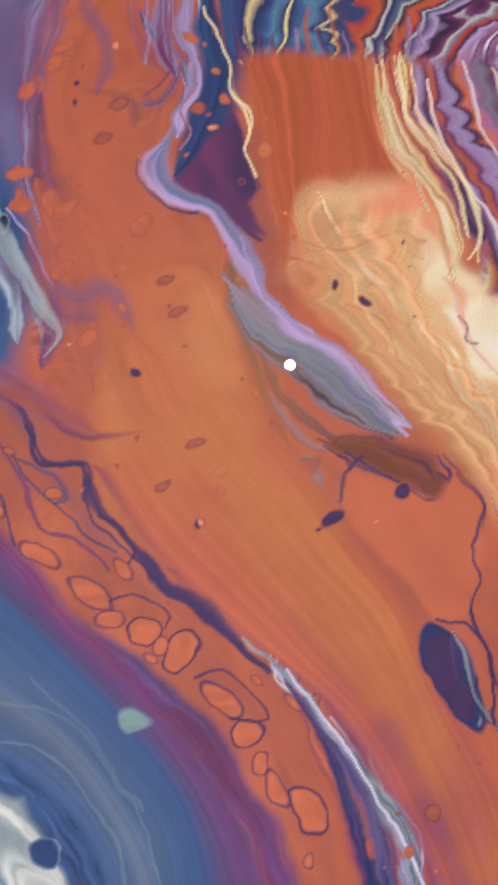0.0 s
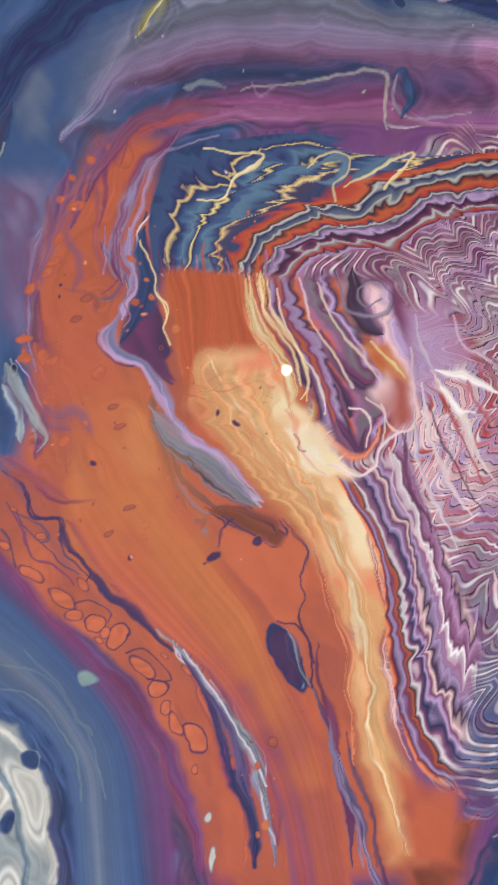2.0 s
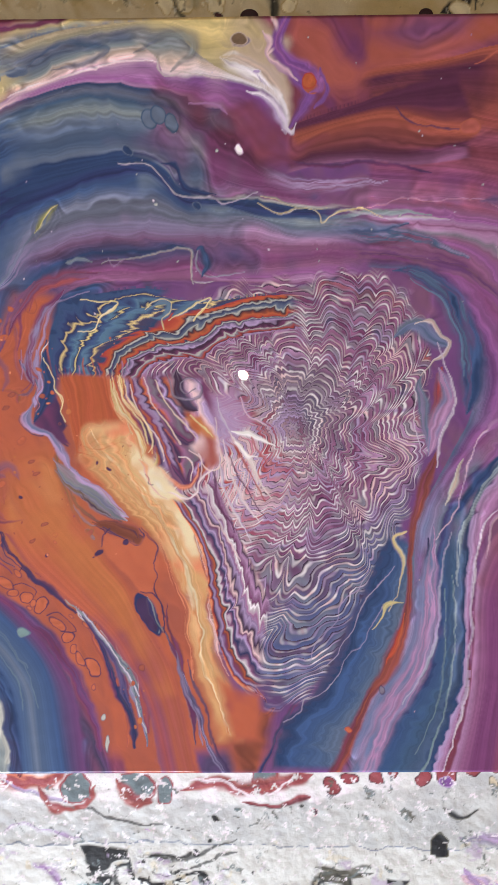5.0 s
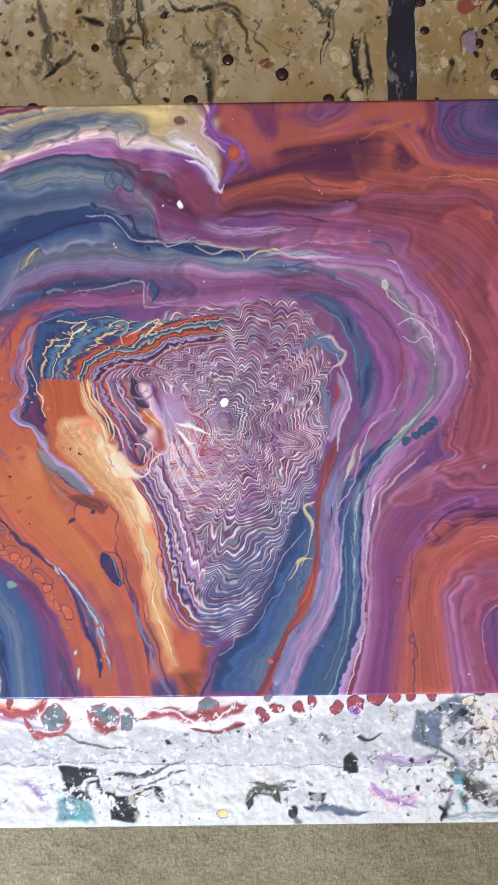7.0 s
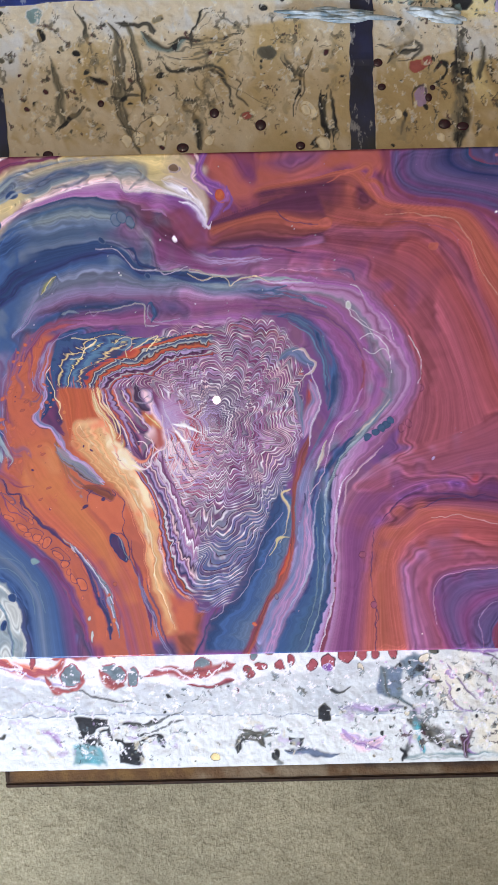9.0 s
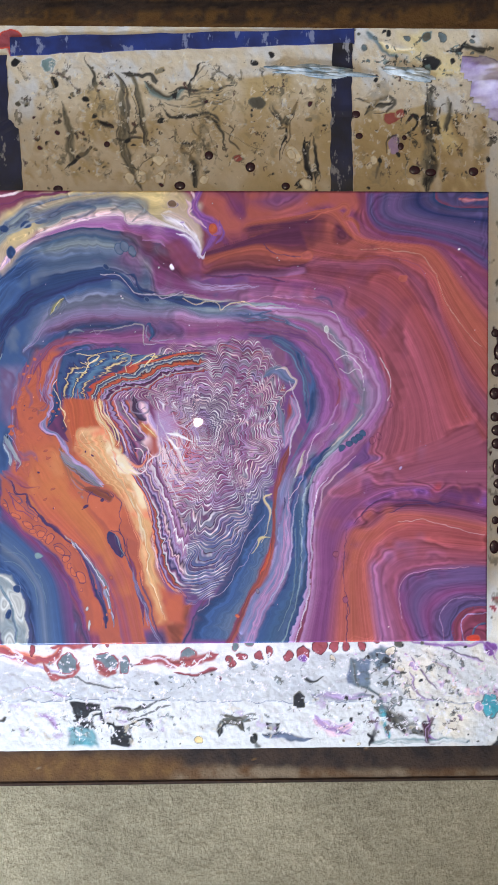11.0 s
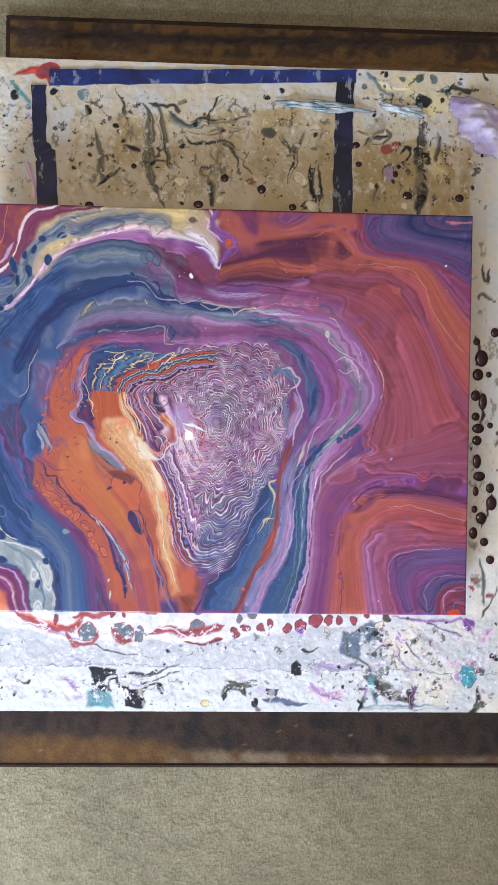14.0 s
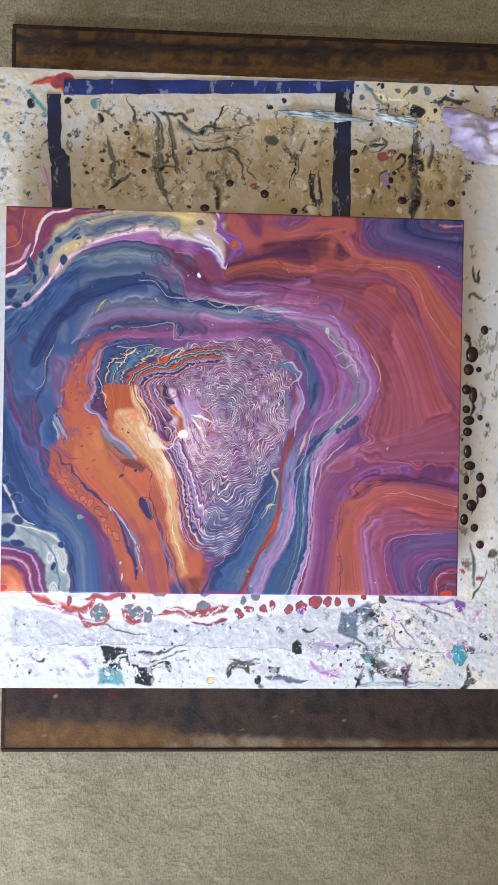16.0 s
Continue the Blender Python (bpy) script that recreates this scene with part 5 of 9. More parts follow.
canvas.loft([[(-16.6, 181.5), (2.3, 188.1), (25.8, 194.8), (54.1, 205.9), (91.7, 216.9)], [(-19.1, 174.5), (2.2, 180.3), (25.7, 186.4), (49.2, 189.8), (82.0, 182.4), (105.4, 178.8)], [(-21.6, 162.0), (2.1, 174.2), (25.7, 180.9), (49.1, 182.8), (77.2, 175.5), (105.4, 172.8)], [(-21.7, 156.0), (1.9, 162.6), (30.1, 164.5), (63.0, 164.1), (100.7, 169.6)], [(-21.8, 149.9), (1.8, 155.6), (30.1, 158.5), (62.9, 154.8), (100.6, 158.9)]],
    "0 AUBER3 .6 AUBER3 1 RUSTD 1.5 RUST 2 RUSTD 2.6 BROWNR 3 AUBER3 4 MAUVE3", None, .5, (3, 3), 0.8, 1.2, 30)
canvas.ribbon([(51.6, 192.1), (56.2, 186.0), (67.9, 181.2), (86.7, 179.1), (100.7, 174.2)], 0.7, "AUBER", .8, .1)
canvas.cell(*[(98.4, 178.4)][0], 7.0, 4.5, 0, "CORAL3 RUST")
canvas.cell(*[(203.6, 155.3)][0], 5.0, 4.0, 0, "ORR CORAL3")
canvas.ribbon([(157.3, 186.5), (187.3, 185.8), (220.4, 181.4), (238.5, 165.3), (246.3, 144.4), (254.8, 123.4), (271.8, 99.4), (291.8, 78.2)], 0.8, "AMBER2 SANDP", .8, .2)
canvas.ribbon([(163.3, 178.1), (199.3, 176.2), (224.6, 165.3), (235.5, 138.4), (247.6, 108.5), (265.8, 78.4)], 0.8, "WINE2", .9, .2)
# navy whorl in the corner
canvas.loft([[(160.4, 251.6), (163.4, 222.0), (181.3, 203.0), (223.4, 196.9), (265.5, 183.0), (307.9, 150.0)], [(175.4, 251.6), (175.4, 225.0), (193.3, 213.0), (229.4, 207.0), (265.5, 197.9), (307.8, 173.9)], [(199.4, 251.5), (193.4, 230.8), (208.4, 220.7), (247.4, 212.8), (307.7, 197.7)], [(223.3, 251.4), (222.2, 236.6), (238.4, 226.5), (271.5, 221.6), (307.6, 218.5)], [(241.3, 251.4), (242.6, 240.7), (259.4, 233.5), (283.4, 232.3), (307.5, 233.3)]],
    "0 WINE2 .3 PLUM2 .7 DUSK2 1 PLUM2 1.5 DUSK2 2 VIOLD 2.5 DUSK2 3 NAVY2 3.4 DUSK2 4 NAVY", None, .5, (8, 1), 0.8)
canvas.field([(241.3, 252.5), (244.4, 240.7), (259.4, 233.5), (301.5, 232.2), (301.4, 252.3)], "NAVY DUSK2 NAVY", 3)
canvas.ribbon([(268.4, 242.4), (280.4, 239.4), (298.5, 241.7)], 3, "CORAL2 PINK2", .8, .2)
canvas.cell(*[(265.5, 187.2)][0], 1.6, 1.6, 0, "WHITE LILAC")
# lower right: nested bows round a purple whorl
canvas.loft([[(309.5, -210.8), (278.8, -212.3), (263.5, -225.7), (260.5, -241.1), (269.8, -262.8)], [(309.4, -192.3), (260.4, -193.7), (239.0, -207.0), (232.9, -225.3), (242.2, -262.4)], [(309.3, -167.8), (248.1, -170.2), (214.5, -176.0), (202.3, -194.3), (208.4, -222.0), (223.8, -262.2)], [(309.2, -143.3), (235.9, -136.4), (190.1, -142.1), (171.8, -163.3), (174.8, -200.1), (184.0, -261.8)], [(309.1, -126.7), (248.0, -114.0), (199.3, -109.8), (170.1, -131.5), (156.6, -157.0), (156.5, -199.9), (163.8, -261.5)], [(309.0, -109.6), (248.0, -98.1), (205.4, -96.5), (175.0, -107.2), (151.8, -132.6), (143.2, -163.0), (141.9, -199.8), (140.5, -261.2)], [(309.0, -94.4), (248.0, -84.7), (211.5, -79.5), (175.0, -90.1), (150.6, -111.2), (136.6, -138.5), (129.8, -187.4), (122.2, -261.0)], [(308.8, -54.8), (247.9, -59.2), (211.5, -67.4), (168.9, -73.1), (133.7, -91.0), (115.4, -126.1), (113.9, -187.2), (101.4, -260.8)], [(284.2, 6.0), (235.7, -23.9), (190.2, -38.7), (150.8, -54.7), (121.6, -78.7), (106.3, -109.0), (103.1, -162.6), (99.2, -205.4), (85.0, -260.6)]],
    "0 DUSK2 .6 VIOLD 1 PLUM3 1.5 VIOLD 2 VIOLD 2.2 WINE2 3 CORAL 3.6 CORAL 4.1 CORAL3 4.6 WINE2 5 AUBER3 5.6 PLUM3 6 VIOLM2 6.5 WINE2 7 WINE2 8 CORALD", "0 DUSK2 .6 VIOLD 1 PLUM3 1.5 VIOLD 2 PLUM3 2.3 WINE2 3 MAUVE3 3.5 CORAL3 4 ORR 4.6 ORR2 5 CORAL3 5.4 CORAL3 6 WINE2 6.4 PLUM3 7 PLUM3 7.5 MAUVE3 8 LILM", 0.45, (2, 6), 0.9)
canvas.ribbon([(150.6, -117.3), (165.9, -99.2), (187.1, -91.5), (223.6, -91.8), (248.0, -96.9), (278.5, -99.0)], [1, 2, 3, 3, 5, 2], "AUBER PLUM", .9, .3)
canvas.field([(232.7, -79.7), (247.9, -72.5), (272.3, -75.8), (293.6, -72.9), (293.7, -94.2), (266.3, -97.0), (241.9, -93.8)], "RED2 MAROON AUBER3 RUSTD", 4, 0.7)
canvas.ribbon([(187.1, -105.5), (205.4, -98.3), (229.7, -95.5), (254.1, -93.3)], 1.0, "AUBER", .8, .2)
canvas.ribbon([(199.3, -113.5), (229.7, -113.8), (254.1, -120.1), (278.6, -127.7), (296.9, -130.9)], 0.8, "SANDP PINK2", .9, .2)
canvas.ribbon([(141.5, -123.3), (139.6, -150.8), (139.5, -187.5), (144.3, -202.9), (142.5, -224.3), (140.5, -255.1)], 0.9, "AUBER", .8, .1)
canvas.ribbon([(141.9, -202.8), (146.8, -212.1), (141.8, -224.3)], 0.7, "AUBER", .8, .1)
canvas.ribbon([(205.4, -225.0), (200.5, -194.3), (208.4, -177.2), (229.8, -170.0), (278.7, -165.6)], 0.8, "LILM PINK2", .9, .1)
canvas.ribbon([(309.4, -201.6), (266.5, -202.3), (251.3, -212.0), (248.2, -228.6), (255.6, -256.4)], 1.0, "MAUVE3 LILAC", .9, .2)
canvas.ribbon([(309.5, -217.0), (278.9, -219.7), (271.5, -231.9), (275.9, -250.5)], 1.2, "LILAC NAVY2", .9, .2)
canvas.ribbon([(297.3, -229.1), (286.3, -233.3), (283.8, -247.5)], 2.0, "NAVY SLATE", .9, .3)
canvas.cell(*[(286.3, -247.5)][0], 7, 5, 0, "RED CORAL2")
for sx, sy in [(129.3, -151.9), (141.3, -201.6), (170.2, -24.6), (177.5, -19.8), (190.2, 13.9)]:
    canvas.cell(sx, sy, 3.2, 4.0, 0, "WINE2 AUBER3")
# lilac, smoke and blue bands down the right
canvas.loft([[(31.1, 136.5), (91.1, 132.1), (139.1, 118.1), (170.4, 85.0), (188.4, 42.8), (190.2, 6.7), (159.9, -35.4), (127.7, -65.4), (108.8, -95.6), (101.9, -138.2), (99.3, -187.0), (83.1, -260.6)], [(31.0, 121.7), (91.0, 115.4), (127.0, 106.2), (152.3, 71.9), (173.3, 30.9), (167.2, 5.6), (143.0, -22.0), (115.6, -48.4), (103.4, -71.3), (98.4, -113.8), (97.0, -162.5), (93.2, -199.2), (70.9, -260.4)], [(31.0, 110.9), (90.9, 102.2), (114.9, 84.1), (134.1, 55.2), (146.1, 25.1), (140.0, -0.2), (121.8, -24.2), (97.5, -50.0), (85.3, -71.1), (79.0, -107.5), (78.8, -150.1), (71.3, -186.7), (49.9, -217.2), (28.3, -259.9)], [(30.9, 102.6), (78.9, 93.3), (102.8, 66.2), (120.8, 31.3), (120.7, 6.0), (103.6, -22.9), (85.4, -46.9), (73.2, -71.0), (67.0, -101.3), (66.7, -137.8), (63.6, -162.2), (42.1, -198.7), (19.3, -241.4)], [(30.8, 90.6), (72.8, 84.4), (93.7, 55.5), (103.9, 25.4), (100.1, -4.7), (90.3, -25.8), (76.3, -52.9), (67.1, -71.0), (60.9, -101.3), (60.7, -137.8), (54.5, -162.1), (28.7, -198.5), (4.2, -228.9)]],
    "0 WINE2 .3 MAUVE3 .6 MAGM .8 LILM 1 MAUVE3 1.2 LILM 1.45 GREYV 1.7 MAUVE3 1.9 MAGM 2.2 MAUVE3 2.6 PLUM3 3 MAGM 3.4 VIOLET 4 BLUEG", "0 PLUM3 .3 MAUVE3 .7 LILM .92 LILAC 1 NAVY 1.25 BLUEG 1.5 TEALD 1.8 BLUE 2 NAVY2 2.15 SLATE 2.5 LAV 3 PERI 3.4 LAV 4 LAV", 0.52, (8, 3), 1.0, 3.0, 20)
canvas.ribbon([(163.0, 3.9), (144.8, -14.1), (126.6, -35.1), (111.4, -50.1), (102.2, -68.2), (94.9, -89.4), (92.9, -119.8)], [3, 5, 4, 4, 3, 3, 2], "SLATE PALE2 TEALD", .8, .5)
canvas.ribbon([(150.9, 16.0), (160.0, 6.9), (150.9, -5.1), (133.9, -20.1)], [3, 6, 5, 3], "SLATED GREYV SLATED", .95, .5, 0.6)
canvas.ribbon([(160.0, 3.9), (150.9, -8.1), (138.7, -18.3), (120.5, -35.1)], 1.2, "PALE SANDP", .8, .3)
canvas.ribbon([(126.6, -29.1), (114.5, -41.1), (99.3, -59.1), (90.1, -71.2)], [2, 4, 4, 3], "NAVY2 NAVY", .8, .3)
for sx, sy in [(155.7, -20.2), (150.8, -23.2), (144.8, -28.0), (137.5, -32.2), (159.9, -16.0)]:
    canvas.cell(sx, sy, 3.4, 3.8, 20, "TEALD NAVY")
canvas.ribbon([(73.1, -89.2), (73.0, -104.4), (74.1, -131.8), (75.2, -153.2), (68.4, -171.4), (54.3, -189.6)], [2, 2.6, 2.2, 2.4, 2.4, 1.5], "NAVY2 BLACK2 NAVY2", .8, .2)
canvas.ribbon([(77.9, -92.3), (76.5, -119.6), (78.8, -156.3), (72.6, -174.5), (59.1, -195.8), (40.7, -217.1)], 1.0, "LILAC PALE2", .8, .3)
canvas.ribbon([(89.9, -113.7), (91.6, -144.2), (89.6, -186.9), (80.3, -223.6), (67.9, -254.2)], 1.1, "PALE2 TEALC", .9, .3)
canvas.ribbon([(83.8, -122.8), (84.9, -156.3), (81.0, -199.1), (65.0, -235.7)], 0.9, "TEALC SLATE", .9, .3)
canvas.ribbon([(120.4, -65.4), (108.2, -86.5), (103.3, -113.8), (101.8, -162.6), (97.4, -205.4), (88.1, -236.0), (80.1, -257.5)], [1, 1.4, 1.4, 1.4, 1.6, 1.8, 1.8], "WHITEP LILAC", .8, .2)
canvas.ribbon([(150.8, -41.4), (132.6, -59.4), (117.4, -76.3), (111.2, -101.7)], [1.5, 2.5, 2.5, 1.5], "PINKW LILM", .9, .4)
canvas.ribbon([(121.0, 103.2), (125.8, 94.2), (134.2, 85.2), (137.8, 73.2), (142.0, 55.2), (151.0, 40.1), (160.0, 25.0)], [2, 3, 4, 5, 5, 5, 3], "GREYV SLATED GREYV", .95, .6, 0.6)
for line in ([(116.2, 103.3), (121.0, 94.3), (127.0, 91.2), (130.6, 84.0), (137.8, 79.2), (143.8, 66.0)], [(118.0, 97.3), (124.0, 85.3), (134.2, 78.0), (151.0, 70.1), (160.1, 62.3)], [(129.9, 64.2), (140.2, 70.2), (151.0, 64.1), (160.1, 49.0), (163.0, 31.0)], [(121.1, 118.2), (130.1, 115.1), (134.3, 106.1)], [(151.1, 91.1), (160.1, 79.0), (163.1, 64.0)], [(178.2, 66.9), (187.2, 51.9), (190.8, 30.8), (187.2, 18.8)], [(134.1, 55.2), (145.0, 49.1), (154.0, 55.1), (161.9, 46.0)]):
    canvas.ribbon(line, 0.8, "PALE WHITEP LILM", .9, .3)
canvas.cell(*[(119.8, 98.5)][0], 3, 4, 20, "PALE WHITEP")
canvas.ribbon([(126.9, 61.3), (134.1, 43.2), (135.8, 25.1), (129.7, 7.1)], [2, 3, 3, 2], "WINE2 MAROON", .9, .3)
canvas.ribbon([(31.1, 128.8), (55.1, 134.6), (79.1, 132.1), (103.1, 134.4), (121.1, 124.1)], 1.0, "LILM PINK2", .9, .2)
canvas.ribbon([(103.1, 132.0), (121.1, 131.9), (127.1, 121.1)], 4, "VIOLD MAUVE2", .9, .3)
# upper blue bow
canvas.field([(-262.6, 108.4), (-227.3, 167.7), (-184.2, 194.5), (-126.0, 199.8), (-89.0, 178.8), (-66.6, 157.4), (0.0, 144.4), (0.8, 100.1), (-138.8, 89.4), (-211.4, 80.4), (-246.5, 6.5), (-282.6, 5.8)], "SLATE BLUE BLUEG", 4)
canvas.ribbon([(-298.1, 78.4), (-262.7, 119.3), (-227.2, 160.4), (-184.0, 182.1), (-125.6, 179.3), (-81.5, 171.7)], [18.7, 18.8, 18.8, 18.9, 19.0, 7.3], "SLATE BLUE NAVY BLUE", .6, .4)
canvas.ribbon([(-162.2, 182.7), (-125.6, 177.8), (-81.6, 173.2), (-44.5, 158.0)], [8.7, 8.8, 8.8, 3.7], "SLATE GREYV SLATE", .8, .5)
canvas.ribbon([(-140.6, 199.4), (-96.6, 193.3), (-59.4, 164.9), (-22.1, 143.8), (44.5, 145.5)], [4.4, 8.8, 8.8, 8.9, 5.9], "MAUVE LILAC MAUVE", .8, .4)
canvas.ribbon([(-261.6, 50.0), (-233.5, 101.8), (-197.8, 135.6), (-147.1, 149.4), (-103.0, 141.7), (-66.1, 127.9), (-29.2, 123.0), (7.8, 122.4)], [10.1, 11.6, 14.5, 17.5, 16.1, 11.8, 6.6, 3.7], "NAVY NAVY NAVY2 NAVY", .5, .4)
canvas.ribbon([(-129.0, 161.6), (-103.4, 160.8), (-88.5, 149.4), (-79.5, 138.6), (-55.2, 135.6)], 2.2, "NAVY BLACK2", .7, .2)
canvas.ribbon([(-121.7, 161.8), (-99.6, 153.6), (-89.8, 140.6), (-73.6, 135.1), (-50.1, 138.7), (-36.8, 139.7)], 1.5, "PALE LILAC", .7, .1)
canvas.ribbon([(-66.2, 131.6), (-29.1, 121.5), (-7.1, 125.7), (15.2, 124.1), (44.8, 127.0), (74.7, 122.6)], 2.9, "GREYG PALE2", .8, .2)
canvas.ribbon([(-7.1, 127.2), (0.4, 120.0), (15.1, 127.8), (31.5, 124.5), (59.8, 121.5), (85.9, 119.9)], 1.8, "PALE LILAC", .9, .3)
canvas.ribbon([(-55.8, 172.4), (-15.0, 158.8), (36.9, 156.4), (74.2, 150.0)], 2.9, "AUBER PLUM", .9, .2)
canvas.ribbon([(-211.3, 73.1), (-182.8, 110.3), (-139.2, 118.8), (-87.9, 116.4), (-36.4, 113.9), (15.3, 115.2), (60.0, 108.9), (97.5, 95.0)], [7.3, 10.9, 11.0, 11.0, 11.1, 11.1, 7.4, 11.2], "SLATE LAV BLUEG MAUVE", .7, .5)
canvas.ribbon([(-88.0, 121.5), (-51.1, 113.6), (0.6, 113.4), (59.8, 117.8)], 5.1, "PERI BLUE", .9, .3)
canvas.ribbon([(-160.8, 96.2), (-117.0, 100.9), (-65.5, 94.8), (0.8, 98.6), (60.2, 97.8), (105.3, 80.3), (135.8, 43.8)], 7.3, "MAUVE VIOLET2 MAUVE MAGENTA", .8, .5)
canvas.ribbon([(-157.0, 87.5), (-131.4, 85.9), (-94.9, 94.1), (-85.5, 99.5)], 2.9, "NAVY DUSK", .8, .3)
canvas.ribbon([(-160.7, 94.8), (-124.3, 97.1), (-95.0, 102.2), (-83.3, 104.0), (-81.5, 84.9), (-65.3, 83.8)], 1.6, "LILAC PALE", .8, .2)
canvas.ribbon([(-77.4, 102.6), (-74.3, 93.9), (-65.4, 86.7), (-35.9, 88.1)], 1.9, "PERI NAVY", .8, .2)
canvas.ribbon([(-260.7, -8.4), (-246.8, 28.4), (-243.7, 57.7), (-233.3, 87.2)], 5.8, "DUSK NAVY BLUE", .8, .4)
canvas.ribbon([(-259.6, 13.5), (-246.8, 26.9), (-245.7, 50.3), (-236.7, 72.5)], 1.1, "PALE2", .7, .2)
canvas.ribbon([(-182.8, 108.9), (-175.7, 117.8), (-168.6, 126.8), (-162.8, 132.8)], [1.5, 2.9, 2.9, 1.5], "OLIVE YELW OLIVE", .95, .5)
canvas.cell(-129.0, 164.5, 3.7, 2.2, -20, "NAVY2 SLATE")
canvas.cell(-149.0, 177.2, 2.9, 4.4, 0, "NAVY2 SLATE")
canvas.cell(-105.3, 186.5, 3.7, 4.4, 20, "TEALC SLATE")
canvas.cell(-98.0, 188.2, 3.7, 5.9, 20, "TEALC SLATE")
canvas.cell(-89.1, 184.7, 5.1, 5.9, 20, "TEALC SLATE")
# top left lace and sand
canvas.field([(-256.3, 166.9), (-235.5, 225.9), (-177.9, 252.5), (-46.1, 252.2), (-16.3, 236.2), (-19.1, 180.8), (-52.6, 202.0), (-126.2, 214.5), (-198.9, 205.1), (-234.5, 160.2)], "SANDP SAND SANDY", 4)
canvas.ribbon([(-177.8, 243.8), (-126.8, 246.8), (-75.4, 241.8), (-53.1, 231.4)], [4.4, 8.8, 8.8, 8.8], "SANDY SAND SANDY", .7, .4)
canvas.field([(-308.2, 260.1), (-246.9, 254.8), (-257.2, 225.3), (-270.8, 173.8), (-306.5, 151.0)], "RUST WINE RUST", 3)
canvas.ribbon([(-292.4, 173.2), (-274.8, 195.6), (-268.3, 239.5)], 1.4, "WINE", .8, 0)
canvas.ribbon([(-298.6, 194.9), (-282.1, 202.7), (-276.3, 246.5)], 1.0, "SALMON", .8, 0)
canvas.ribbon([(-263.5, 166.7), (-249.8, 210.9), (-235.7, 233.2), (-199.6, 243.1), (-163.3, 250.1)], 3.6, "PLUM WINE", .8, .3)
canvas.ribbon([(-299.1, 136.6), (-263.2, 148.5), (-242.3, 196.5), (-199.3, 227.0), (-148.5, 237.3), (-104.6, 237.2), (-82.5, 230.5)], [13.0, 13.0, 10.1, 12.3, 12.4, 12.5, 8.8], "GREYG SLATE SLATE GREYG", .6, .5)
canvas.ribbon([(-300.2, 117.7), (-270.1, 126.4), (-245.2, 152.6), (-227.5, 178.7), (-198.8, 197.8), (-162.6, 207.6), (-118.8, 205.9), (-74.6, 196.9), (-56.0, 185.7)], 3.6, "LILAC PINKW LILAC", .8, .4)
canvas.ribbon([(-299.4, 158.5), (-278.0, 170.0), (-264.0, 195.9), (-258.6, 221.6), (-246.6, 240.2), (-214.2, 249.9)], 2.2, "PINKW WHITEP", .7, .2)
canvas.ribbon([(-298.2, 173.1), (-281.7, 179.4), (-267.7, 203.1)], 2.9, "LILAC PINKW", .8, .3)
canvas.cell(-267.2, 173.9, 4.3, 11.5, -15, "NAVY SLATE")
canvas.cell(-249.1, 168.6, 4.3, 9.4, -10, "NAVY SLATE")
canvas.cell(-226.1, 182.4, 4.3, 6.5, 20, "NAVY SLATE")
canvas.cell(-263.3, 155.8, 2.9, 7.2, 0, "NAVY SLATE")
canvas.cell(-291.9, 136.8, 5.0, 7.2, 20, "NAVY SLATE")
canvas.cell(-271.6, 133.7, 4.3, 6.5, 30, "NAVY SLATE")
canvas.cell(-242.3, 196.5, 3.6, 6.5, 20, "NAVY SLATE")
canvas.cell(-231.7, 210.0, 5.1, 4.3, -0, "NAVY SLATE")
canvas.cell(-191.9, 216.3, 6.5, 3.6, -0, "NAVY SLATE")
canvas.cell(-209.9, 212.1, 7.3, 3.6, -10, "NAVY SLATE")
canvas.cell(-284.4, 122.4, 5.8, 4.3, -0, "NAVY SLATE")
canvas.cell(-253.0, 188.9, 2.9, 5.8, 0, "NAVY SLATE")
canvas.ribbon([(-202.9, 223.2), (-177.5, 230.6), (-141.2, 234.6), (-119.2, 233.1)], [3.6, 7.3, 4.4, 2.9], "NAVY SLATE", .7, .4)
canvas.ribbon([(-227.9, 202.8), (-191.9, 218.4), (-148.3, 225.6), (-119.0, 222.1)], 2.2, "PALE2", .8, .2)
canvas.ribbon([(-60.4, 223.8), (-41.8, 217.0), (-26.8, 202.7), (-21.3, 180.7)], [8.8, 10.3, 6.6, 3.7], "SANDP WHITEP LILAC", .7, .4)
canvas.ribbon([(-38.1, 213.4), (-24.5, 195.4), (-21.2, 177.0)], 3.7, "WHITEP LILAC", .8, .2)
canvas.ribbon([(-18.1, 250.9), (-25.1, 232.2), (-14.5, 214.1), (-4.6, 199.6), (-19.1, 180.8)], [4.4, 6.6, 5.9, 6.7, 5.2], "VIOLET PURP VIOLET", .8, .3)
canvas.ribbon([(2.4, 218.3), (7.9, 203.7), (-0.8, 192.4)], 2.2, "PURP", .8, .1)
canvas.cell(-4.0, 207.0, 4.4, 5.9, -20, "RUST ORANGE")
canvas.cell(-48.0, 234.5, 5.9, 3.7, -20, "GREYV SANDP")
canvas.ribbon([(-27.7, 250.6), (-22.3, 236.0), (-30.9, 224.7)], 2.2, "PINKW", .9, 0)
canvas.cell(-49.8, 164.5, 2.9, 2.9, 0, "LILAC WHITEP")
canvas.cell(-38.9, 215.6, 2.9, 1.5, -0, "LILAC WHITEP")
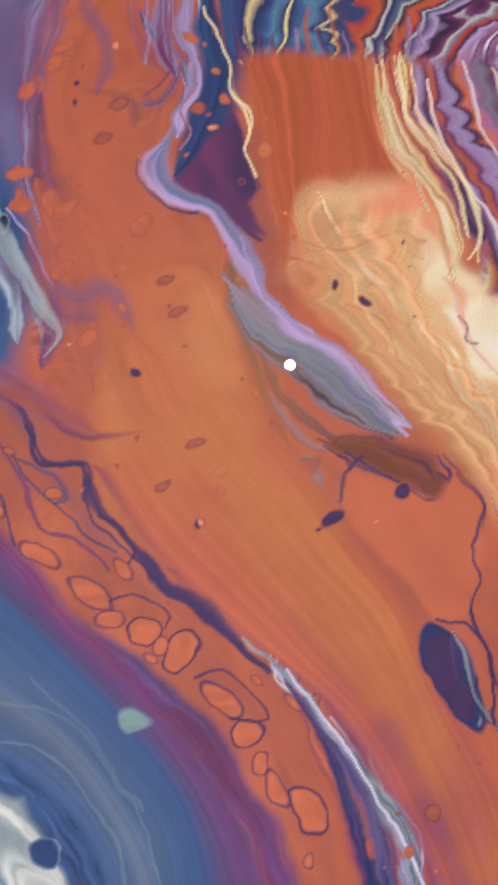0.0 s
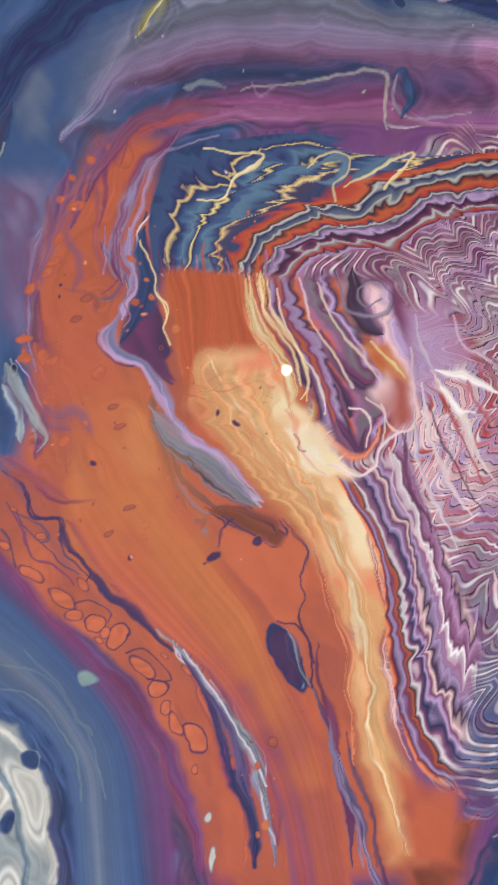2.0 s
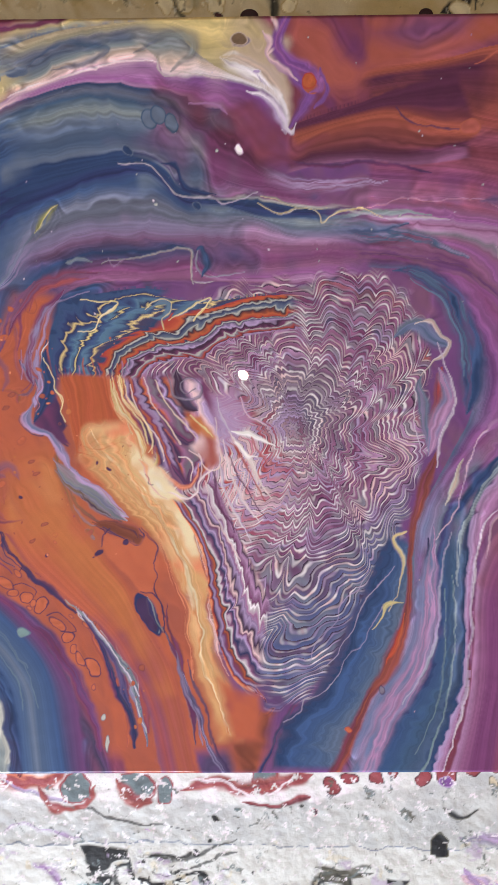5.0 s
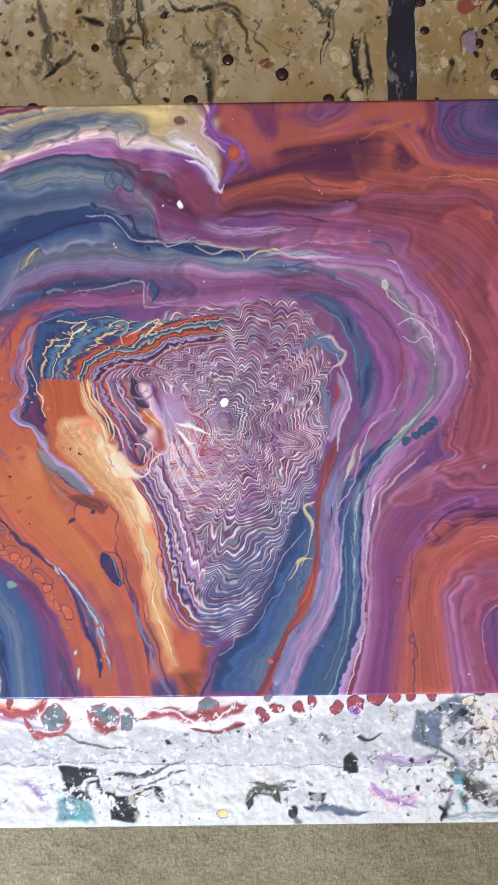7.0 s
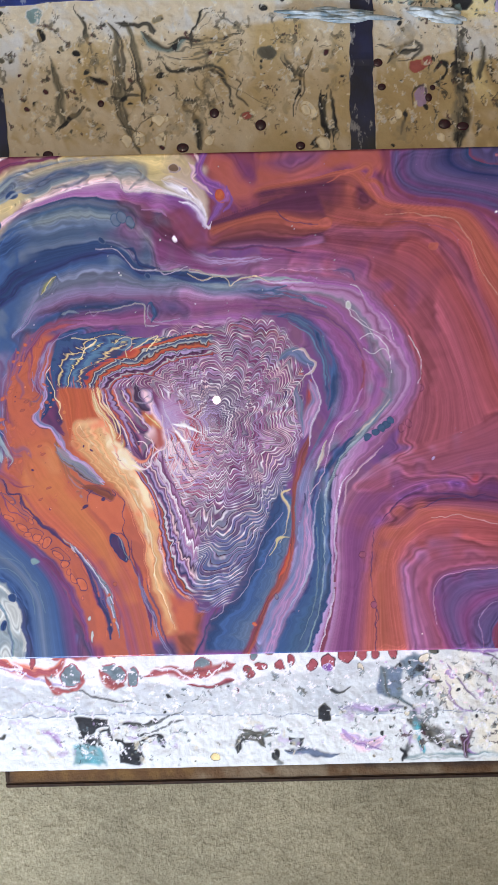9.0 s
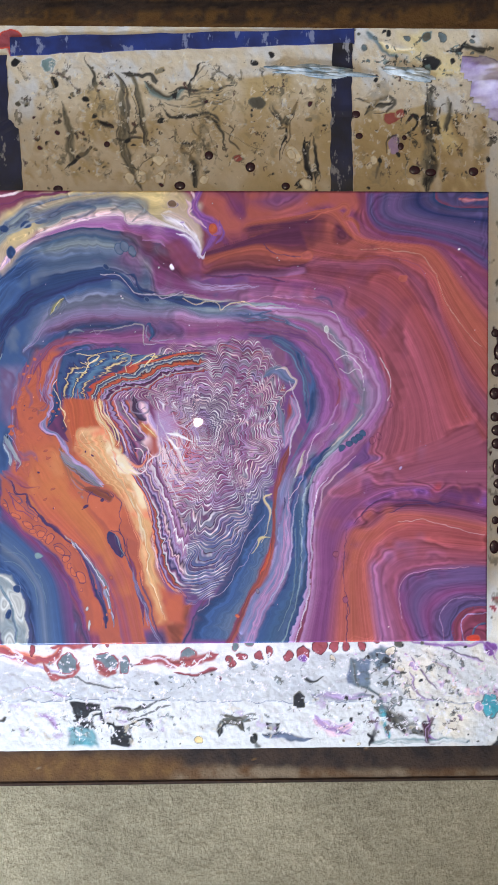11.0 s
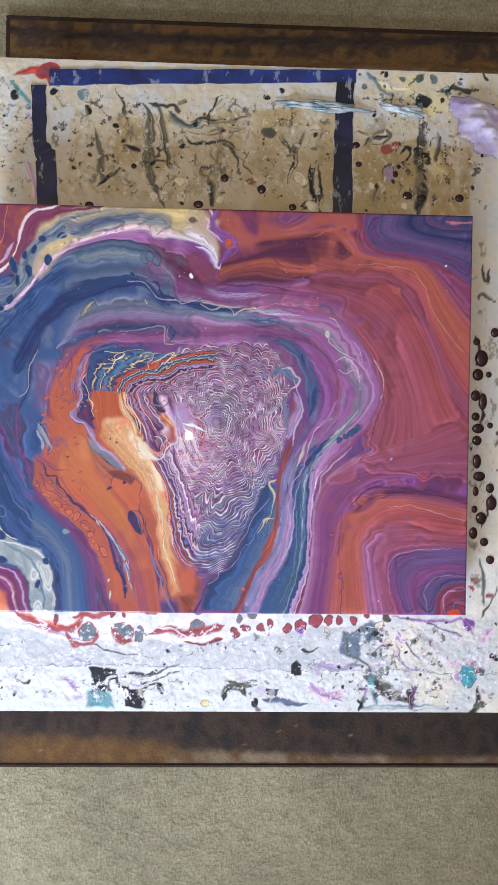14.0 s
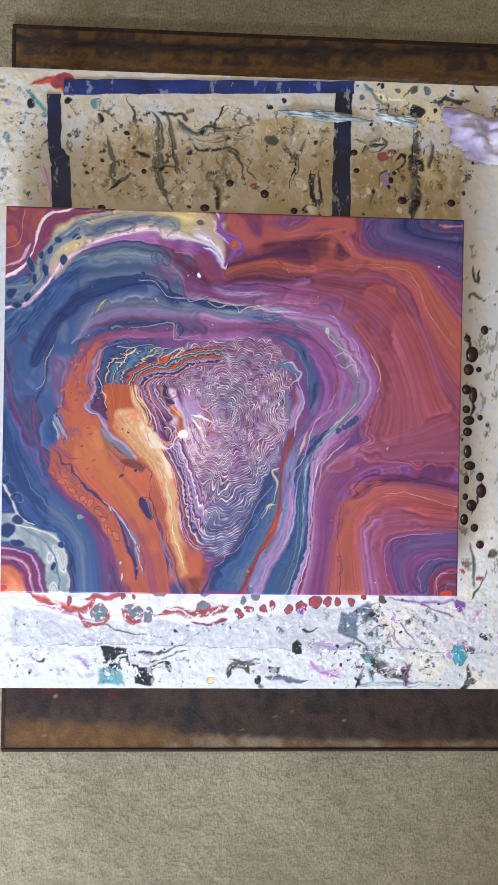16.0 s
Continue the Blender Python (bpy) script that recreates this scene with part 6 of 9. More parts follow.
# left outer edge
canvas.ribbon([(-301.5, 63.7), (-289.8, 5.6), (-271.1, -37.8), (-248.6, -88.6), (-215.3, -124.7)], [15.8, 15.9, 15.9, 15.9, 11.6], "DUSK BLUE PLUM2", .8, .4)
canvas.ribbon([(-260.9, 6.2), (-260.2, -37.6), (-234.0, -95.7), (-193.4, -131.8), (-163.4, -182.8), (-144.0, -256.2)], 7.2, "PLUM2 DUSK", .9, .4)
canvas.ribbon([(-303.7, -23.8), (-281.2, -81.8), (-251.5, -132.6), (-207.1, -183.3), (-187.7, -256.5)], 21.6, "BLUE NAVY NAVY BLUE", .8, .3)
canvas.ribbon([(-274.0, -81.7), (-258.9, -118.0), (-222.1, -154.2), (-199.6, -197.9), (-191.6, -245.5)], 1.4, "SLATE", .9, .2)
canvas.ribbon([(-259.3, -96.1), (-222.0, -161.5), (-192.1, -212.5), (-180.6, -245.4)], 1.1, "BLUE", .9, .2)
# lower left lace
canvas.field([(-316.2, -144.4), (-280.1, -147.6), (-258.2, -165.6), (-229.1, -172.6), (-215.5, -201.7), (-209.6, -256.7), (-238.6, -256.9), (-242.9, -213.0), (-257.7, -194.8), (-286.8, -182.7), (-315.6, -180.9)], "PALE GREYG PALE", 2)
canvas.ribbon([(-272.6, -165.7), (-239.7, -187.3), (-228.4, -212.9), (-224.3, -245.8)], 2.9, "TEALC SLATE", .8, .4)
canvas.ribbon([(-302.4, -104.1), (-289.1, -125.8), (-280.1, -147.6), (-258.2, -161.9)], 2.2, "PALE WHITEP", .8, .2)
canvas.ribbon([(-294.3, -162.4), (-265.4, -165.7), (-232.7, -176.3), (-217.7, -201.7), (-212.0, -242.0)], 1.8, "PALE", .8, .2)
canvas.cell(-292.8, -168.2, 10.1, 8.7, -0, "NAVY SLATE")
canvas.cell(-278.5, -156.3, 8.7, 5.8, 30, "NAVY SLATE")
canvas.cell(-279.5, -185.6, 10.1, 4.3, 10, "NAVY SLATE")
canvas.cell(-280.5, -127.1, 7.9, 6.5, -0, "NAVY SLATE")
canvas.cell(-295.2, -103.9, 4.3, 7.2, 30, "NAVY SLATE")
canvas.cell(-223.0, -187.1, 4.4, 4.4, 0, "NAVY SLATE")
canvas.cell(-232.8, -214.4, 3.6, 5.8, 0, "NAVY SLATE")
canvas.cell(-301.4, -76.3, 4.3, 10.1, 0, "NAVY SLATE")
canvas.field([(-315.6, -186.0), (-279.5, -189.9), (-254.0, -202.1), (-244.3, -220.3), (-240.7, -264.3), (-314.3, -264.8)], "PLUM WINE", 2)
canvas.ribbon([(-304.7, -190.2), (-275.8, -195.0), (-256.0, -209.5), (-248.4, -235.0), (-245.1, -257.0)], 2.2, "LILAC", .8, .2)
canvas.ribbon([(-304.5, -202.6), (-279.2, -206.0), (-263.1, -220.5), (-256.7, -257.1)], 2.9, "GREYV PINK2", .8, .3)
canvas.field([(-315.1, -213.7), (-286.3, -214.9), (-270.2, -227.9), (-267.4, -264.5), (-314.3, -264.8)], "SALMON ORANGE", 3)
canvas.cell(-296.6, -242.7, 6.5, 5.0, -0, "RED PINK2")
# upper left: the smoky blue bow under sand and lace
canvas.loft([[(-212.7, 228.2), (-170.2, 241.4), (-137.3, 245.6), (-81.0, 250.3), (-38.9, 255.6)], [(-213.2, 211.1), (-180.0, 225.4), (-142.2, 237.3), (-104.6, 241.4), (-86.0, 236.5), (-76.9, 221.6), (-44.2, 216.6)], [(-213.6, 195.8), (-170.9, 211.4), (-137.8, 222.5), (-105.0, 224.4), (-98.1, 215.9), (-67.7, 213.7), (-39.7, 205.9), (-23.4, 195.5), (-19.0, 179.2)], [(-213.8, 191.2), (-171.1, 203.6), (-142.8, 208.7), (-105.4, 204.5), (-82.1, 197.7), (-58.7, 189.5), (-44.9, 174.9), (-35.7, 162.2), (-12.3, 155.8)], [(-214.2, 177.3), (-171.5, 188.3), (-147.9, 192.6), (-110.4, 188.3), (-87.2, 177.8), (-73.3, 163.7), (-64.1, 154.2), (-40.7, 146.9), (-3.1, 143.1)], [(-215.0, 146.1), (-177.0, 159.6), (-148.6, 164.7), (-120.3, 166.7), (-99.3, 159.4), (-87.8, 145.3), (-64.4, 137.9), (-40.8, 137.6), (-12.7, 131.1), (29.7, 131.5)], [(-215.6, 126.0), (-172.8, 139.4), (-144.2, 150.7), (-115.9, 155.0), (-99.6, 145.4), (-85.7, 133.6), (-59.8, 130.9), (-31.6, 123.5), (6.1, 122.5), (34.4, 123.9)], [(-216.4, 97.9), (-178.1, 116.1), (-154.2, 125.2), (-121.1, 129.4), (-97.6, 124.4), (-69.4, 119.3), (-41.1, 121.3), (-12.9, 111.5), (34.3, 115.5)], [(-212.2, 79.1), (-178.5, 99.7), (-149.9, 108.7), (-121.5, 110.7), (-88.5, 110.2), (-50.8, 107.3), (-13.1, 104.5), (38.9, 106.1)], [(-193.5, 69.4), (-164.5, 90.2), (-140.7, 96.9), (-107.7, 96.4), (-83.9, 100.8), (-65.3, 88.8), (-36.9, 88.4), (-3.8, 92.6), (43.5, 94.3)], [(-181.9, 57.5), (-164.9, 75.1), (-141.1, 81.4), (-108.0, 82.3), (-84.3, 82.0), (-60.7, 81.7), (-22.9, 79.7), (43.3, 80.2)]],
    "0 SAND .5 SANDG .9 SLATED 1.3 SLATE 1.5 GREYG 1.7 SANDP 2 PINKW 2.3 LILM 2.75 MAGM 2.95 LILM 3 NAVY 3.3 SLATED 3.6 TEALD 4 GREYG 4.25 SLATE 4.6 BLUEG 4.9 SLATE 5 NAVY 5.6 NAVY 6 NAVY2 6.3 BLUE 6.7 SLATED 7 SLATED 7.5 LAV 8 MAUVE2 8.3 DUSK2 8.6 NAVY 9 DUSK2 9.4 PLUM3 10 MAUVE3", "0 SANDY .6 SANDY 1.2 SANDG 1.7 SANDP 2 WHITEP 2.15 VIOLM2 2.6 PLUM3 3 MAROON 3.4 AUBER3 4 PLUM3 4.6 PLUM3 5 MAUVE3 5.15 PALE 5.25 NAVY 5.7 NAVY2 6 BLUE 6.25 PALE2 6.6 SLATE 7 LAV 7.5 LILM 8 MAUVE3 8.5 PLUM3 9 MAUVE3 9.3 MAGM 9.6 LILM 10 PLUM3", 0.62, (4, 4), 1.1, 2.4, 24, (48, 40))
canvas.ribbon([(-189.6, 215.4), (-170.5, 229.0), (-154.0, 233.4), (-133.0, 230.3), (-147.2, 222.7), (-170.8, 218.4)], [2, 4, 5, 3, 3, 2], "NAVY TEALD SLATED", .8, .5, 0.7)
canvas.ribbon([(-116.6, 226.8), (-100.1, 235.8), (-81.3, 237.8), (-79.2, 226.3), (-93.4, 217.3)], [3, 6, 8, 6, 3], "SLATED OLIVG2 GREYG", .9, .4, 0.7)
canvas.cell(*[(-49.5, 236.5)][0], 5.5, 4.0, 30, "BROWNG SANDP")
canvas.ribbon([(-34.4, 241.8), (-28.9, 234.8), (-30.9, 225.6), (-23.1, 218.6), (-11.5, 210.1)], [2, 3, 3, 3, 2], "PINKW LILM", .9, .3)
canvas.ribbon([(-17.9, 248.4), (-24.2, 234.7), (-16.0, 220.8), (-2.0, 216.0), (3.5, 206.6), (-4.6, 202.1)], [4, 5, 6, 5, 4, 2], "VIOLM2 MAGM VIOLM2", .85, .4)
canvas.cell(*[(-4.5, 210.0)][0], 4.5, 5.5, 15, "ORNG RED2")
canvas.ribbon([(-44.4, 202.7), (-30.4, 197.9), (-23.6, 183.9), (-17.6, 177.8), (-14.2, 183.7)], [2, 4, 4, 2, 1], "WHITEP LILAC", .8, .3)
canvas.field([(-58.7, 190.4), (-39.9, 195.7), (-25.1, 177.9), (-12.1, 171.2), (6.8, 174.2), (-21.7, 156.0), (-38.1, 158.5), (-47.3, 174.9)], "AUBER3 MAROON PLUM3", 4, 0.8)
for sx, sy in [(-108.1, 186.5), (-102.4, 188.2), (-94.1, 183.5)]:
    canvas.cell(sx, sy, 4.2, 6.0, -20, "SLATE TEALD")
canvas.cell(*[(-49.8, 166.1)][0], 2.8, 3.2, 0, "WHITEP LILM")
canvas.cell(*[(-123.1, 166.2)][0], 4.0, 2.6, 25, "NAVY SLATE")
canvas.cell(*[(-77.7, 132.0)][0], 3.0, 2.2, 20, "NAVY SLATE")
for line, names in (([(-129.9, 158.9), (-113.4, 158.2), (-104.1, 153.9), (-96.3, 144.4), (-87.9, 138.3), (-77.6, 136.7), (-69.1, 138.0), (-59.8, 132.7), (-38.4, 139.9)], "PALE LILAC"), ([(-38.5, 132.9), (-24.5, 125.7), (-12.7, 129.3), (-0.9, 127.7), (3.7, 120.6), (10.8, 126.1), (25.0, 128.3), (41.4, 123.8)], "PALE SANDY WHITEP"), ([(-36.1, 137.5), (-12.7, 130.2), (6.2, 129.9)], "GREYG SANDY"), ([(-140.8, 94.5), (-117.1, 98.0), (-95.7, 103.3), (-81.5, 103.1), (-81.8, 89.0), (-80.5, 82.0)], "PALE2 SANDP"), ([(-76.8, 104.0), (-78.5, 91.3), (-70.0, 86.5), (-46.4, 87.6)], "PALE2 LILAC"), ([(-82.1, 197.2), (-65.7, 196.1), (-56.4, 189.0)], "LILM MAGM"), ([(-102.6, 224.3), (-100.5, 216.0), (-81.7, 213.9), (-58.4, 209.8)], "PALE PINKW"), ([(-199.4, 200.3), (-166.2, 212.3), (-133.2, 221.1), (-102.7, 222.0)], "WHITEP PINKW")):
    canvas.ribbon(line, 1.0, names, .85, .2)
canvas.ribbon([(-78.2, 103.0), (-74.4, 104.4), (-72.3, 93.6), (-75.7, 86.6)], [2, 3.4, 3, 1.5], "NAVY BLUE", .8, .2)
canvas.ribbon([(-99.3, 159.4), (-89.9, 156.9), (-85.4, 145.2), (-77.5, 140.4), (-66.7, 139.4)], [1.5, 3, 3, 2.5, 1], "NAVY NAVY2", .8, .2)
canvas.ribbon([(-183.8, 113.9), (-176.9, 125.5), (-168.2, 133.3)], [1.5, 4.5, 1.5], "OLIVE YELW SLATE OLIVE", .95, .5)
canvas.ribbon([(-164.4, 94.9), (-154.9, 98.5), (-147.8, 97.0)], [1.5, 3.5, 1.5], "SLATE PALE2", .8, .3)
canvas.ribbon([(-136.0, 96.8), (-131.4, 92.1), (-124.2, 96.6)], 1.0, "LILAC MAUVE", .8, .3)
canvas.streaks(0.8)
# left orange body
canvas.field([(-167.1, 25.5), (-118.4, -18.3), (-91.8, -67.6), (-76.7, -129.1), (-61.7, -183.4), (-53.1, -232.4), (-141.9, -235.7), (-163.0, -164.7), (-191.6, -121.9), (-221.9, -84.1), (-228.4, -58.8), (-222.4, -25.2), (-222.6, 7.8), (-208.6, 48.7), (-194.5, 67.0), (-178.3, 71.3), (-175.8, 49.5)], "RUST ORANGE RUST", 7)
canvas.field([(-184.4, 75.2), (-174.2, 73.4), (-174.1, 65.5), (-175.9, 53.5), (-181.6, 33.2), (-183.2, 4.7), (-195.4, -12.0), (-174.4, -23.9), (-163.3, -52.8), (-150.2, -73.5), (-135.3, -83.7), (-115.9, -98.0), (-101.4, -151.7), (-85.2, -184.2), (-72.7, -228.6), (-131.1, -230.7), (-143.2, -186.2), (-163.4, -149.3), (-196.0, -113.4), (-217.6, -84.0), (-230.5, -65.2), (-222.3, -37.7), (-224.7, 3.7), (-212.7, 44.6), (-196.7, 74.9)], "RUST ORANGE RUST", 6)
canvas.field([(-181.3, -61.0), (-150.4, -76.5), (-107.0, -126.7), (-94.3, -187.8), (-81.4, -250.1), (-129.2, -250.8), (-144.8, -185.1), (-166.5, -136.9)], "RUST ORANGE", 2.5)
canvas.field([(-209.7, -37.3), (-182.7, -24.1), (-167.6, -48.7), (-154.4, -77.9), (-145.1, -111.8), (-164.0, -118.9), (-187.5, -113.1), (-209.0, -92.3), (-207.1, -75.2)], "ORANGE AMBER4 ORANGE", 8)
canvas.field([(-142.9, -111.7), (-123.5, -124.1), (-126.9, -154.7), (-142.2, -139.9), (-161.8, -123.1)], "ORANGE AMBER4", 5)
canvas.field([(-203.7, -43.9), (-184.7, -32.3), (-167.2, -49.6), (-159.8, -67.1), (-162.7, -84.8), (-184.8, -93.8), (-203.9, -79.0)], "AMBER4 AMBER AMBER4", 4)
canvas.ribbon([(-222.7, 16.0), (-222.6, -0.4), (-222.4, -16.9)], [3.3, 3.3, 2.1], "PLUM DUSK", .9, .4)
canvas.ribbon([(-210.8, 62.7), (-214.7, 42.5), (-218.7, 26.3), (-226.8, 9.8)], [3.3, 6.2, 2.5, 6.2], "PLUM2 MAUVE RUST", .9, .4)
canvas.ribbon([(-196.7, 74.9), (-194.4, 59.0), (-198.2, 38.9)], 2.0, "PLUM WINE", .9, .5)
canvas.ribbon([(-184.6, 83.1), (-194.6, 73.0), (-204.6, 56.8), (-208.5, 38.6)], [2.0, 3.3, 3.3, 1.6], "PLUM2 MAUVE", .9, .4)
canvas.cell(-186.4, 68.2, 4.1, 4.9, 0, "ORANGE RUST")
canvas.cell(-209.7, 58.7, 1.8, 1.4, -0, "ORANGE RUST")
canvas.cell(-213.1, 50.6, 1.6, 1.6, 0, "ORANGE RUST")
canvas.cell(-216.1, 20.2, 4.6, 1.9, -5, "ORANGE RUST")
canvas.cell(-226.6, -14.9, 1.5, 2.9, 0, "ORANGE RUST")
canvas.cell(-200.6, 66.9, 2.0, 2.0, 0, "ORANGE RUST")
canvas.cell(-226.7, -6.6, 1.5, 1.9, 0, "ORANGE RUST")
canvas.cell(-215.0, -29.1, 3.8, 1.7, 30, "ORANGE RUST")
canvas.cell(-219.3, -16.8, 2.9, 4.6, 20, "ORANGE RUST")
canvas.cell(-209.9, -51.6, 2.9, 1.1, -0, "ORANGE RUST")
canvas.cell(-222.7, 15.0, 1.9, 2.5, 0, "ORANGE RUST")
canvas.cell(-165.4, 87.0, 1.4, 1.2, -0, "ORANGE RUST")
canvas.cell(-192.6, 73.0, 2.0, 1.6, -0, "ORANGE RUST")
canvas.ribbon([(-236.0, -27.6), (-230.6, -37.9), (-228.5, -50.4)], [4.2, 4.2, 2.1], "TEALD SLATE PALE2", .8, .4)
canvas.ribbon([(-233.9, -17.2), (-228.6, -27.4), (-224.3, -39.8), (-222.1, -50.2), (-220.8, -55.5)], [0.8, 1.7, 2.7, 1.7, 0.6], "PALE2 GREYG SLATE", .8, .3)
canvas.ribbon([(-230.8, -17.1), (-224.5, -25.2), (-219.1, -35.5), (-215.5, -44.8), (-217.1, -49.0)], 0.6, "LILAC", .8, .1)
canvas.cell(-232.4, -21.3, 1.5, 2.5, 25, "BLACK2 PALE2")
canvas.ribbon([(-238.8, -93.2), (-221.6, -118.5), (-200.0, -137.4), (-180.3, -158.7), (-164.8, -184.7), (-153.4, -209.0), (-148.5, -233.7)], 7.2, "PLUM2 PLUM WINE", .95, .5)
canvas.ribbon([(-238.7, -106.1), (-217.2, -131.4), (-191.1, -154.6), (-171.2, -187.2), (-161.6, -231.9)], 4.3, "PLUM DUSK", .95, .5)
canvas.ribbon([(-216.1, -20.8), (-203.3, -41.3), (-186.1, -70.3), (-164.4, -99.5), (-142.6, -126.9), (-122.3, -163.3), (-110.6, -196.2), (-103.0, -229.7)], [10.0, 12.6, 15.8, 15.9, 12.8, 10.7, 10.3, 10.4], "RUST ORANGE AMBER2 ORANGE CORAL", .95, .18)
canvas.ribbon([(-181.5, -89.3), (-164.2, -110.2), (-144.4, -137.8), (-130.8, -168.0), (-121.3, -196.6)], 4.7, "RUST CORAL RUST", .95, .4)
canvas.ribbon([(-161.8, -121.0), (-144.3, -142.1), (-132.8, -170.3), (-123.5, -194.4)], 2.6, "WINE CORAL", .95, .3)
canvas.ribbon([(-222.6, 7.8), (-216.1, -20.8), (-218.0, -41.7), (-222.1, -58.7)], [2.9, 5.4, 4.2, 5.5], "WINE PLUM2 WINE", .95, .6)
canvas.ribbon([(-210.2, 12.2), (-199.9, 10.4), (-197.7, 4.4)], 2.1, "BROWNG WINE", .95, .5)
canvas.ribbon([(-222.5, -8.6), (-211.8, -37.4), (-209.4, -62.5)], [6.3, 8.4, 6.3], "CORAL RUST CORAL", .95, .2)
canvas.ribbon([(-149.0, -124.9), (-133.3, -152.7), (-123.9, -181.1), (-116.2, -221.1)], [4.3, 8.5, 9.5, 8.7], "CORAL WINE CORAL RUST", .95, .2)
canvas.ribbon([(-172.3, -23.8), (-169.9, -40.4), (-165.2, -61.3), (-158.6, -78.0)], [2.1, 5.4, 5.5, 2.1], "RUST BROWNG RUST", .95, .3)
canvas.ribbon([(-209.1, -83.7), (-192.0, -100.3), (-170.4, -119.1)], [2.1, 5.5, 4.3], "CORAL WINE", .95, .2)
canvas.streaks(0.45)
canvas.ribbon([(-142.1, 88.9), (-162.3, 87.5), (-180.5, 81.2), (-194.5, 67.0), (-204.5, 48.8)], [2.8, 5.3, 5.3, 5.3, 2.9], "PLUM MAUVE WINE", .95, .5)
canvas.ribbon([(-150.1, 84.8), (-168.3, 83.4), (-182.4, 75.2), (-188.3, 65.2)], [1.0, 2.4, 2.4, 1.6], "CORAL WINE", .95, .4)
# cells along the left edge
canvas.field([(-239.0, -59.1), (-228.3, -71.5), (-221.9, -82.0), (-209.0, -100.9), (-191.7, -117.6), (-170.0, -140.8), (-161.1, -155.8), (-149.8, -177.5), (-142.7, -204.1), (-137.7, -231.0), (-146.4, -231.3), (-153.8, -191.0), (-176.1, -154.1), (-195.7, -132.9), (-215.1, -120.5), (-230.2, -101.5), (-238.8, -93.2)], "ORANGE RUST AMBER2", 2)
canvas.ribbon([(-234.6, -76.0), (-226.1, -86.4), (-221.7, -99.1), (-213.2, -103.1), (-204.6, -111.5)], 1.3, "NAVY2 PLUM", .8, .3)
canvas.ribbon([(-235.6, -88.8), (-231.3, -92.9), (-229.1, -103.6)], 1.1, "NAVY2 DUSK", .8, .3)
canvas.ribbon([(-229.3, -80.1), (-219.7, -84.0), (-215.4, -90.3), (-218.6, -92.6)], 0.8, "DUSK", .8, .2)
canvas.cell(-150.9, -189.2, 1.5, 2.2, 0, "AMBER2 AUBER")
canvas.cell(-209.2, -117.0, 6.8, 2.6, 30, "AMBER2 AUBER")
canvas.cell(-176.3, -144.3, 6.4, 3.0, 50, "AMBER2 AUBER")
canvas.cell(-233.5, -94.1, 3.0, 1.7, 20, "AMBER2 AUBER")
canvas.ribbon([(-235.8, -62.2), (-226.2, -71.5), (-222.9, -80.9), (-213.4, -82.8), (-211.2, -90.2), (-207.9, -98.7), (-197.2, -106.9)], 0.8, "NAVY2 AUBER", .8, .2)
canvas.ribbon([(-197.2, -106.9), (-190.7, -114.3), (-178.8, -122.6), (-170.2, -129.9), (-161.5, -136.2), (-155.0, -142.5)], [1.3, 1.9, 2.1, 1.7, 0.9, 0.6], "NAVY2 BLACK2 NAVY2", .7, .3)
canvas.ribbon([(-157.0, -144.7), (-148.0, -164.2), (-138.9, -186.1), (-131.8, -208.2), (-129.0, -230.7)], [1.3, 3.4, 3.4, 3.5, 3.5], "RUST ORANGE PLUM", .8, .3)
canvas.ribbon([(-154.9, -144.7), (-146.0, -159.7), (-141.2, -177.3), (-134.3, -194.8), (-127.3, -212.5), (-124.6, -230.5)], [1.1, 2.8, 3.0, 3.9, 4.3, 4.8], "DUSK NAVY2 PLUM", .7, .3)
canvas.ribbon([(-160.5, -135.0), (-153.8, -144.6), (-146.1, -153.2), (-139.4, -166.1), (-131.4, -183.6), (-124.6, -196.7), (-119.7, -214.5), (-116.0, -230.2)], [1.1, 1.1, 2.6, 3.0, 3.2, 2.6, 2.6, 2.6], "SLATE LAV GREY LAV SLATE", .6, .4)
canvas.ribbon([(-162.7, -131.8), (-160.4, -136.6), (-154.9, -143.6), (-149.4, -151.1), (-143.9, -158.6), (-139.3, -170.5)], 0.9, "WHITEP LILAC", .8, .2)
canvas.ribbon([(-145.2, -149.8), (-138.4, -161.7), (-132.7, -174.7), (-126.0, -185.6), (-123.3, -203.4), (-117.3, -221.2)], 0.6, "PALE WHITEP", .8, .2)
canvas.ribbon([(-170.2, -127.7), (-163.7, -131.9), (-160.5, -135.0)], 0.9, "PALE2 OLIVE", .8, .2)
canvas.cell(-156.1, -137.1, 1.7, 3.0, 20, "RUST AUBER")
canvas.cell(-150.6, -145.6, 1.7, 2.6, 30, "RUST AUBER")
canvas.cell(-127.6, -187.9, 1.7, 1.5, -0, "ORANGE RUST")
canvas.cell(-135.7, -184.8, 1.9, 3.0, 0, "ORANGE RUST")
canvas.cell(-146.9, -209.8, 1.7, 2.6, 0, "PALE SLATE")
canvas.cell(-144.0, -228.9, 1.5, 5.2, 0, "PALE SLATE")
canvas.cell(-199.8, -149.9, 4.3, 3.9, -0, "TEALC SLATE")
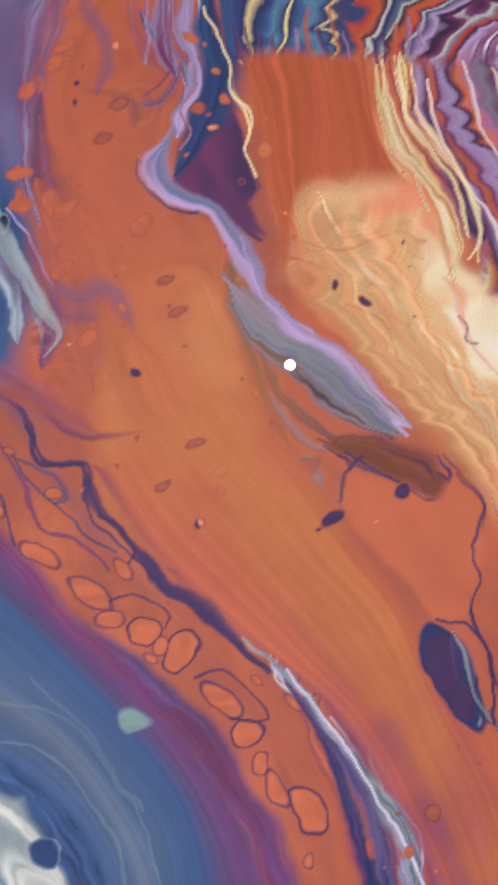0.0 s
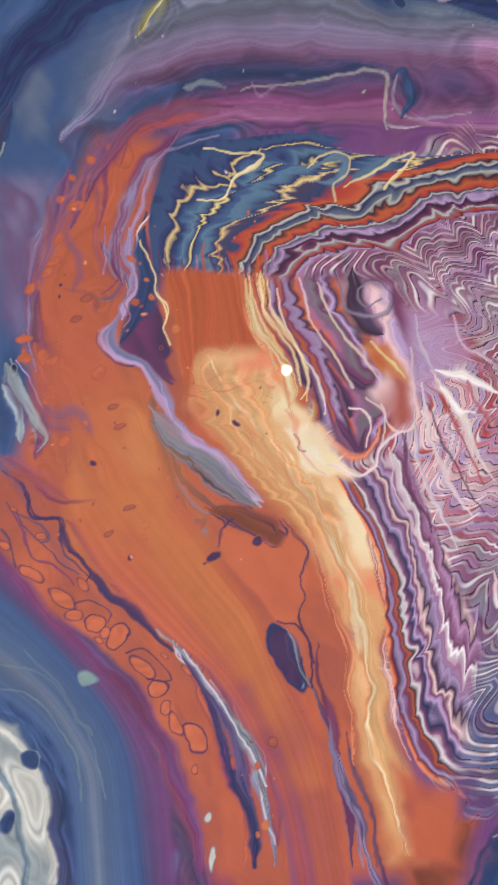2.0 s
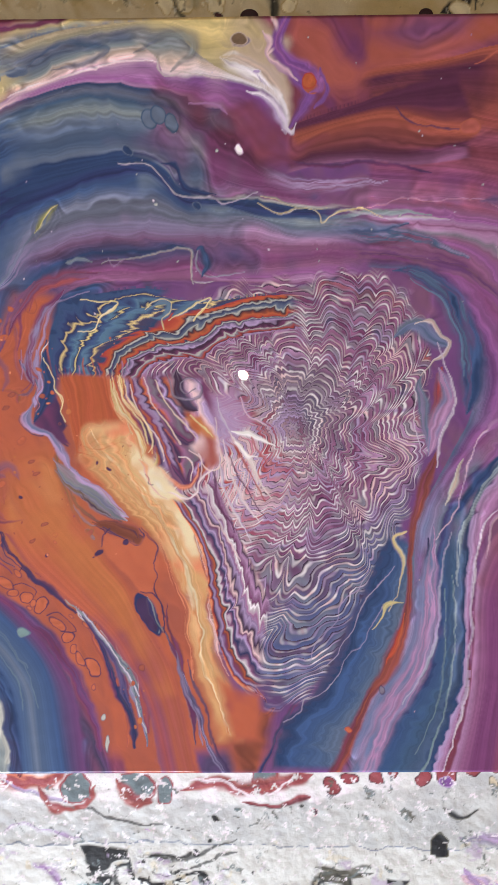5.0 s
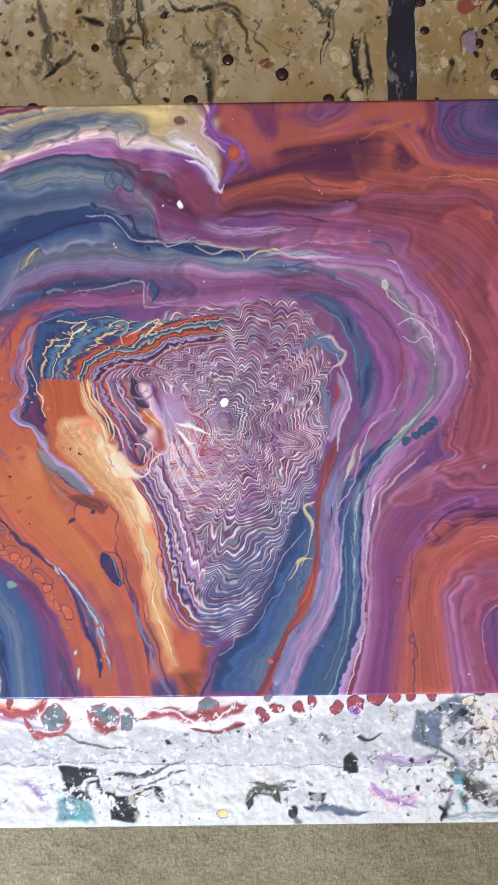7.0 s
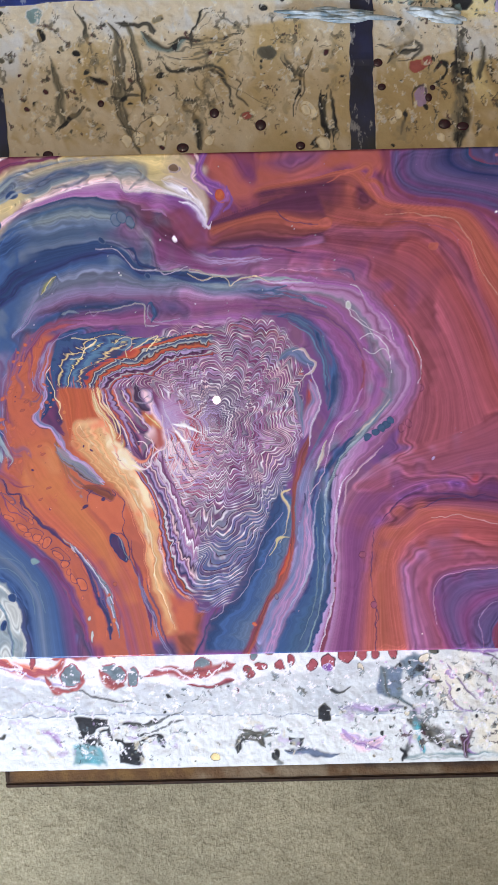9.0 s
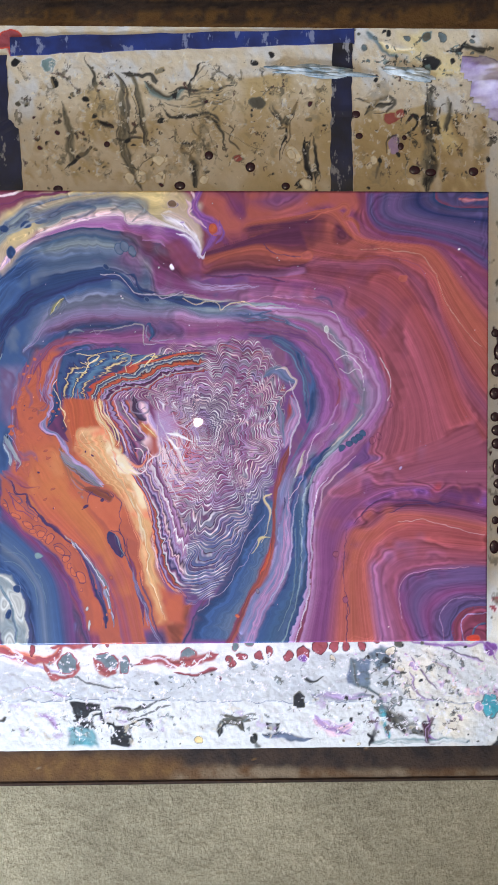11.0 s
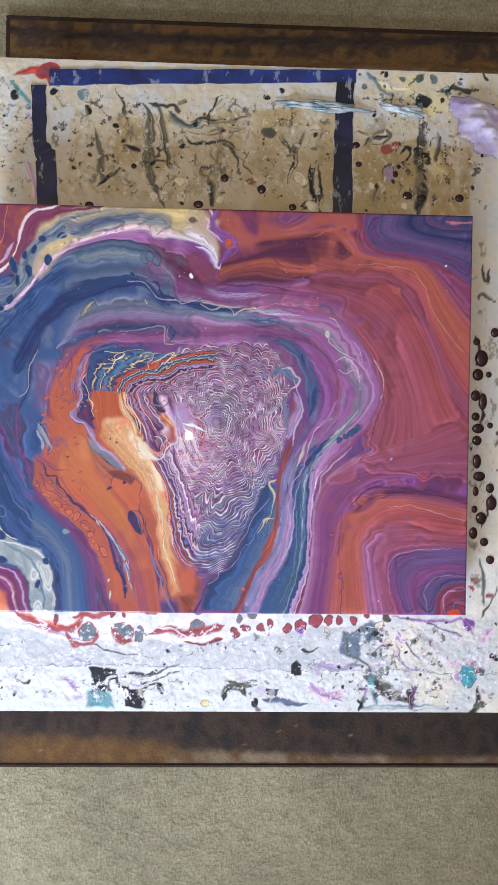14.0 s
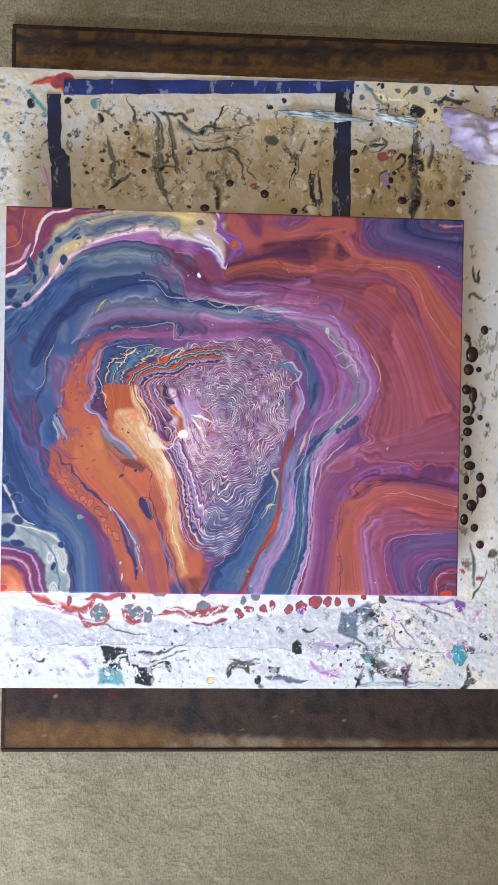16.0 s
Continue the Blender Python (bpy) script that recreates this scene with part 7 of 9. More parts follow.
# band right of the oval
canvas.ribbon([(-113.9, -160.9), (-106.6, -184.9), (-99.4, -207.0), (-94.3, -229.4)], 6.4, "RUST ORANGE RUST", .8, .4)
canvas.ribbon([(-103.6, -147.4), (-100.0, -160.4), (-94.2, -173.4), (-90.4, -188.8), (-86.5, -206.6), (-83.5, -229.0)], [1.7, 2.6, 1.9, 1.5, 2.6, 2.6], "AUBER PLUM SLATE", .7, .4)
canvas.ribbon([(-96.6, -164.7), (-91.2, -184.4), (-84.4, -206.5), (-78.1, -228.8)], [1.1, 1.9, 1.9, 1.9], "PERI LAV DUSK", .8, .3)
canvas.ribbon([(-85.5, -177.6), (-79.4, -195.1), (-74.3, -215.1), (-71.6, -228.5)], [0.6, 1.1, 1.1, 1.1], "DUSK AUBER", .8, .2)
# peach river
canvas.field([(-167.0, 21.4), (-148.4, 19.9), (-135.9, 12.0), (-118.3, -22.4), (-113.3, -47.2), (-100.3, -63.6), (-86.5, -95.0), (-74.6, -129.0), (-71.2, -161.6), (-60.7, -205.6), (-57.6, -228.0), (-70.5, -228.5), (-82.9, -188.6), (-88.5, -153.4), (-87.7, -118.6), (-107.7, -89.2), (-116.4, -83.1), (-131.5, -68.7), (-150.8, -50.3), (-163.7, -36.1), (-166.2, -15.4), (-170.8, 5.0)], "ORANGE RUST ORANGE", 2)
canvas.field([(-158.1, -9.0), (-145.6, -8.7), (-137.2, -14.6), (-124.7, -16.4), (-117.8, -39.0), (-108.9, -55.4), (-98.1, -65.7), (-88.9, -88.7), (-81.6, -112.0), (-85.6, -118.6), (-99.0, -99.6), (-110.1, -80.8), (-129.5, -64.4), (-142.5, -48.0), (-157.5, -31.7)], "PEACH SANDO PEACH", 6)
canvas.field([(-81.7, -109.8), (-74.4, -133.3), (-73.5, -157.3), (-66.0, -183.5), (-60.7, -205.6), (-69.3, -205.9), (-78.9, -181.8), (-85.2, -157.7), (-87.1, -135.9)], "SALMON AMBER PEACH", 2)
canvas.ribbon([(-83.5, -118.5), (-79.6, -135.7), (-79.6, -153.1), (-74.0, -170.5), (-71.1, -188.1)], 0.8, "PEACH SANDY", .8, .4)
canvas.ribbon([(-125.8, -47.5), (-117.0, -62.0), (-104.1, -72.2), (-93.1, -86.7)], 0.6, "CREAM", .9, .2)
canvas.cell(-85.2, -102.4, 1.7, 2.1, 0, "OLIVE2 SANDO")
canvas.cell(-95.0, -92.1, 2.9, 1.0, -40, "OLIVE2 SANDO")
canvas.cell(-99.3, -89.0, 1.7, 0.8, -0, "OLIVE2 SANDO")
canvas.ribbon([(-151.7, -15.0), (-138.7, -35.4), (-121.4, -55.8), (-104.0, -76.4), (-90.4, -103.7), (-81.9, -131.4), (-78.6, -161.9), (-68.7, -194.7), (-62.3, -219.2)], [6.2, 8.3, 9.6, 9.2, 8.8, 8.0, 7.7, 6.9, 9.9], "AMBER PEACH SANDO PEACH AMBER", .9, .8)
canvas.ribbon([(-105.6, -89.2), (-96.3, -114.6), (-87.1, -135.9), (-86.2, -157.7)], [1.9, 1.9, 1.9, 1.1], "RUST SALMON RUST", .9, .6)
canvas.ribbon([(-89.4, -76.0), (-80.0, -101.2), (-74.3, -126.8), (-72.8, -148.5)], 1.3, "SALMON PINKW", .9, .5)
canvas.ribbon([(-164.8, 15.4), (-156.3, 5.4), (-148.0, 1.5), (-141.6, -6.5)], 2.1, "ORANGE RUST", .9, .6)
canvas.ribbon([(-152.5, 17.7), (-144.1, 9.8), (-139.6, -2.4)], 1.6, "RUST ORANGE", .9, .6)
# streams between the peach and the comb
canvas.ribbon([(-91.6, -57.3), (-79.2, -75.9), (-71.3, -101.0), (-68.0, -129.5), (-61.5, -158.3), (-50.3, -184.0), (-34.4, -200.1)], [1.8, 2.8, 3.7, 4.0, 4.7, 4.4, 3.1], "PEACH RED2 AUBER LILAC NAVY2 MAUVE", .7, .4)
canvas.ribbon([(-70.9, -161.6), (-62.8, -187.4), (-53.2, -203.6), (-37.4, -209.9), (-28.0, -203.3)], 3.8, "RUST AUBER ORANGE PLUM", .8, .5)
canvas.field([(-62.7, -200.4), (-40.6, -206.7), (-28.0, -206.5), (-34.0, -226.3), (-40.1, -249.5), (-59.1, -249.8)], "RUST BROWN ORANGE", 5)
canvas.ribbon([(-57.9, -206.9), (-54.6, -221.6), (-46.8, -218.3), (-39.0, -206.7)], 0.9, "AUBER", .7, .1)
canvas.ribbon([(-40.1, -249.5), (-27.8, -222.9), (-15.5, -203.1), (-3.1, -189.9)], 3.2, "PLUM DUSK NAVY2", .9, .5)
canvas.ribbon([(-91.2, -178.0), (-83.2, -204.0), (-75.2, -226.9), (-65.5, -249.9)], [1.3, 2.8, 2.9, 2.9], "PERI DUSK LAV", .8, .5)
canvas.ribbon([(-88.1, -171.5), (-78.5, -200.6), (-70.4, -226.8), (-62.3, -249.9)], 1.6, "AUBER DUSK", .8, .4)
canvas.streaks(0.3)
# hot white core
canvas.field([(-124.4, -26.7), (-107.6, -32.5), (-94.5, -50.9), (-83.4, -67.3), (-86.8, -88.6), (-99.8, -76.3), (-114.9, -61.9)], "PEACH CREAM SALMON", 6)
canvas.field([(-119.0, -32.8), (-108.6, -34.6), (-98.6, -51.0), (-89.8, -65.4), (-97.9, -69.9), (-110.8, -61.8)], "CREAM PINKW WHITE", 4)
canvas.field([(-113.5, -43.0), (-108.4, -38.7), (-100.6, -53.1), (-102.6, -57.4), (-111.1, -53.4)], "WHITE CREAM", 2)
canvas.ribbon([(-114.3, -42.6), (-112.4, -45.5), (-113.3, -48.2), (-109.5, -50.2)], 0.4, "AUBER RED", .7, 0)
canvas.ribbon([(-102.8, -51.1), (-92.2, -57.1), (-81.7, -58.9), (-78.9, -50.4), (-74.1, -41.9)], 0.8, "WHITEP PINKW", .8, .2)
canvas.ribbon([(-105.0, -47.0), (-90.2, -54.9), (-87.8, -61.1), (-96.1, -62.4)], 0.8, "RED2 RUST", .8, .2)
# hook ribbon
canvas.field([(-175.2, 17.2), (-170.5, -7.3), (-166.0, -23.7), (-176.6, -15.7), (-187.1, -9.7), (-183.1, 0.6), (-177.1, 9.0)], "AUBER PLUM DUSK", 1.5)
canvas.ribbon([(-196.0, 32.9), (-190.8, 24.9), (-185.5, 16.9), (-186.3, 6.7)], [1.0, 2.9, 2.5, 1.7], "MAUVE LAV SLATE NAVY", .7, .4)
canvas.ribbon([(-178.8, 45.4), (-180.5, 29.2), (-178.3, 17.1), (-180.1, 4.8), (-184.1, -3.5), (-186.7, -9.7)], [1.0, 2.1, 3.1, 2.9, 2.1, 1.2], "NAVY2 NAVY NAVY", .7, .3)
canvas.ribbon([(-147.8, 76.0), (-164.0, 72.6), (-172.1, 69.5), (-176.0, 59.5), (-180.8, 45.3), (-183.7, 31.2), (-183.9, 19.0), (-185.3, 6.7)], [0.8, 1.2, 1.6, 1.4, 1.2, 1.4, 1.2, 1.4], "LILAC LAV LILAC", .7, .3)
canvas.ribbon([(-185.3, 6.7), (-190.3, -1.6), (-191.7, -9.9), (-186.0, -14.3), (-179.8, -13.7), (-172.3, -23.8), (-166.9, -34.1), (-163.5, -42.3), (-157.0, -52.6)], [1.0, 2.7, 2.9, 1.9, 1.7, 1.9, 1.9, 1.7, 1.0], "LAV PERI LILAC", .7, .3)
canvas.ribbon([(-187.5, 16.9), (-184.3, 8.8), (-185.6, 2.6)], 0.4, "PINK WINE", .7, .1)
canvas.ribbon([(-180.6, 31.2), (-175.3, 23.3), (-173.0, 13.1), (-169.8, 5.1), (-170.2, -4.2), (-166.3, -9.2)], 0.5, "SANDY CREAM", .7, .1)
canvas.ribbon([(-175.7, 47.5), (-179.3, 39.3), (-180.8, 31.2), (-175.2, 21.2)], 0.3, "WHITEP", .7, 0)
canvas.ribbon([(-196.5, -3.8), (-194.3, -14.1), (-184.9, -16.9), (-178.7, -14.7)], 0.4, "AUBER", .8, .1)
canvas.ribbon([(-174.5, -15.6), (-166.0, -23.7)], 0.4, "AUBER", .8, .1)
canvas.ribbon([(-197.8, 8.5), (-191.6, 10.6), (-187.6, 18.9)], 1.2, "PLUM SLATE", .9, .4)
# grey flow below the hook
canvas.ribbon([(-174.2, -32.2), (-167.7, -44.5), (-157.0, -54.7), (-144.2, -64.9), (-133.5, -70.9), (-127.1, -73.9)], [1.7, 3.3, 3.8, 3.8, 2.1, 0.6], "GREYV GREY GREYV BROWNG", .6, .5)
canvas.ribbon([(-163.5, -42.3), (-152.8, -53.5), (-142.2, -58.5), (-133.6, -68.8), (-127.1, -73.9)], 0.8, "LILAC PALE", .8, .2)
canvas.ribbon([(-165.4, -52.8), (-156.7, -67.3), (-143.9, -75.4), (-133.4, -75.1)], [1.3, 1.9, 2.5, 1.3], "BROWNG AUBER", .8, .4)
canvas.ribbon([(-162.0, -63.3), (-156.6, -73.7), (-150.1, -78.8), (-141.8, -76.4)], [1.0, 1.7, 1.7, 0.8], "GREYV BROWNG", .8, .4)
canvas.ribbon([(-150.2, -75.6), (-141.7, -78.6), (-129.0, -82.4), (-117.3, -86.3)], [1.1, 2.5, 2.9, 2.7], "AUBER BROWN BROWN", .6, .3)
canvas.cell(-119.4, -87.5, 4.6, 4.2, -0, "BROWN AUBER")
canvas.ribbon([(-143.8, -79.7), (-128.9, -86.7), (-118.2, -91.7), (-114.6, -85.2), (-118.1, -80.0)], 0.4, "NAVY2", .7, 0)
canvas.field([(-141.6, -81.7), (-128.8, -87.7), (-116.0, -92.7), (-113.3, -80.9), (-107.6, -93.5), (-108.8, -121.5), (-119.3, -121.8), (-128.1, -111.3), (-145.6, -90.4)], "ORANGE AMBER2 ORANGE", 1.5)
canvas.ribbon([(-116.5, -78.9), (-107.7, -91.4), (-109.7, -106.4), (-108.8, -121.5), (-101.7, -140.8)], 0.5, "AUBER NAVY2", .7, .1)
canvas.ribbon([(-145.6, -90.4), (-141.6, -81.7), (-148.0, -77.7)], 0.4, "AUBER", .7, .1)
canvas.cell(-153.8, -84.2, 3.8, 2.5, 40, "BROWNG GREYV")
canvas.cell(-151.0, -87.3, 2.1, 1.3, 40, "BROWNG GREYV")
# oval
canvas.cell(-114.6, -137.9, 5.5, 14.5, -28, "AUBER NAVY2")
canvas.cell(-109.4, -146.5, 2.6, 4.7, -35, "TEALC PALE2")
canvas.ribbon([(-121.3, -126.2), (-118.9, -137.0), (-113.2, -146.6)], 1.3, "NAVY2 BLACK2", .8, .2)
canvas.ribbon([(-118.3, -122.8), (-108.6, -126.9), (-102.8, -140.8), (-103.1, -151.7)], 0.4, "AUBER", .7, 0)
canvas.comb([(-149.0, 45.1), (-87.1, 68.5), (-13.7, 82.8), (45.6, 84.1), (64.8, 49.7), (70.9, -2.1), (60.8, -61.6), (52.6, -106.2), (42.1, -139.8), (14.5, -177.2), (-7.4, -199.6), (-49.7, -187.5), (-72.4, -148.6), (-90.1, -100.9), (-107.0, -60.7), (-113.5, -20.3), (-141.1, 8.6)], -13.5, -14.8, 28)
canvas.ribbon([(-66.8, -85.2), (-60.3, -119.9), (-50.7, -145.3), (-41.2, -158.1)], 0.6, "PALE LILAC", .8, .1)
# blue zone under the comb, the red thread and the lilac band
canvas.loft([[(45.6, -85.2), (35.2, -106.6), (26.5, -128.2), (9.0, -164.5), (-5.2, -193.8), (-26.7, -216.0), (-34.0, -249.7)], [(57.8, -85.2), (49.4, -117.4), (37.2, -142.7), (26.8, -171.9), (12.7, -201.3), (-5.2, -219.8), (-16.0, -249.7)], [(64.9, -94.2), (63.6, -128.3), (53.3, -157.4), (35.8, -194.0), (23.5, -216.2), (14.7, -249.8)]],
    "0 DUSK .4 NAVY 1 BLUE 1.5 BLUEG 2 SLATE", None, .5, (6, 2), 1.2, 4.5, 13)
for line in ([(34.2, -110.2), (30.0, -117.3), (26.5, -122.7), (20.2, -127.4), (14.2, -133.5), (12.4, -140.8), (8.9, -146.2), (2.5, -153.5), (-1.7, -164.4), (-5.2, -171.7)], [(51.0, -106.7), (45.8, -113.8), (37.1, -124.6), (31.8, -130.0), (26.6, -139.0), (23.1, -149.9), (17.8, -157.2), (9.0, -170.0), (1.2, -177.3)], [(42.5, -133.7), (35.5, -146.3), (30.3, -160.9), (23.2, -164.5), (16.1, -171.8), (12.6, -181.0), (1.9, -195.7), (-8.8, -199.4), (-12.4, -206.8), (-22.4, -213.1)]):
    canvas.ribbon(line, 0.6, "PALE LILAC SLATE", .9, .3, 0.8)
canvas.ribbon([(56.6, -131.9), (46.0, -131.9), (42.5, -140.9), (36.6, -150.0)], [0.8, 2.2, 1.6, 0.8], "SANDY YELW PALE", .8, .3)
canvas.ribbon([(79.7, -25.4), (74.7, -42.9), (69.7, -56.9), (64.7, -74.6), (61.5, -96.0), (61.8, -124.7), (56.8, -153.7), (48.2, -175.6), (35.9, -195.8), (27.0, -212.5), (20.7, -225.5), (12.9, -249.8)], [3, 5, 5, 4, 2.5, 3.5, 6, 7, 4, 4.5, 6, 6], "MAROON RUSTD BROWNR MAROON", .7, .3)
canvas.ribbon([(58.4, -139.2), (53.3, -161.0), (46.4, -173.8)], [1, 3, 1.5], "ORNG RED", .9, .4)
canvas.cell(*[(19.2, -219.2)][0], 3, 2, 30, "AMBER2 RED2")
canvas.ribbon([(77.0, -78.2), (74.0, -114.0), (74.4, -142.9), (67.7, -172.1), (53.7, -197.8), (43.2, -216.3), (30.9, -249.9)], [3, 6, 8, 10, 11, 11, 11], "LAV LILM LAV PERI", .7, .4)
canvas.ribbon([(89.3, -85.4), (82.6, -103.3), (80.2, -128.4), (79.8, -153.8), (70.3, -179.4), (55.5, -201.5)], 1.4, "PALE2 LILAC", .8, .3)
canvas.cell(*[(43.7, -192.2)][0], 2.0, 4.0, -10, "GREYV AUBER")
# the blue and lilac flows inside the right shoulder
canvas.ribbon([(48.8, 88.7), (69.8, 85.6), (90.8, 64.5), (100.3, 37.4), (102.6, 13.3), (97.7, -4.7)], [4, 8, 11, 11, 9, 5], "NAVY BLUE DUSK2 BLUEG", .8, .6)
canvas.ribbon([(60.8, 82.7), (81.8, 67.6), (93.7, 43.5), (97.8, 19.4)], 1.2, "BLUEL SLATE", .9, .3)
canvas.ribbon([(51.2, 45.7), (63.1, 52.4), (77.0, 43.8), (87.4, 36.9)], [3, 7, 7, 2], "SLATE PERI BLUEG", .8, .4)
canvas.ribbon([(63.1, 52.4), (75.1, 54.0), (82.1, 45.4), (87.3, 40.3), (84.7, 34.1), (75.5, 29.4), (68.7, 19.8)], [1, 2, 2.4, 2.6, 2, 1.4, 1], "PALE SANDP WHITEP", .7, .2)
canvas.ribbon([(68.7, 19.8), (66.4, 9.5), (70.1, -4.4), (72.7, -18.3), (74.5, -28.8)], [2, 4, 5, 4, 2], "PERI SLATE LAV", .8, .5)
canvas.ribbon([(63.6, 13.0), (63.9, -7.8), (68.3, -28.8)], 0.8, "LILAC WHITEP", .8, .2)
canvas.ribbon([(82.4, 26.6), (79.2, 9.4), (77.0, -7.9), (74.5, -25.3)], [3, 5, 4, 1], "RED2 MAROON RUSTD", .7, .3)
canvas.ribbon([(80.2, 9.4), (77.7, -7.9)], 1.5, "CORAL3", .8, .2)
canvas.ribbon([(80.3, 25.5), (85.7, 7.4), (79.5, -10.6), (73.4, -31.7)], [4, 8, 8, 3], "LAV LILM PERI", .8, .4)
canvas.ribbon([(79.8, 40.6), (87.5, 19.5), (90.5, 1.4), (81.3, -19.7), (78.2, -40.8)], 1.4, "WHITEP LILAC", .8, .2)
canvas.ribbon([(59.8, -83.0), (50.7, -89.0), (57.8, -104.3), (53.5, -119.4), (47.3, -137.6)], [1.2, 2.2, 1.8, 1.2, 1], "PALE SANDY LILAC", .8, .3)
canvas.ribbon([(97.6, -34.9), (90.2, -50.0), (84.1, -65.0)], [2, 3, 1.5], "SANDP PALE LAV", .8, .4)
canvas.ribbon([(126.7, -4.9), (108.5, -19.9), (99.3, -41.0), (90.1, -71.2), (77.9, -89.3)], 1.0, "LILAC PINKW", .9, .3)
canvas.ribbon([(134.0, 16.1), (120.6, -7.9), (111.5, -16.9)], [2, 3, 2], "MAGM LILM", .9, .4)
# blue folds above the orange
canvas.ribbon([(-165.2, 79.5), (-180.1, 61.4), (-188.3, 39.1), (-190.8, 24.9), (-188.5, 14.8)], [2.8, 4.1, 4.5, 4.5, 2.5], "MAUVE LAV MAUVE PLUM", .9, .6)
canvas.loft([[(-173.8, 17.4), (-177.4, 42.5), (-171.9, 62.0), (-165.5, 72.6), (-141.2, 76.3), (-116.1, 78.8), (-93.7, 76.9)], [(-165.9, 17.5), (-164.7, 39.9), (-156.3, 51.2), (-143.7, 55.5), (-135.4, 66.7), (-116.0, 72.5), (-95.0, 72.0)], [(-156.0, 17.7), (-153.4, 37.3), (-140.8, 45.9), (-129.7, 58.5), (-110.3, 65.7), (-99.0, 59.0), (-88.0, 67.4), (-68.6, 71.0)], [(-143.3, 17.9), (-136.4, 34.8), (-123.9, 46.1), (-107.2, 51.9), (-96.0, 50.7), (-85.0, 60.6), (-68.4, 63.6), (-43.5, 70.8), (-13.2, 74.0)], [(-134.8, 18.1), (-125.2, 36.4), (-109.9, 43.6), (-93.1, 43.9), (-79.2, 49.6), (-65.4, 56.7), (-43.3, 61.2), (-10.1, 64.5)], [(-124.9, 18.2), (-118.1, 30.9), (-101.3, 36.8), (-81.7, 38.5), (-70.7, 44.2), (-62.4, 49.9), (-43.0, 52.9), (-9.8, 57.6)], [(-115.0, 16.2), (-106.8, 26.9), (-87.2, 31.5), (-73.2, 31.7), (-62.2, 41.6), (-40.1, 47.5), (-4.0, 50.8)]],
    "0 NAVY .3 BLUE .7 NAVY2 .78 SANDY .86 NAVY2 1.05 BLUE 1.3 BLUEL 1.5 NAVY2 1.58 YELW 1.68 NAVY2 1.9 BLUE 2.15 BLUEL 2.35 NAVY2 2.42 SANDY 2.5 DUSK 2.75 NAVY 2.9 RED2 3.1 ORNG 3.25 AUBER2 3.33 PALE 3.42 NAVY2 3.7 SLATE 3.78 PALE 3.9 AUBER2 4.1 ORNG 4.25 RED2 4.35 NAVY2 4.43 PALE 4.55 DUSK 4.8 LILAC 4.9 AUBER2 5.15 PLUM 5.25 PALE 5.35 GREYV 5.55 RED2 5.7 AUBER2 5.8 LILAC 6 MAUVE3", None, .5, (2.5, 5), 0.9, 5.0, 11, (5, 12))
canvas.ribbon([(-113.0, 64.3), (-104.7, 69.9), (-97.7, 68.1), (-101.8, 60.3), (-110.2, 60.2)], [1, 3, 3, 3, 1], "BLUE BLUEL SLATE", .7, .4)
canvas.ribbon([(-96.2, 60.4), (-85.1, 66.1), (-71.3, 70.4)], [1.5, 3.2, 1], "BLUEG BLUEL", .7, .3)
for line in ([(-153.7, 70.6), (-141.1, 68.6), (-131.3, 70.4), (-135.4, 64.0), (-143.8, 59.7), (-147.9, 52.7), (-156.3, 51.2)], [(-113.0, 65.7), (-106.2, 71.8), (-96.4, 70.0), (-97.6, 63.7), (-103.1, 58.9), (-101.6, 52.0)], [(-98.9, 57.6), (-85.1, 64.7), (-69.1, 71.0), (-73.9, 63.5), (-80.8, 58.4)]):
    canvas.ribbon(line, 0.8, "SANDY YELW CREAM PALE", .7, .2)
# peach flow and its streams up to the comb
canvas.field([(-167.0, 21.4), (-152.6, 20.8), (-138.2, 21.1), (-123.7, 18.4), (-115.0, 2.4), (-106.0, -17.9), (-109.7, -32.5), (-117.8, -39.0), (-125.8, -47.5), (-140.5, -43.8), (-155.4, -33.8), (-162.1, -15.3)], "ORANGE AMBER2 ORANGE", 3)
canvas.field([(-159.8, -7.0), (-145.7, -7.0), (-137.8, 5.9), (-127.2, -3.1), (-116.3, -20.3), (-115.7, -38.9), (-98.5, -55.2), (-87.5, -69.6), (-78.5, -86.2), (-70.9, -107.3), (-71.8, -135.4), (-71.8, -157.3), (-61.5, -187.8), (-51.2, -225.5), (-66.3, -226.1), (-77.5, -188.4), (-84.0, -159.9), (-85.2, -129.4), (-95.7, -103.8), (-108.0, -80.7), (-121.1, -65.3), (-138.3, -48.9), (-155.4, -33.8)], "AMBER SANDO SALMON PEACH", 5)
canvas.field([(-124.5, -22.6), (-109.7, -32.5), (-96.5, -53.0), (-82.1, -73.6), (-76.4, -96.8), (-83.3, -97.0), (-97.7, -76.2), (-112.9, -61.9), (-123.9, -43.3)], "CREAM PEACH CREAM", 2)
canvas.ribbon([(-151.8, -11.9), (-143.1, -25.1), (-132.3, -39.4), (-117.2, -55.7), (-104.1, -72.2), (-92.9, -93.1), (-84.7, -114.2), (-80.3, -135.7), (-78.0, -159.7), (-70.0, -188.1), (-59.9, -223.6)], [2.9, 5.4, 6.2, 6.7, 6.3, 5.9, 5.5, 6.4, 6.4, 6.4, 6.5], "SANDO PEACH SANDO CREAM AMBER PEACH", .9, .3)
canvas.ribbon([(-138.2, 20.1), (-135.3, 8.0), (-128.2, -2.1), (-121.1, -12.2), (-118.2, -24.5), (-114.8, -34.7)], [2.1, 3.3, 3.3, 2.9, 3.3, 1.7], "ORANGE SANDY CREAM AMBER ORANGE", .9, .2)
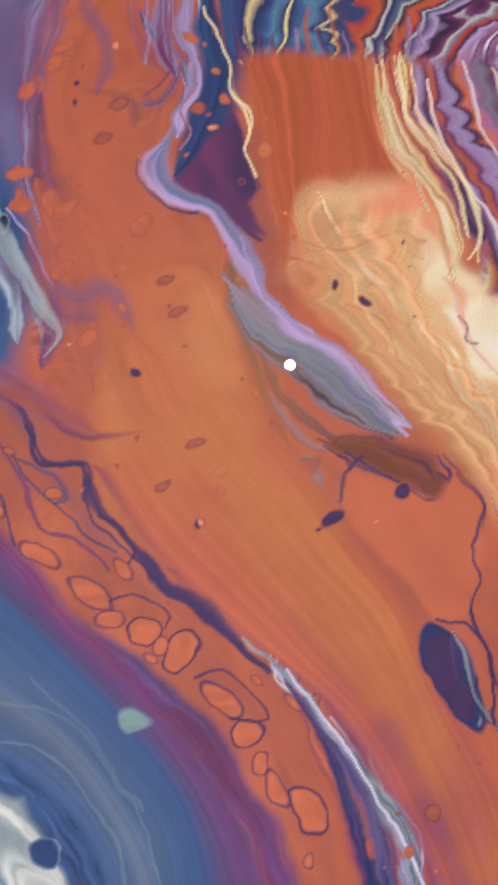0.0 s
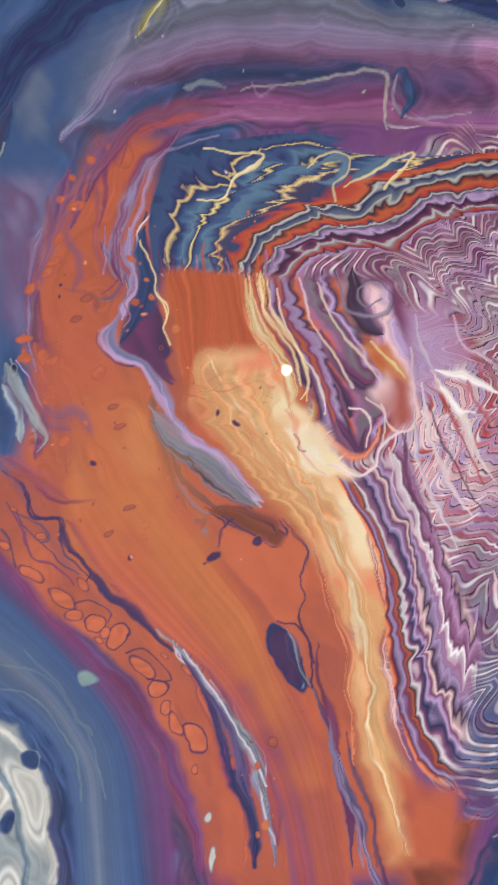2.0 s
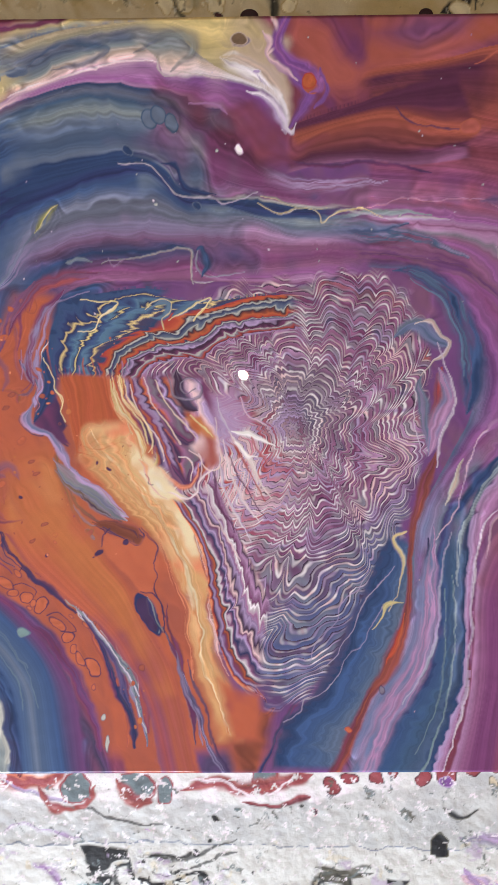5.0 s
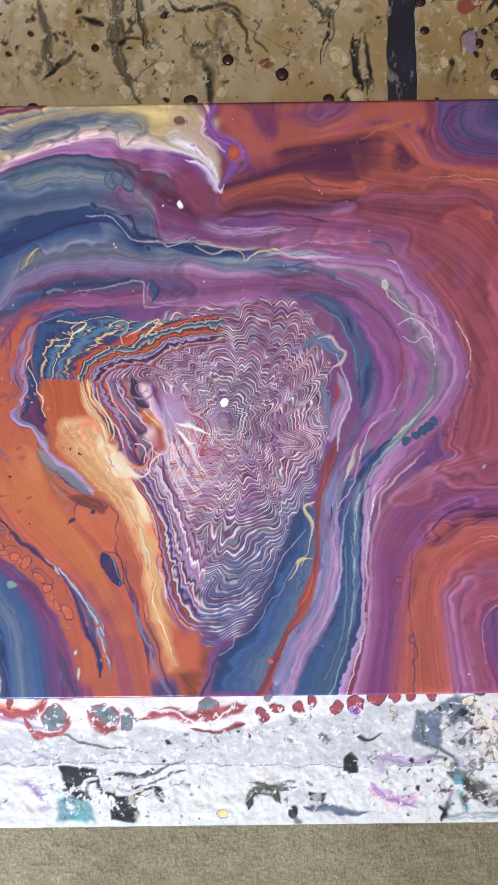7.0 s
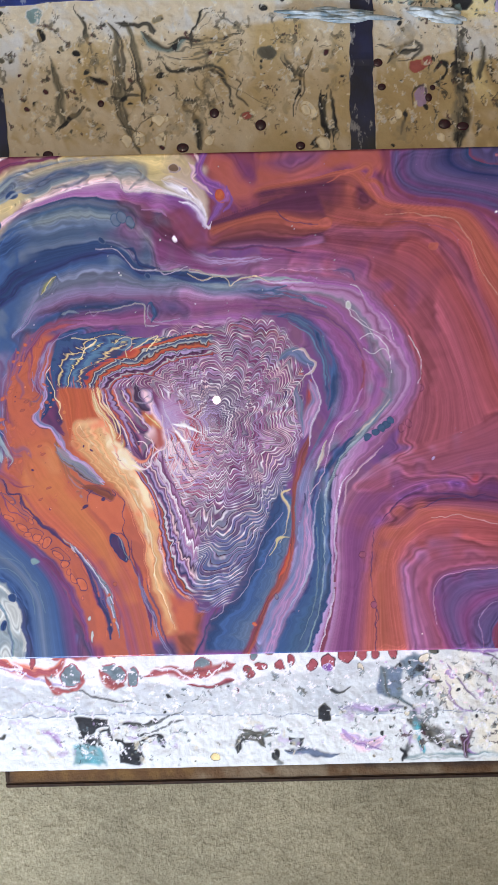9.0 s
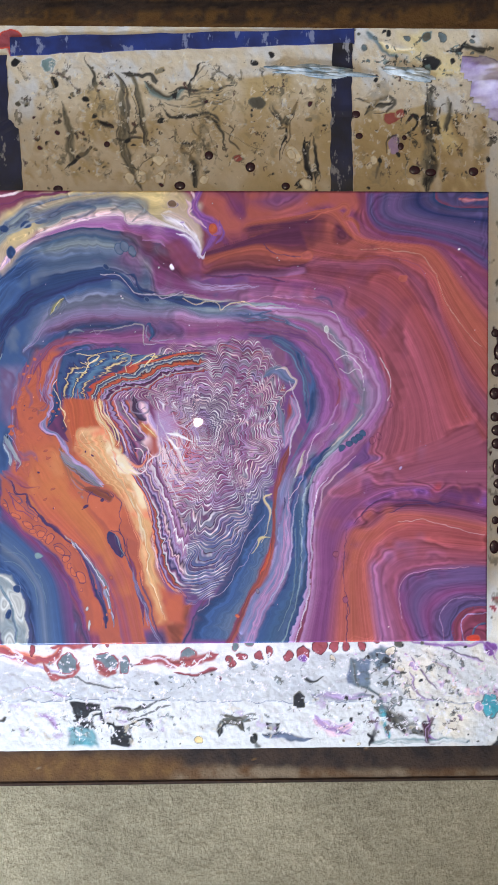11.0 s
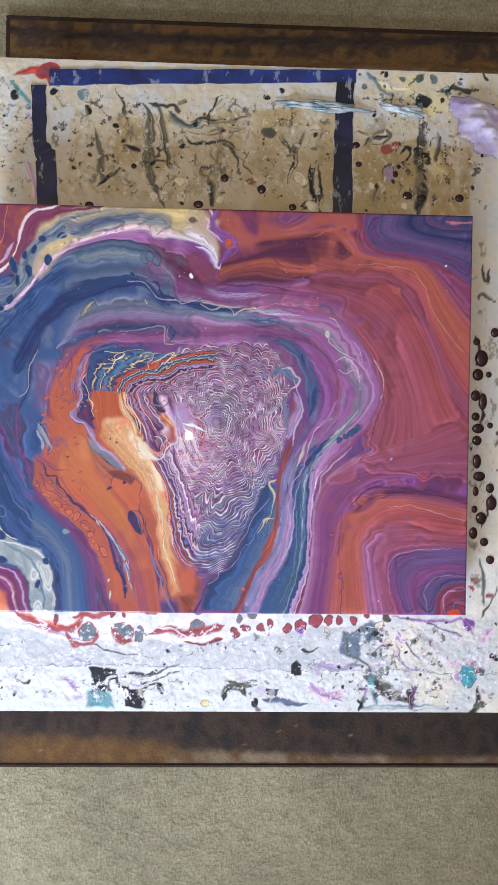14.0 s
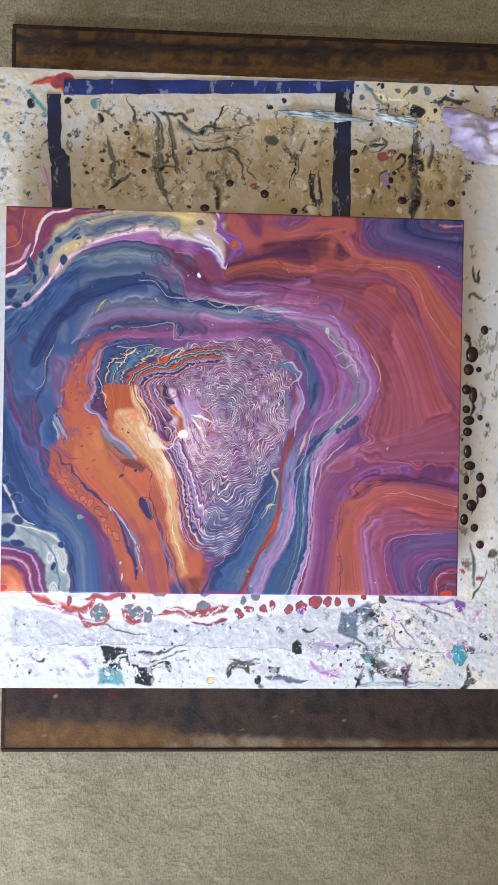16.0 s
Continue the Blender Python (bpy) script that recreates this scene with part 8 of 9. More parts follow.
canvas.ribbon([(-131.0, 21.3), (-126.5, 8.2), (-118.9, -3.9), (-112.2, -18.1), (-109.8, -28.4)], [1.6, 2.5, 2.5, 2.1, 1.2], "AMBER SANDY ORANGE", .9, .2)
canvas.ribbon([(-154.6, -25.4), (-155.8, -15.1), (-150.8, -9.8), (-143.5, -10.7), (-139.5, -4.4)], [1.2, 2.9, 2.9, 1.0, 2.9], "SANDY PEACH SANDO", .95, .2)
canvas.ribbon([(-96.2, -61.4), (-86.2, -75.9), (-78.0, -96.9), (-72.6, -116.0), (-72.6, -137.6), (-68.7, -159.3), (-59.7, -181.1)], [0.8, 1.9, 1.9, 1.9, 1.9, 1.7, 1.3], "SALMON PINKW CORAL SALMON", .85, .4)
canvas.ribbon([(-94.1, -116.7), (-89.2, -136.0), (-87.5, -157.8), (-83.1, -184.1)], [1.9, 1.9, 1.1, 1.9], "RUST SALMON RUST", .9, .5)
canvas.loft([[(-98.2, -59.4), (-84.4, -80.8), (-75.2, -102.4), (-73.3, -127.7), (-67.5, -156.8), (-57.0, -184.4), (-41.0, -195.6)], [(-88.7, -59.5), (-76.3, -80.9), (-67.0, -102.4), (-63.7, -124.1), (-57.9, -153.2), (-49.8, -171.6), (-33.8, -184.5)], [(-78.1, -52.4), (-68.5, -73.8), (-58.2, -95.3), (-52.0, -120.5), (-44.3, -142.3), (-33.7, -160.6)], [(-66.5, -41.9), (-59.7, -66.7), (-47.6, -91.8), (-38.8, -113.4), (-30.1, -131.5)]],
    "0 SALMON .12 RED2 .2 AUBER2 .35 LILAC .5 PLUM .65 ORNG .75 AUBER2 .9 WHITEP 1 MAUVE3 1.15 NAVY2 1.3 LILAC 1.5 PLUM 1.65 PINKW 1.75 AUBER2 1.95 LILAC 2.1 MAUVE3 2.3 WHITEP 2.4 PLUM 2.7 LILM 2.85 AUBER2 3 PINKW", None, .5, (2, 5), 1.5, 4.0, 13, (5, 14))
# plum, pink and cream tongues that run into the comb
canvas.field([(-109.2, 21.2), (-93.6, 22.8), (-74.6, 20.9), (-66.1, 7.0), (-64.6, -20.9), (-77.1, -52.5), (-96.3, -50.6), (-106.5, -27.6), (-120.1, -6.5), (-128.4, 14.4)], "MAUVE PLUM MAUVE3 GREYV", 4)
canvas.loft([[(-130.0, 21.4), (-127.5, 7.5), (-118.4, -6.5), (-109.9, -18.8), (-107.3, -31.1), (-110.2, -39.9)], [(-122.4, 23.0), (-118.2, 5.7), (-107.9, -8.3), (-102.2, -20.6), (-97.9, -34.7), (-94.5, -45.3)], [(-109.2, 24.7), (-104.2, 7.3), (-94.0, -10.2), (-87.3, -24.2), (-85.7, -38.3), (-86.5, -50.6)], [(-95.3, 22.8), (-90.4, 5.5), (-81.8, -8.5), (-73.3, -20.8), (-71.7, -34.9), (-77.0, -47.2)], [(-76.3, 20.9), (-73.0, 7.1), (-66.2, -8.6), (-62.8, -24.4), (-66.5, -38.4), (-73.5, -45.4)]],
    "0 SANDY .18 ORANGE .3 AUBER .5 LILAC .7 PLUM .9 ORNG 1.05 PLUM 1.25 LILAC 1.4 AUBER 1.6 ORNG 1.8 MAUVE3 2 GREYV 2.2 PLUM 2.4 LILAC 2.6 AUBER 2.8 ORNG 3 PINK2 3.3 LILM 3.6 PINKW 4 LILAC", None, .5, (2, 4), 1.4, 3.6, 13)
canvas.ribbon([(-93.6, 24.5), (-91.3, 10.7), (-85.9, 2.0), (-79.0, -1.6)], [3, 6, 6, 2], "DUSK AUBER2 GREYV", .7, .3)
canvas.ribbon([(-98.8, 22.8), (-93.8, 7.2), (-81.7, 5.4), (-76.4, 14.0), (-85.0, 19.3), (-91.3, 14.8), (-86.8, 8.9), (-80.9, 12.3)], 1.2, "LILAC GREYV DUSK", .8, .3)
for line, wide in (([(-125.0, 10.9), (-118.3, -4.8), (-111.6, -19.8), (-108.2, -22.7)], (2, 4, 5, 2)), ([(-104.3, -0.3), (-95.8, -13.7), (-88.3, -22.5), (-82.7, -20.7)], (2, 4, 5, 2)), ([(-97.9, -38.2), (-93.5, -45.3), (-87.6, -51.7), (-85.0, -41.8)], (4, 5, 3, 2)), ([(-101.1, -13.6), (-94.3, -27.7), (-92.0, -36.5)], (2, 4, 3))):
    canvas.ribbon(line, wide, "PLUM AUBER MAUVE", .7, .3)
canvas.field([(-87.0, -6.7), (-76.6, -5.1), (-66.3, -19.1), (-69.8, -24.3), (-80.2, -15.5)], "ORNG AMBER CORAL2", 2)
canvas.ribbon([(-83.5, -5.0), (-74.9, -12.1), (-68.7, -19.1)], 0.9, "YELC SANDY", .8, .3)
canvas.field([(-84.8, -24.9), (-75.7, -16.6), (-65.3, -22.6), (-62.6, -34.9), (-70.0, -41.2), (-76.5, -33.1)], "SALMON PINKW CORAL2 PINKW", 3)
for line in ([(-85.6, -27.7), (-77.9, -32.0), (-73.8, -40.1), (-66.8, -40.9), (-62.6, -34.2), (-65.3, -20.9), (-67.9, -6.9)], [(-94.7, -55.9), (-84.2, -59.5), (-78.1, -48.9), (-75.9, -35.5), (-78.6, -29.5)], [(-124.9, 17.2), (-120.6, 2.2), (-111.5, -11.8), (-103.7, -24.1), (-102.4, -34.6)], [(-115.5, 21.2), (-109.5, 3.9), (-97.5, -9.4), (-91.8, -24.2)], [(-107.5, 19.5), (-99.1, 3.8), (-88.1, -8.5), (-80.2, -19.0)], [(-92.6, -33.0), (-87.4, -33.0), (-82.2, -38.3), (-85.1, -48.9)]):
    canvas.ribbon(line, 0.9, "WHITEP PINKW CREAM", .8, .3)
canvas.ribbon([(-106.0, -38.8), (-99.1, -45.9), (-90.1, -53.1), (-80.9, -48.2), (-78.0, -37.6)], [1, 1.8, 2.2, 1.8, 1], "RED2 SALMON ORNG", .8, .3)
for line in ([(-132.8, 20.7), (-130.9, 11.0), (-124.1, 1.2), (-113.2, -10.0), (-109.9, -22.3), (-112.8, -27.5)], [(-129.0, 20.7), (-126.1, 7.5), (-114.9, -7.2), (-109.8, -17.0)], [(-136.3, 20.0), (-133.1, 7.5), (-127.0, -3.0), (-123.1, -17.0)]):
    canvas.ribbon(line, 1.4, "SANDY CREAM AMBER", .8, .3)
canvas.ribbon([(-134.2, 19.7), (-130.3, 6.8), (-122.9, -4.7), (-115.0, -15.3)], 0.5, "AUBER RED2", .8, .1)
# cream whorls in the peach
for line in ([(-156.7, -6.9), (-158.7, -16.7), (-153.7, -27.3), (-143.1, -23.8), (-132.6, -20.4), (-123.1, -16.3)], [(-155.0, -9.7), (-152.5, -22.0), (-141.3, -18.6), (-130.9, -23.9), (-124.0, -27.5)], [(-159.0, -30.7), (-145.0, -29.1), (-132.7, -27.4), (-125.9, -38.0), (-113.8, -45.1)], [(-148.7, -36.1), (-134.6, -36.2), (-127.8, -45.1), (-119.2, -55.7)], [(-127.3, -18.7), (-122.2, -27.5), (-125.9, -38.0), (-119.1, -46.9), (-110.5, -55.8)]):
    canvas.ribbon(line, 2.2, "SANDO PEACH SANDY AMBER", .95, .5, 0.6)
for line in ([(-156.1, -25.5), (-143.2, -27.3), (-130.9, -22.2), (-124.6, -24.0)], [(-143.5, -41.4), (-134.1, -45.0), (-128.0, -55.7), (-117.6, -64.6)], [(-162.0, -7.9), (-160.7, -27.2), (-148.6, -32.6)]):
    canvas.ribbon(line, 0.5, "AMBER2 ORNG", .9, .2)
# pink and white rays
canvas.field([(-71.2, 10.5), (-55.6, 10.4), (-41.9, -8.8), (-50.6, -15.7), (-61.1, -27.9), (-66.2, -13.9)], "LILAC LILM LILAC", 4, 0.8)
for line, wide, names in (([(-59.3, -14.6), (-50.6, -24.5), (-43.8, -38.6), (-38.6, -56.2)], (1, 2.2, 2.0, 0.8), "WHITE PINKW"), ([(-57.5, -13.9), (-43.6, -18.2), (-29.8, -26.4)], (1, 2.6, 0.8), "WHITE WHITEP"), ([(-54.1, -24.4), (-45.5, -42.1), (-35.1, -61.6)], 1.2, "RED2 CORAL2"), ([(-61.1, -20.9), (-57.1, -42.0), (-50.9, -59.7), (-38.7, -75.8)], (1, 2, 2, 0.8), "PINKW WHITEP"), ([(-64.0, -31.4), (-61.3, -52.6), (-53.8, -73.9), (-44.0, -90.0)], (1, 1.6, 1.6, 0.8), "LILAC WHITEP"), ([(-50.6, -24.5), (-40.3, -45.6), (-29.9, -59.8)], 1.3, "WHITE PINKW"), ([(-43.7, -19.3), (-40.2, -28.0), (-33.3, -38.6)], 1.4, "PINK2 RED2"), ([(-66.1, 7.0), (-63.7, -6.9), (-57.6, -15.7)], 1.5, "WHITEP LILAC"), ([(-50.4, 6.9), (-47.0, -3.5), (-33.2, -10.6)], 1.5, "LILAC PINKW"), ([(-58.7, -27.9), (-50.8, -49.1), (-42.1, -63.3), (-33.4, -74.0)], 1.0, "PLUM AUBER2"), ([(-68.2, -41.9), (-64.9, -63.2), (-56.3, -82.8)], 1.2, "PLUM AUBER2"), ([(-53.4, -20.9), (-47.2, -31.5), (-40.2, -33.3)], (1, 2.5, 1), "WHITE WHITEP"), ([(-73.6, -48.9), (-70.2, -66.7), (-61.6, -86.3), (-51.1, -102.5)], 1.0, "WHITEP PINKW")):
    canvas.ribbon(line, wide, names, .8, .2)
# dark fringe between the orange and the folds
rnd = random.Random(12)
for k in range(16):
    fx, fy = -172 + 3.1 * k, 22 + rnd.uniform(-2, 3)
    canvas.ribbon([(fx, fy + rnd.uniform(4, 9)), (fx + rnd.uniform(-1, 1), fy), (fx + rnd.uniform(-2, 2), fy - rnd.uniform(1, 5))], [1.2, 0.9, 0.5], rnd.choice(["NAVY2 PLUM", "LILM MAUVE", "PLUM AUBER", "ORNG RUST"]), .8, .2)
canvas.field([(-117.3, -42.1), (-108.5, -37.7), (-99.7, -51.0), (-88.9, -59.5), (-100.3, -61.5), (-109.9, -58.0)], "WHITE CREAM WHITE", 1.5)
canvas.ribbon([(-102.7, -53.2), (-90.0, -60.2), (-80.7, -57.2), (-77.5, -48.3), (-67.9, -40.7)], [0.8, 1.7, 1.2, 1.2, 0.8], "WHITEP PINKW", .8, .3)
canvas.ribbon([(-114.3, -42.6), (-112.6, -45.5), (-113.3, -48.2), (-109.5, -49.6)], 0.3, "AUBER", .7, 0)
canvas.field([(-68.1, -183.6), (-57.1, -189.9), (-39.7, -195.9), (-38.2, -227.3), (-57.6, -228.0)], "RUST ORANGE CORAL", 5)
# close detail round the hook
canvas.ribbon([(-195.4, 38.5), (-194.4, 27.3), (-196.1, 20.3)], 1.0, "LILAC MAUVE", .9, .4)
canvas.ribbon([(-191.5, 38.5), (-190.1, 28.7), (-189.0, 20.3)], 0.7, "LILAC MAUVE", .9, .3)
canvas.ribbon([(-187.5, 38.5), (-187.2, 27.3), (-184.7, 20.3)], 0.7, "LILAC PLUM", .9, .3)
canvas.ribbon([(-189.6, 38.5), (-188.9, 27.3), (-190.4, 17.5), (-196.2, 10.5)], 0.6, "WINE PLUM", .9, .3)
canvas.ribbon([(-177.8, 38.5), (-178.9, 27.3), (-177.2, 17.5), (-179.5, 7.7), (-182.5, -0.8), (-186.9, -7.9)], [4.0, 5.2, 7.2, 6.9, 4.4, 2.4], "NAVY2 NAVY BLUE", .7, .3)
canvas.ribbon([(-183.9, 38.5), (-184.7, 24.5), (-182.1, 16.1), (-185.4, 7.7), (-186.4, 2.0)], 2.2, "LAV LILAC LAV", .7, .3)
canvas.ribbon([(-182.5, 14.7), (-185.4, 9.1), (-183.0, 3.4), (-185.4, -1.1)], 0.4, "PINK WINE", .8, .1)
canvas.field([(-173.9, 7.7), (-170.0, -1.1), (-165.2, -9.3), (-168.8, -13.6), (-164.8, -22.5), (-170.2, -20.8), (-177.5, -15.3), (-187.3, -9.7), (-181.5, -3.7)], "AUBER PLUM BROWN", 1.2)
canvas.ribbon([(-189.0, 1.3), (-192.6, -5.1), (-190.5, -11.5), (-184.0, -13.6), (-178.2, -15.8), (-171.7, -23.6), (-166.6, -32.3), (-162.9, -40.9), (-151.2, -49.6)], [2.0, 5.5, 4.9, 3.0, 2.6, 3.9, 3.1, 2.0, 1.0], "LAV PERI LILAC", .6, .35)
canvas.ribbon([(-197.7, -3.7), (-196.6, -10.8), (-189.1, -16.8), (-181.8, -16.8)], 0.4, "AUBER DUSK", .8, .1)
canvas.ribbon([(-179.6, 32.9), (-174.6, 21.8), (-174.3, 14.7), (-169.3, 7.7), (-170.3, -0.1), (-166.3, -6.5)], 0.5, "SANDY CREAM", .7, .1)
canvas.ribbon([(-173.8, -33.7), (-167.3, -40.9), (-157.0, -51.1), (-145.3, -58.3), (-133.4, -68.5), (-126.8, -71.5)], [1.6, 3.7, 5.3, 4.9, 2.5, 0.8], "GREYV GREY LILAC", .7, .6)
canvas.ribbon([(-173.1, -40.9), (-164.3, -51.1), (-154.0, -61.3), (-145.2, -67.1), (-130.4, -74.4)], [1.2, 2.7, 2.7, 2.7, 1.0], "BROWNG AUBER GREYV", .85, .6)
canvas.ribbon([(-151.2, -51.1), (-142.3, -56.9), (-133.5, -67.1), (-127.5, -71.2)], 0.7, "LILAC PALE", .85, .3)
canvas.ribbon([(-146.6, -75.2), (-136.3, -77.4), (-127.4, -81.8), (-120.0, -85.4)], [1.6, 4.9, 6.6, 6.2], "AUBER BROWN BROWN", .6, .3)
canvas.ribbon([(-142.1, -78.9), (-130.3, -86.2), (-122.1, -91.4), (-115.6, -87.3), (-115.6, -82.5)], 0.6, "NAVY2 AUBER", .7, .1)
canvas.field([(-142.1, -83.3), (-130.3, -88.0), (-121.4, -92.4), (-113.4, -84.7), (-107.8, -93.6), (-106.8, -107.0), (-110.2, -124.2), (-119.2, -122.8), (-124.0, -116.0), (-131.5, -108.5), (-142.0, -98.1), (-145.7, -92.2)], "ORANGE AMBER2 ORANGE", 1.5)
canvas.ribbon([(-113.4, -83.9), (-107.8, -92.1), (-110.0, -102.5), (-107.5, -111.4), (-108.8, -122.0), (-103.1, -138.6)], 0.5, "AUBER NAVY2", .7, .1)
canvas.ribbon([(-146.1, -92.2), (-142.8, -84.0), (-138.5, -79.6)], 0.5, "AUBER", .7, .1)
canvas.ribbon([(-232.5, -65.1), (-225.2, -71.7), (-222.4, -80.6), (-211.3, -82.8), (-210.7, -90.9), (-205.5, -97.6), (-197.4, -105.0), (-189.3, -114.7), (-180.4, -122.2), (-171.5, -129.7), (-162.5, -136.1)], [0.6, 0.7, 0.9, 0.9, 1.2, 0.9, 1.3, 2.2, 2.5, 1.9, 1.0], "NAVY2 AUBER", .7, .2)
canvas.ribbon([(-229.0, -79.1), (-224.7, -86.5), (-217.3, -93.9), (-210.0, -102.1), (-202.6, -105.8)], 0.7, "NAVY2 DUSK", .8, .3)
canvas.ribbon([(-207.0, -96.8), (-202.6, -99.1), (-197.4, -105.0), (-198.9, -108.8)], 0.6, "AUBER", .8, .2)
canvas.cell(-222.7, -106.6, 6.2, 2.5, 38, "AMBER2 AUBER")
canvas.cell(-204.2, -122.8, 4.0, 2.2, 5, "AMBER2 AUBER")
canvas.cell(-195.6, -125.6, 4.2, 3.7, 15, "AMBER2 AUBER")
canvas.cell(-185.5, -131.6, 4.2, 5.7, 30, "AMBER2 AUBER")
canvas.cell(-193.5, -132.8, 2.7, 1.3, 25, "AMBER2 AUBER")
canvas.cell(-169.6, -153.8, 4.3, 4.2, 0, "AMBER2 AUBER")
canvas.cell(-164.5, -162.0, 2.7, 3.0, 0, "AMBER2 AUBER")
canvas.cell(-160.7, -169.1, 2.7, 5.4, -14, "AMBER2 AUBER")
canvas.cell(-153.3, -175.6, 3.9, 6.6, -28, "AMBER2 AUBER")
canvas.cell(-200.4, -110.0, 3.3, 2.1, 45, "AMBER2 AUBER")
canvas.cell(-191.1, -129.8, 2.4, 2.1, 0, "AMBER2 AUBER")
canvas.cell(-151.0, -188.7, 1.5, 2.6, 0, "AMBER2 AUBER")
canvas.cell(-166.7, -138.5, 2.1, 1.2, 30, "AMBER2 AUBER")
canvas.cell(-156.5, -144.9, 1.5, 3.6, -35, "AMBER2 AUBER")
canvas.cell(-218.8, -89.4, 2.7, 1.8, 0, "AMBER2 AUBER")
canvas.cell(-230.2, -78.8, 2.4, 1.2, 15, "AMBER2 AUBER")
canvas.ribbon([(-204.2, -118.5), (-196.0, -116.6), (-189.3, -121.5), (-190.1, -125.3)], 0.4, "AUBER", .8, .1)
canvas.ribbon([(-181.9, -138.1), (-175.9, -135.8), (-168.5, -141.9), (-164.7, -149.5), (-174.4, -149.5)], 0.4, "AUBER", .8, .1)
canvas.ribbon([(-159.5, -131.2), (-161.0, -138.0), (-156.5, -141.8), (-152.7, -147.1), (-148.2, -152.5)], [0.4, 0.7, 0.7, 0.7, 0.4], "WHITEP PALE", .8, .2)
canvas.cell(-156.2, -137.3, 2.5, 3.6, 0, "RUST AUBER")
canvas.cell(-156.8, -135.4, 0.6, 0.6, 0, "BLACK2 RUST")
canvas.cell(-153.5, -141.8, 1.0, 1.0, 0, "BLACK2 RUST")
canvas.ribbon([(-152.7, -146.4), (-145.9, -154.0), (-141.4, -164.7), (-132.2, -181.7), (-126.0, -194.1)], 0.7, "LILAC PERI", .8, .2)
canvas.ribbon([(-143.0, -147.9), (-136.9, -158.5), (-130.8, -172.4), (-123.1, -183.2), (-122.2, -195.6)], 0.6, "WHITEP PALE", .8, .2)
canvas.cell(-127.3, -186.3, 1.4, 1.4, 0, "ORANGE CORAL")
canvas.cell(-135.9, -184.0, 1.8, 3.3, 0, "ORANGE CORAL")
canvas.cell(-190.7, -87.4, 4.4, 1.2, -5, "ORANGE CORAL")
canvas.cell(-208.9, -51.2, 2.9, 1.2, 0, "ORANGE CORAL")
canvas.cell(-218.8, -15.1, 2.9, 4.1, 0, "ORANGE CORAL")
canvas.cell(-214.5, -28.8, 4.1, 2.3, 35, "ORANGE CORAL")
canvas.cell(-226.7, -13.7, 1.3, 2.9, 0, "ORANGE CORAL")
canvas.cell(-226.9, -6.3, 1.6, 1.6, 0, "ORANGE CORAL")
canvas.cell(-214.8, 23.8, 4.0, 1.4, 0, "ORANGE CORAL")
canvas.cell(-217.7, 20.0, 3.2, 1.7, 0, "ORANGE CORAL")
canvas.cell(-147.0, -119.1, 2.1, 1.2, 20, "ORANGE CORAL")
canvas.cell(-136.4, -134.2, 1.8, 2.1, 0, "ORANGE CORAL")
canvas.cell(-131.1, -144.8, 2.1, 3.0, 0, "ORANGE CORAL")
canvas.cell(-131.0, -155.5, 1.2, 2.1, 0, "ORANGE CORAL")
canvas.cell(-209.8, 17.9, 0.7, 0.7, 0, "BROWN RUST")
canvas.cell(-213.6, -9.1, 0.7, 1.0, 30, "BROWN RUST")
canvas.cell(-211.5, -11.6, 0.9, 0.7, 0, "BROWN RUST")
canvas.cell(-176.0, -102.7, 0.7, 0.6, 0, "BROWN RUST")
canvas.cell(-173.3, -107.2, 0.6, 0.4, 0, "BROWN RUST")
canvas.cell(-170.1, -83.7, 0.6, 0.6, 0, "BROWN RUST")
canvas.cell(-190.9, -34.6, 1.9, 1.3, 0, "CORAL BROWNG")
canvas.cell(-187.4, -43.9, 1.2, 2.0, -20, "CORAL BROWNG")
canvas.cell(-153.1, -84.8, 5.0, 2.1, -35, "CORAL BROWNG")
canvas.cell(-182.2, -79.3, 3.8, 1.2, -20, "CORAL BROWNG")
canvas.cell(-150.9, -87.5, 1.8, 1.5, 0, "GREYV SLATE")
canvas.ribbon([(-218.9, 39.9), (-224.8, 27.3), (-227.8, 13.2), (-226.6, -0.9), (-222.5, -20.9)], [4.0, 3.2, 3.2, 2.0, 1.6], "MAUVE LAV PLUM", .9, .5)
canvas.ribbon([(-233.2, -62.9), (-224.4, -67.3), (-212.7, -74.6), (-195.1, -74.6)], [4.1, 4.1, 4.1, 1.6], "WINE CORAL", .95, .4)
canvas.ribbon([(-189.3, -110.2), (-174.5, -117.7), (-164.0, -126.7), (-153.5, -135.7)], 3.7, "WINE CORAL", .95, .4)
canvas.ribbon([(-159.6, -117.6), (-155.1, -126.7), (-147.6, -135.7), (-141.5, -147.9)], [1.2, 3.3, 3.3, 1.7], "MAUVE WINE", .95, .4)
canvas.ribbon([(-150.6, -137.2), (-141.5, -150.9), (-135.3, -169.3), (-129.0, -194.1)], [2.1, 5.0, 5.0, 5.1], "CORAL WINE", .95, .4)

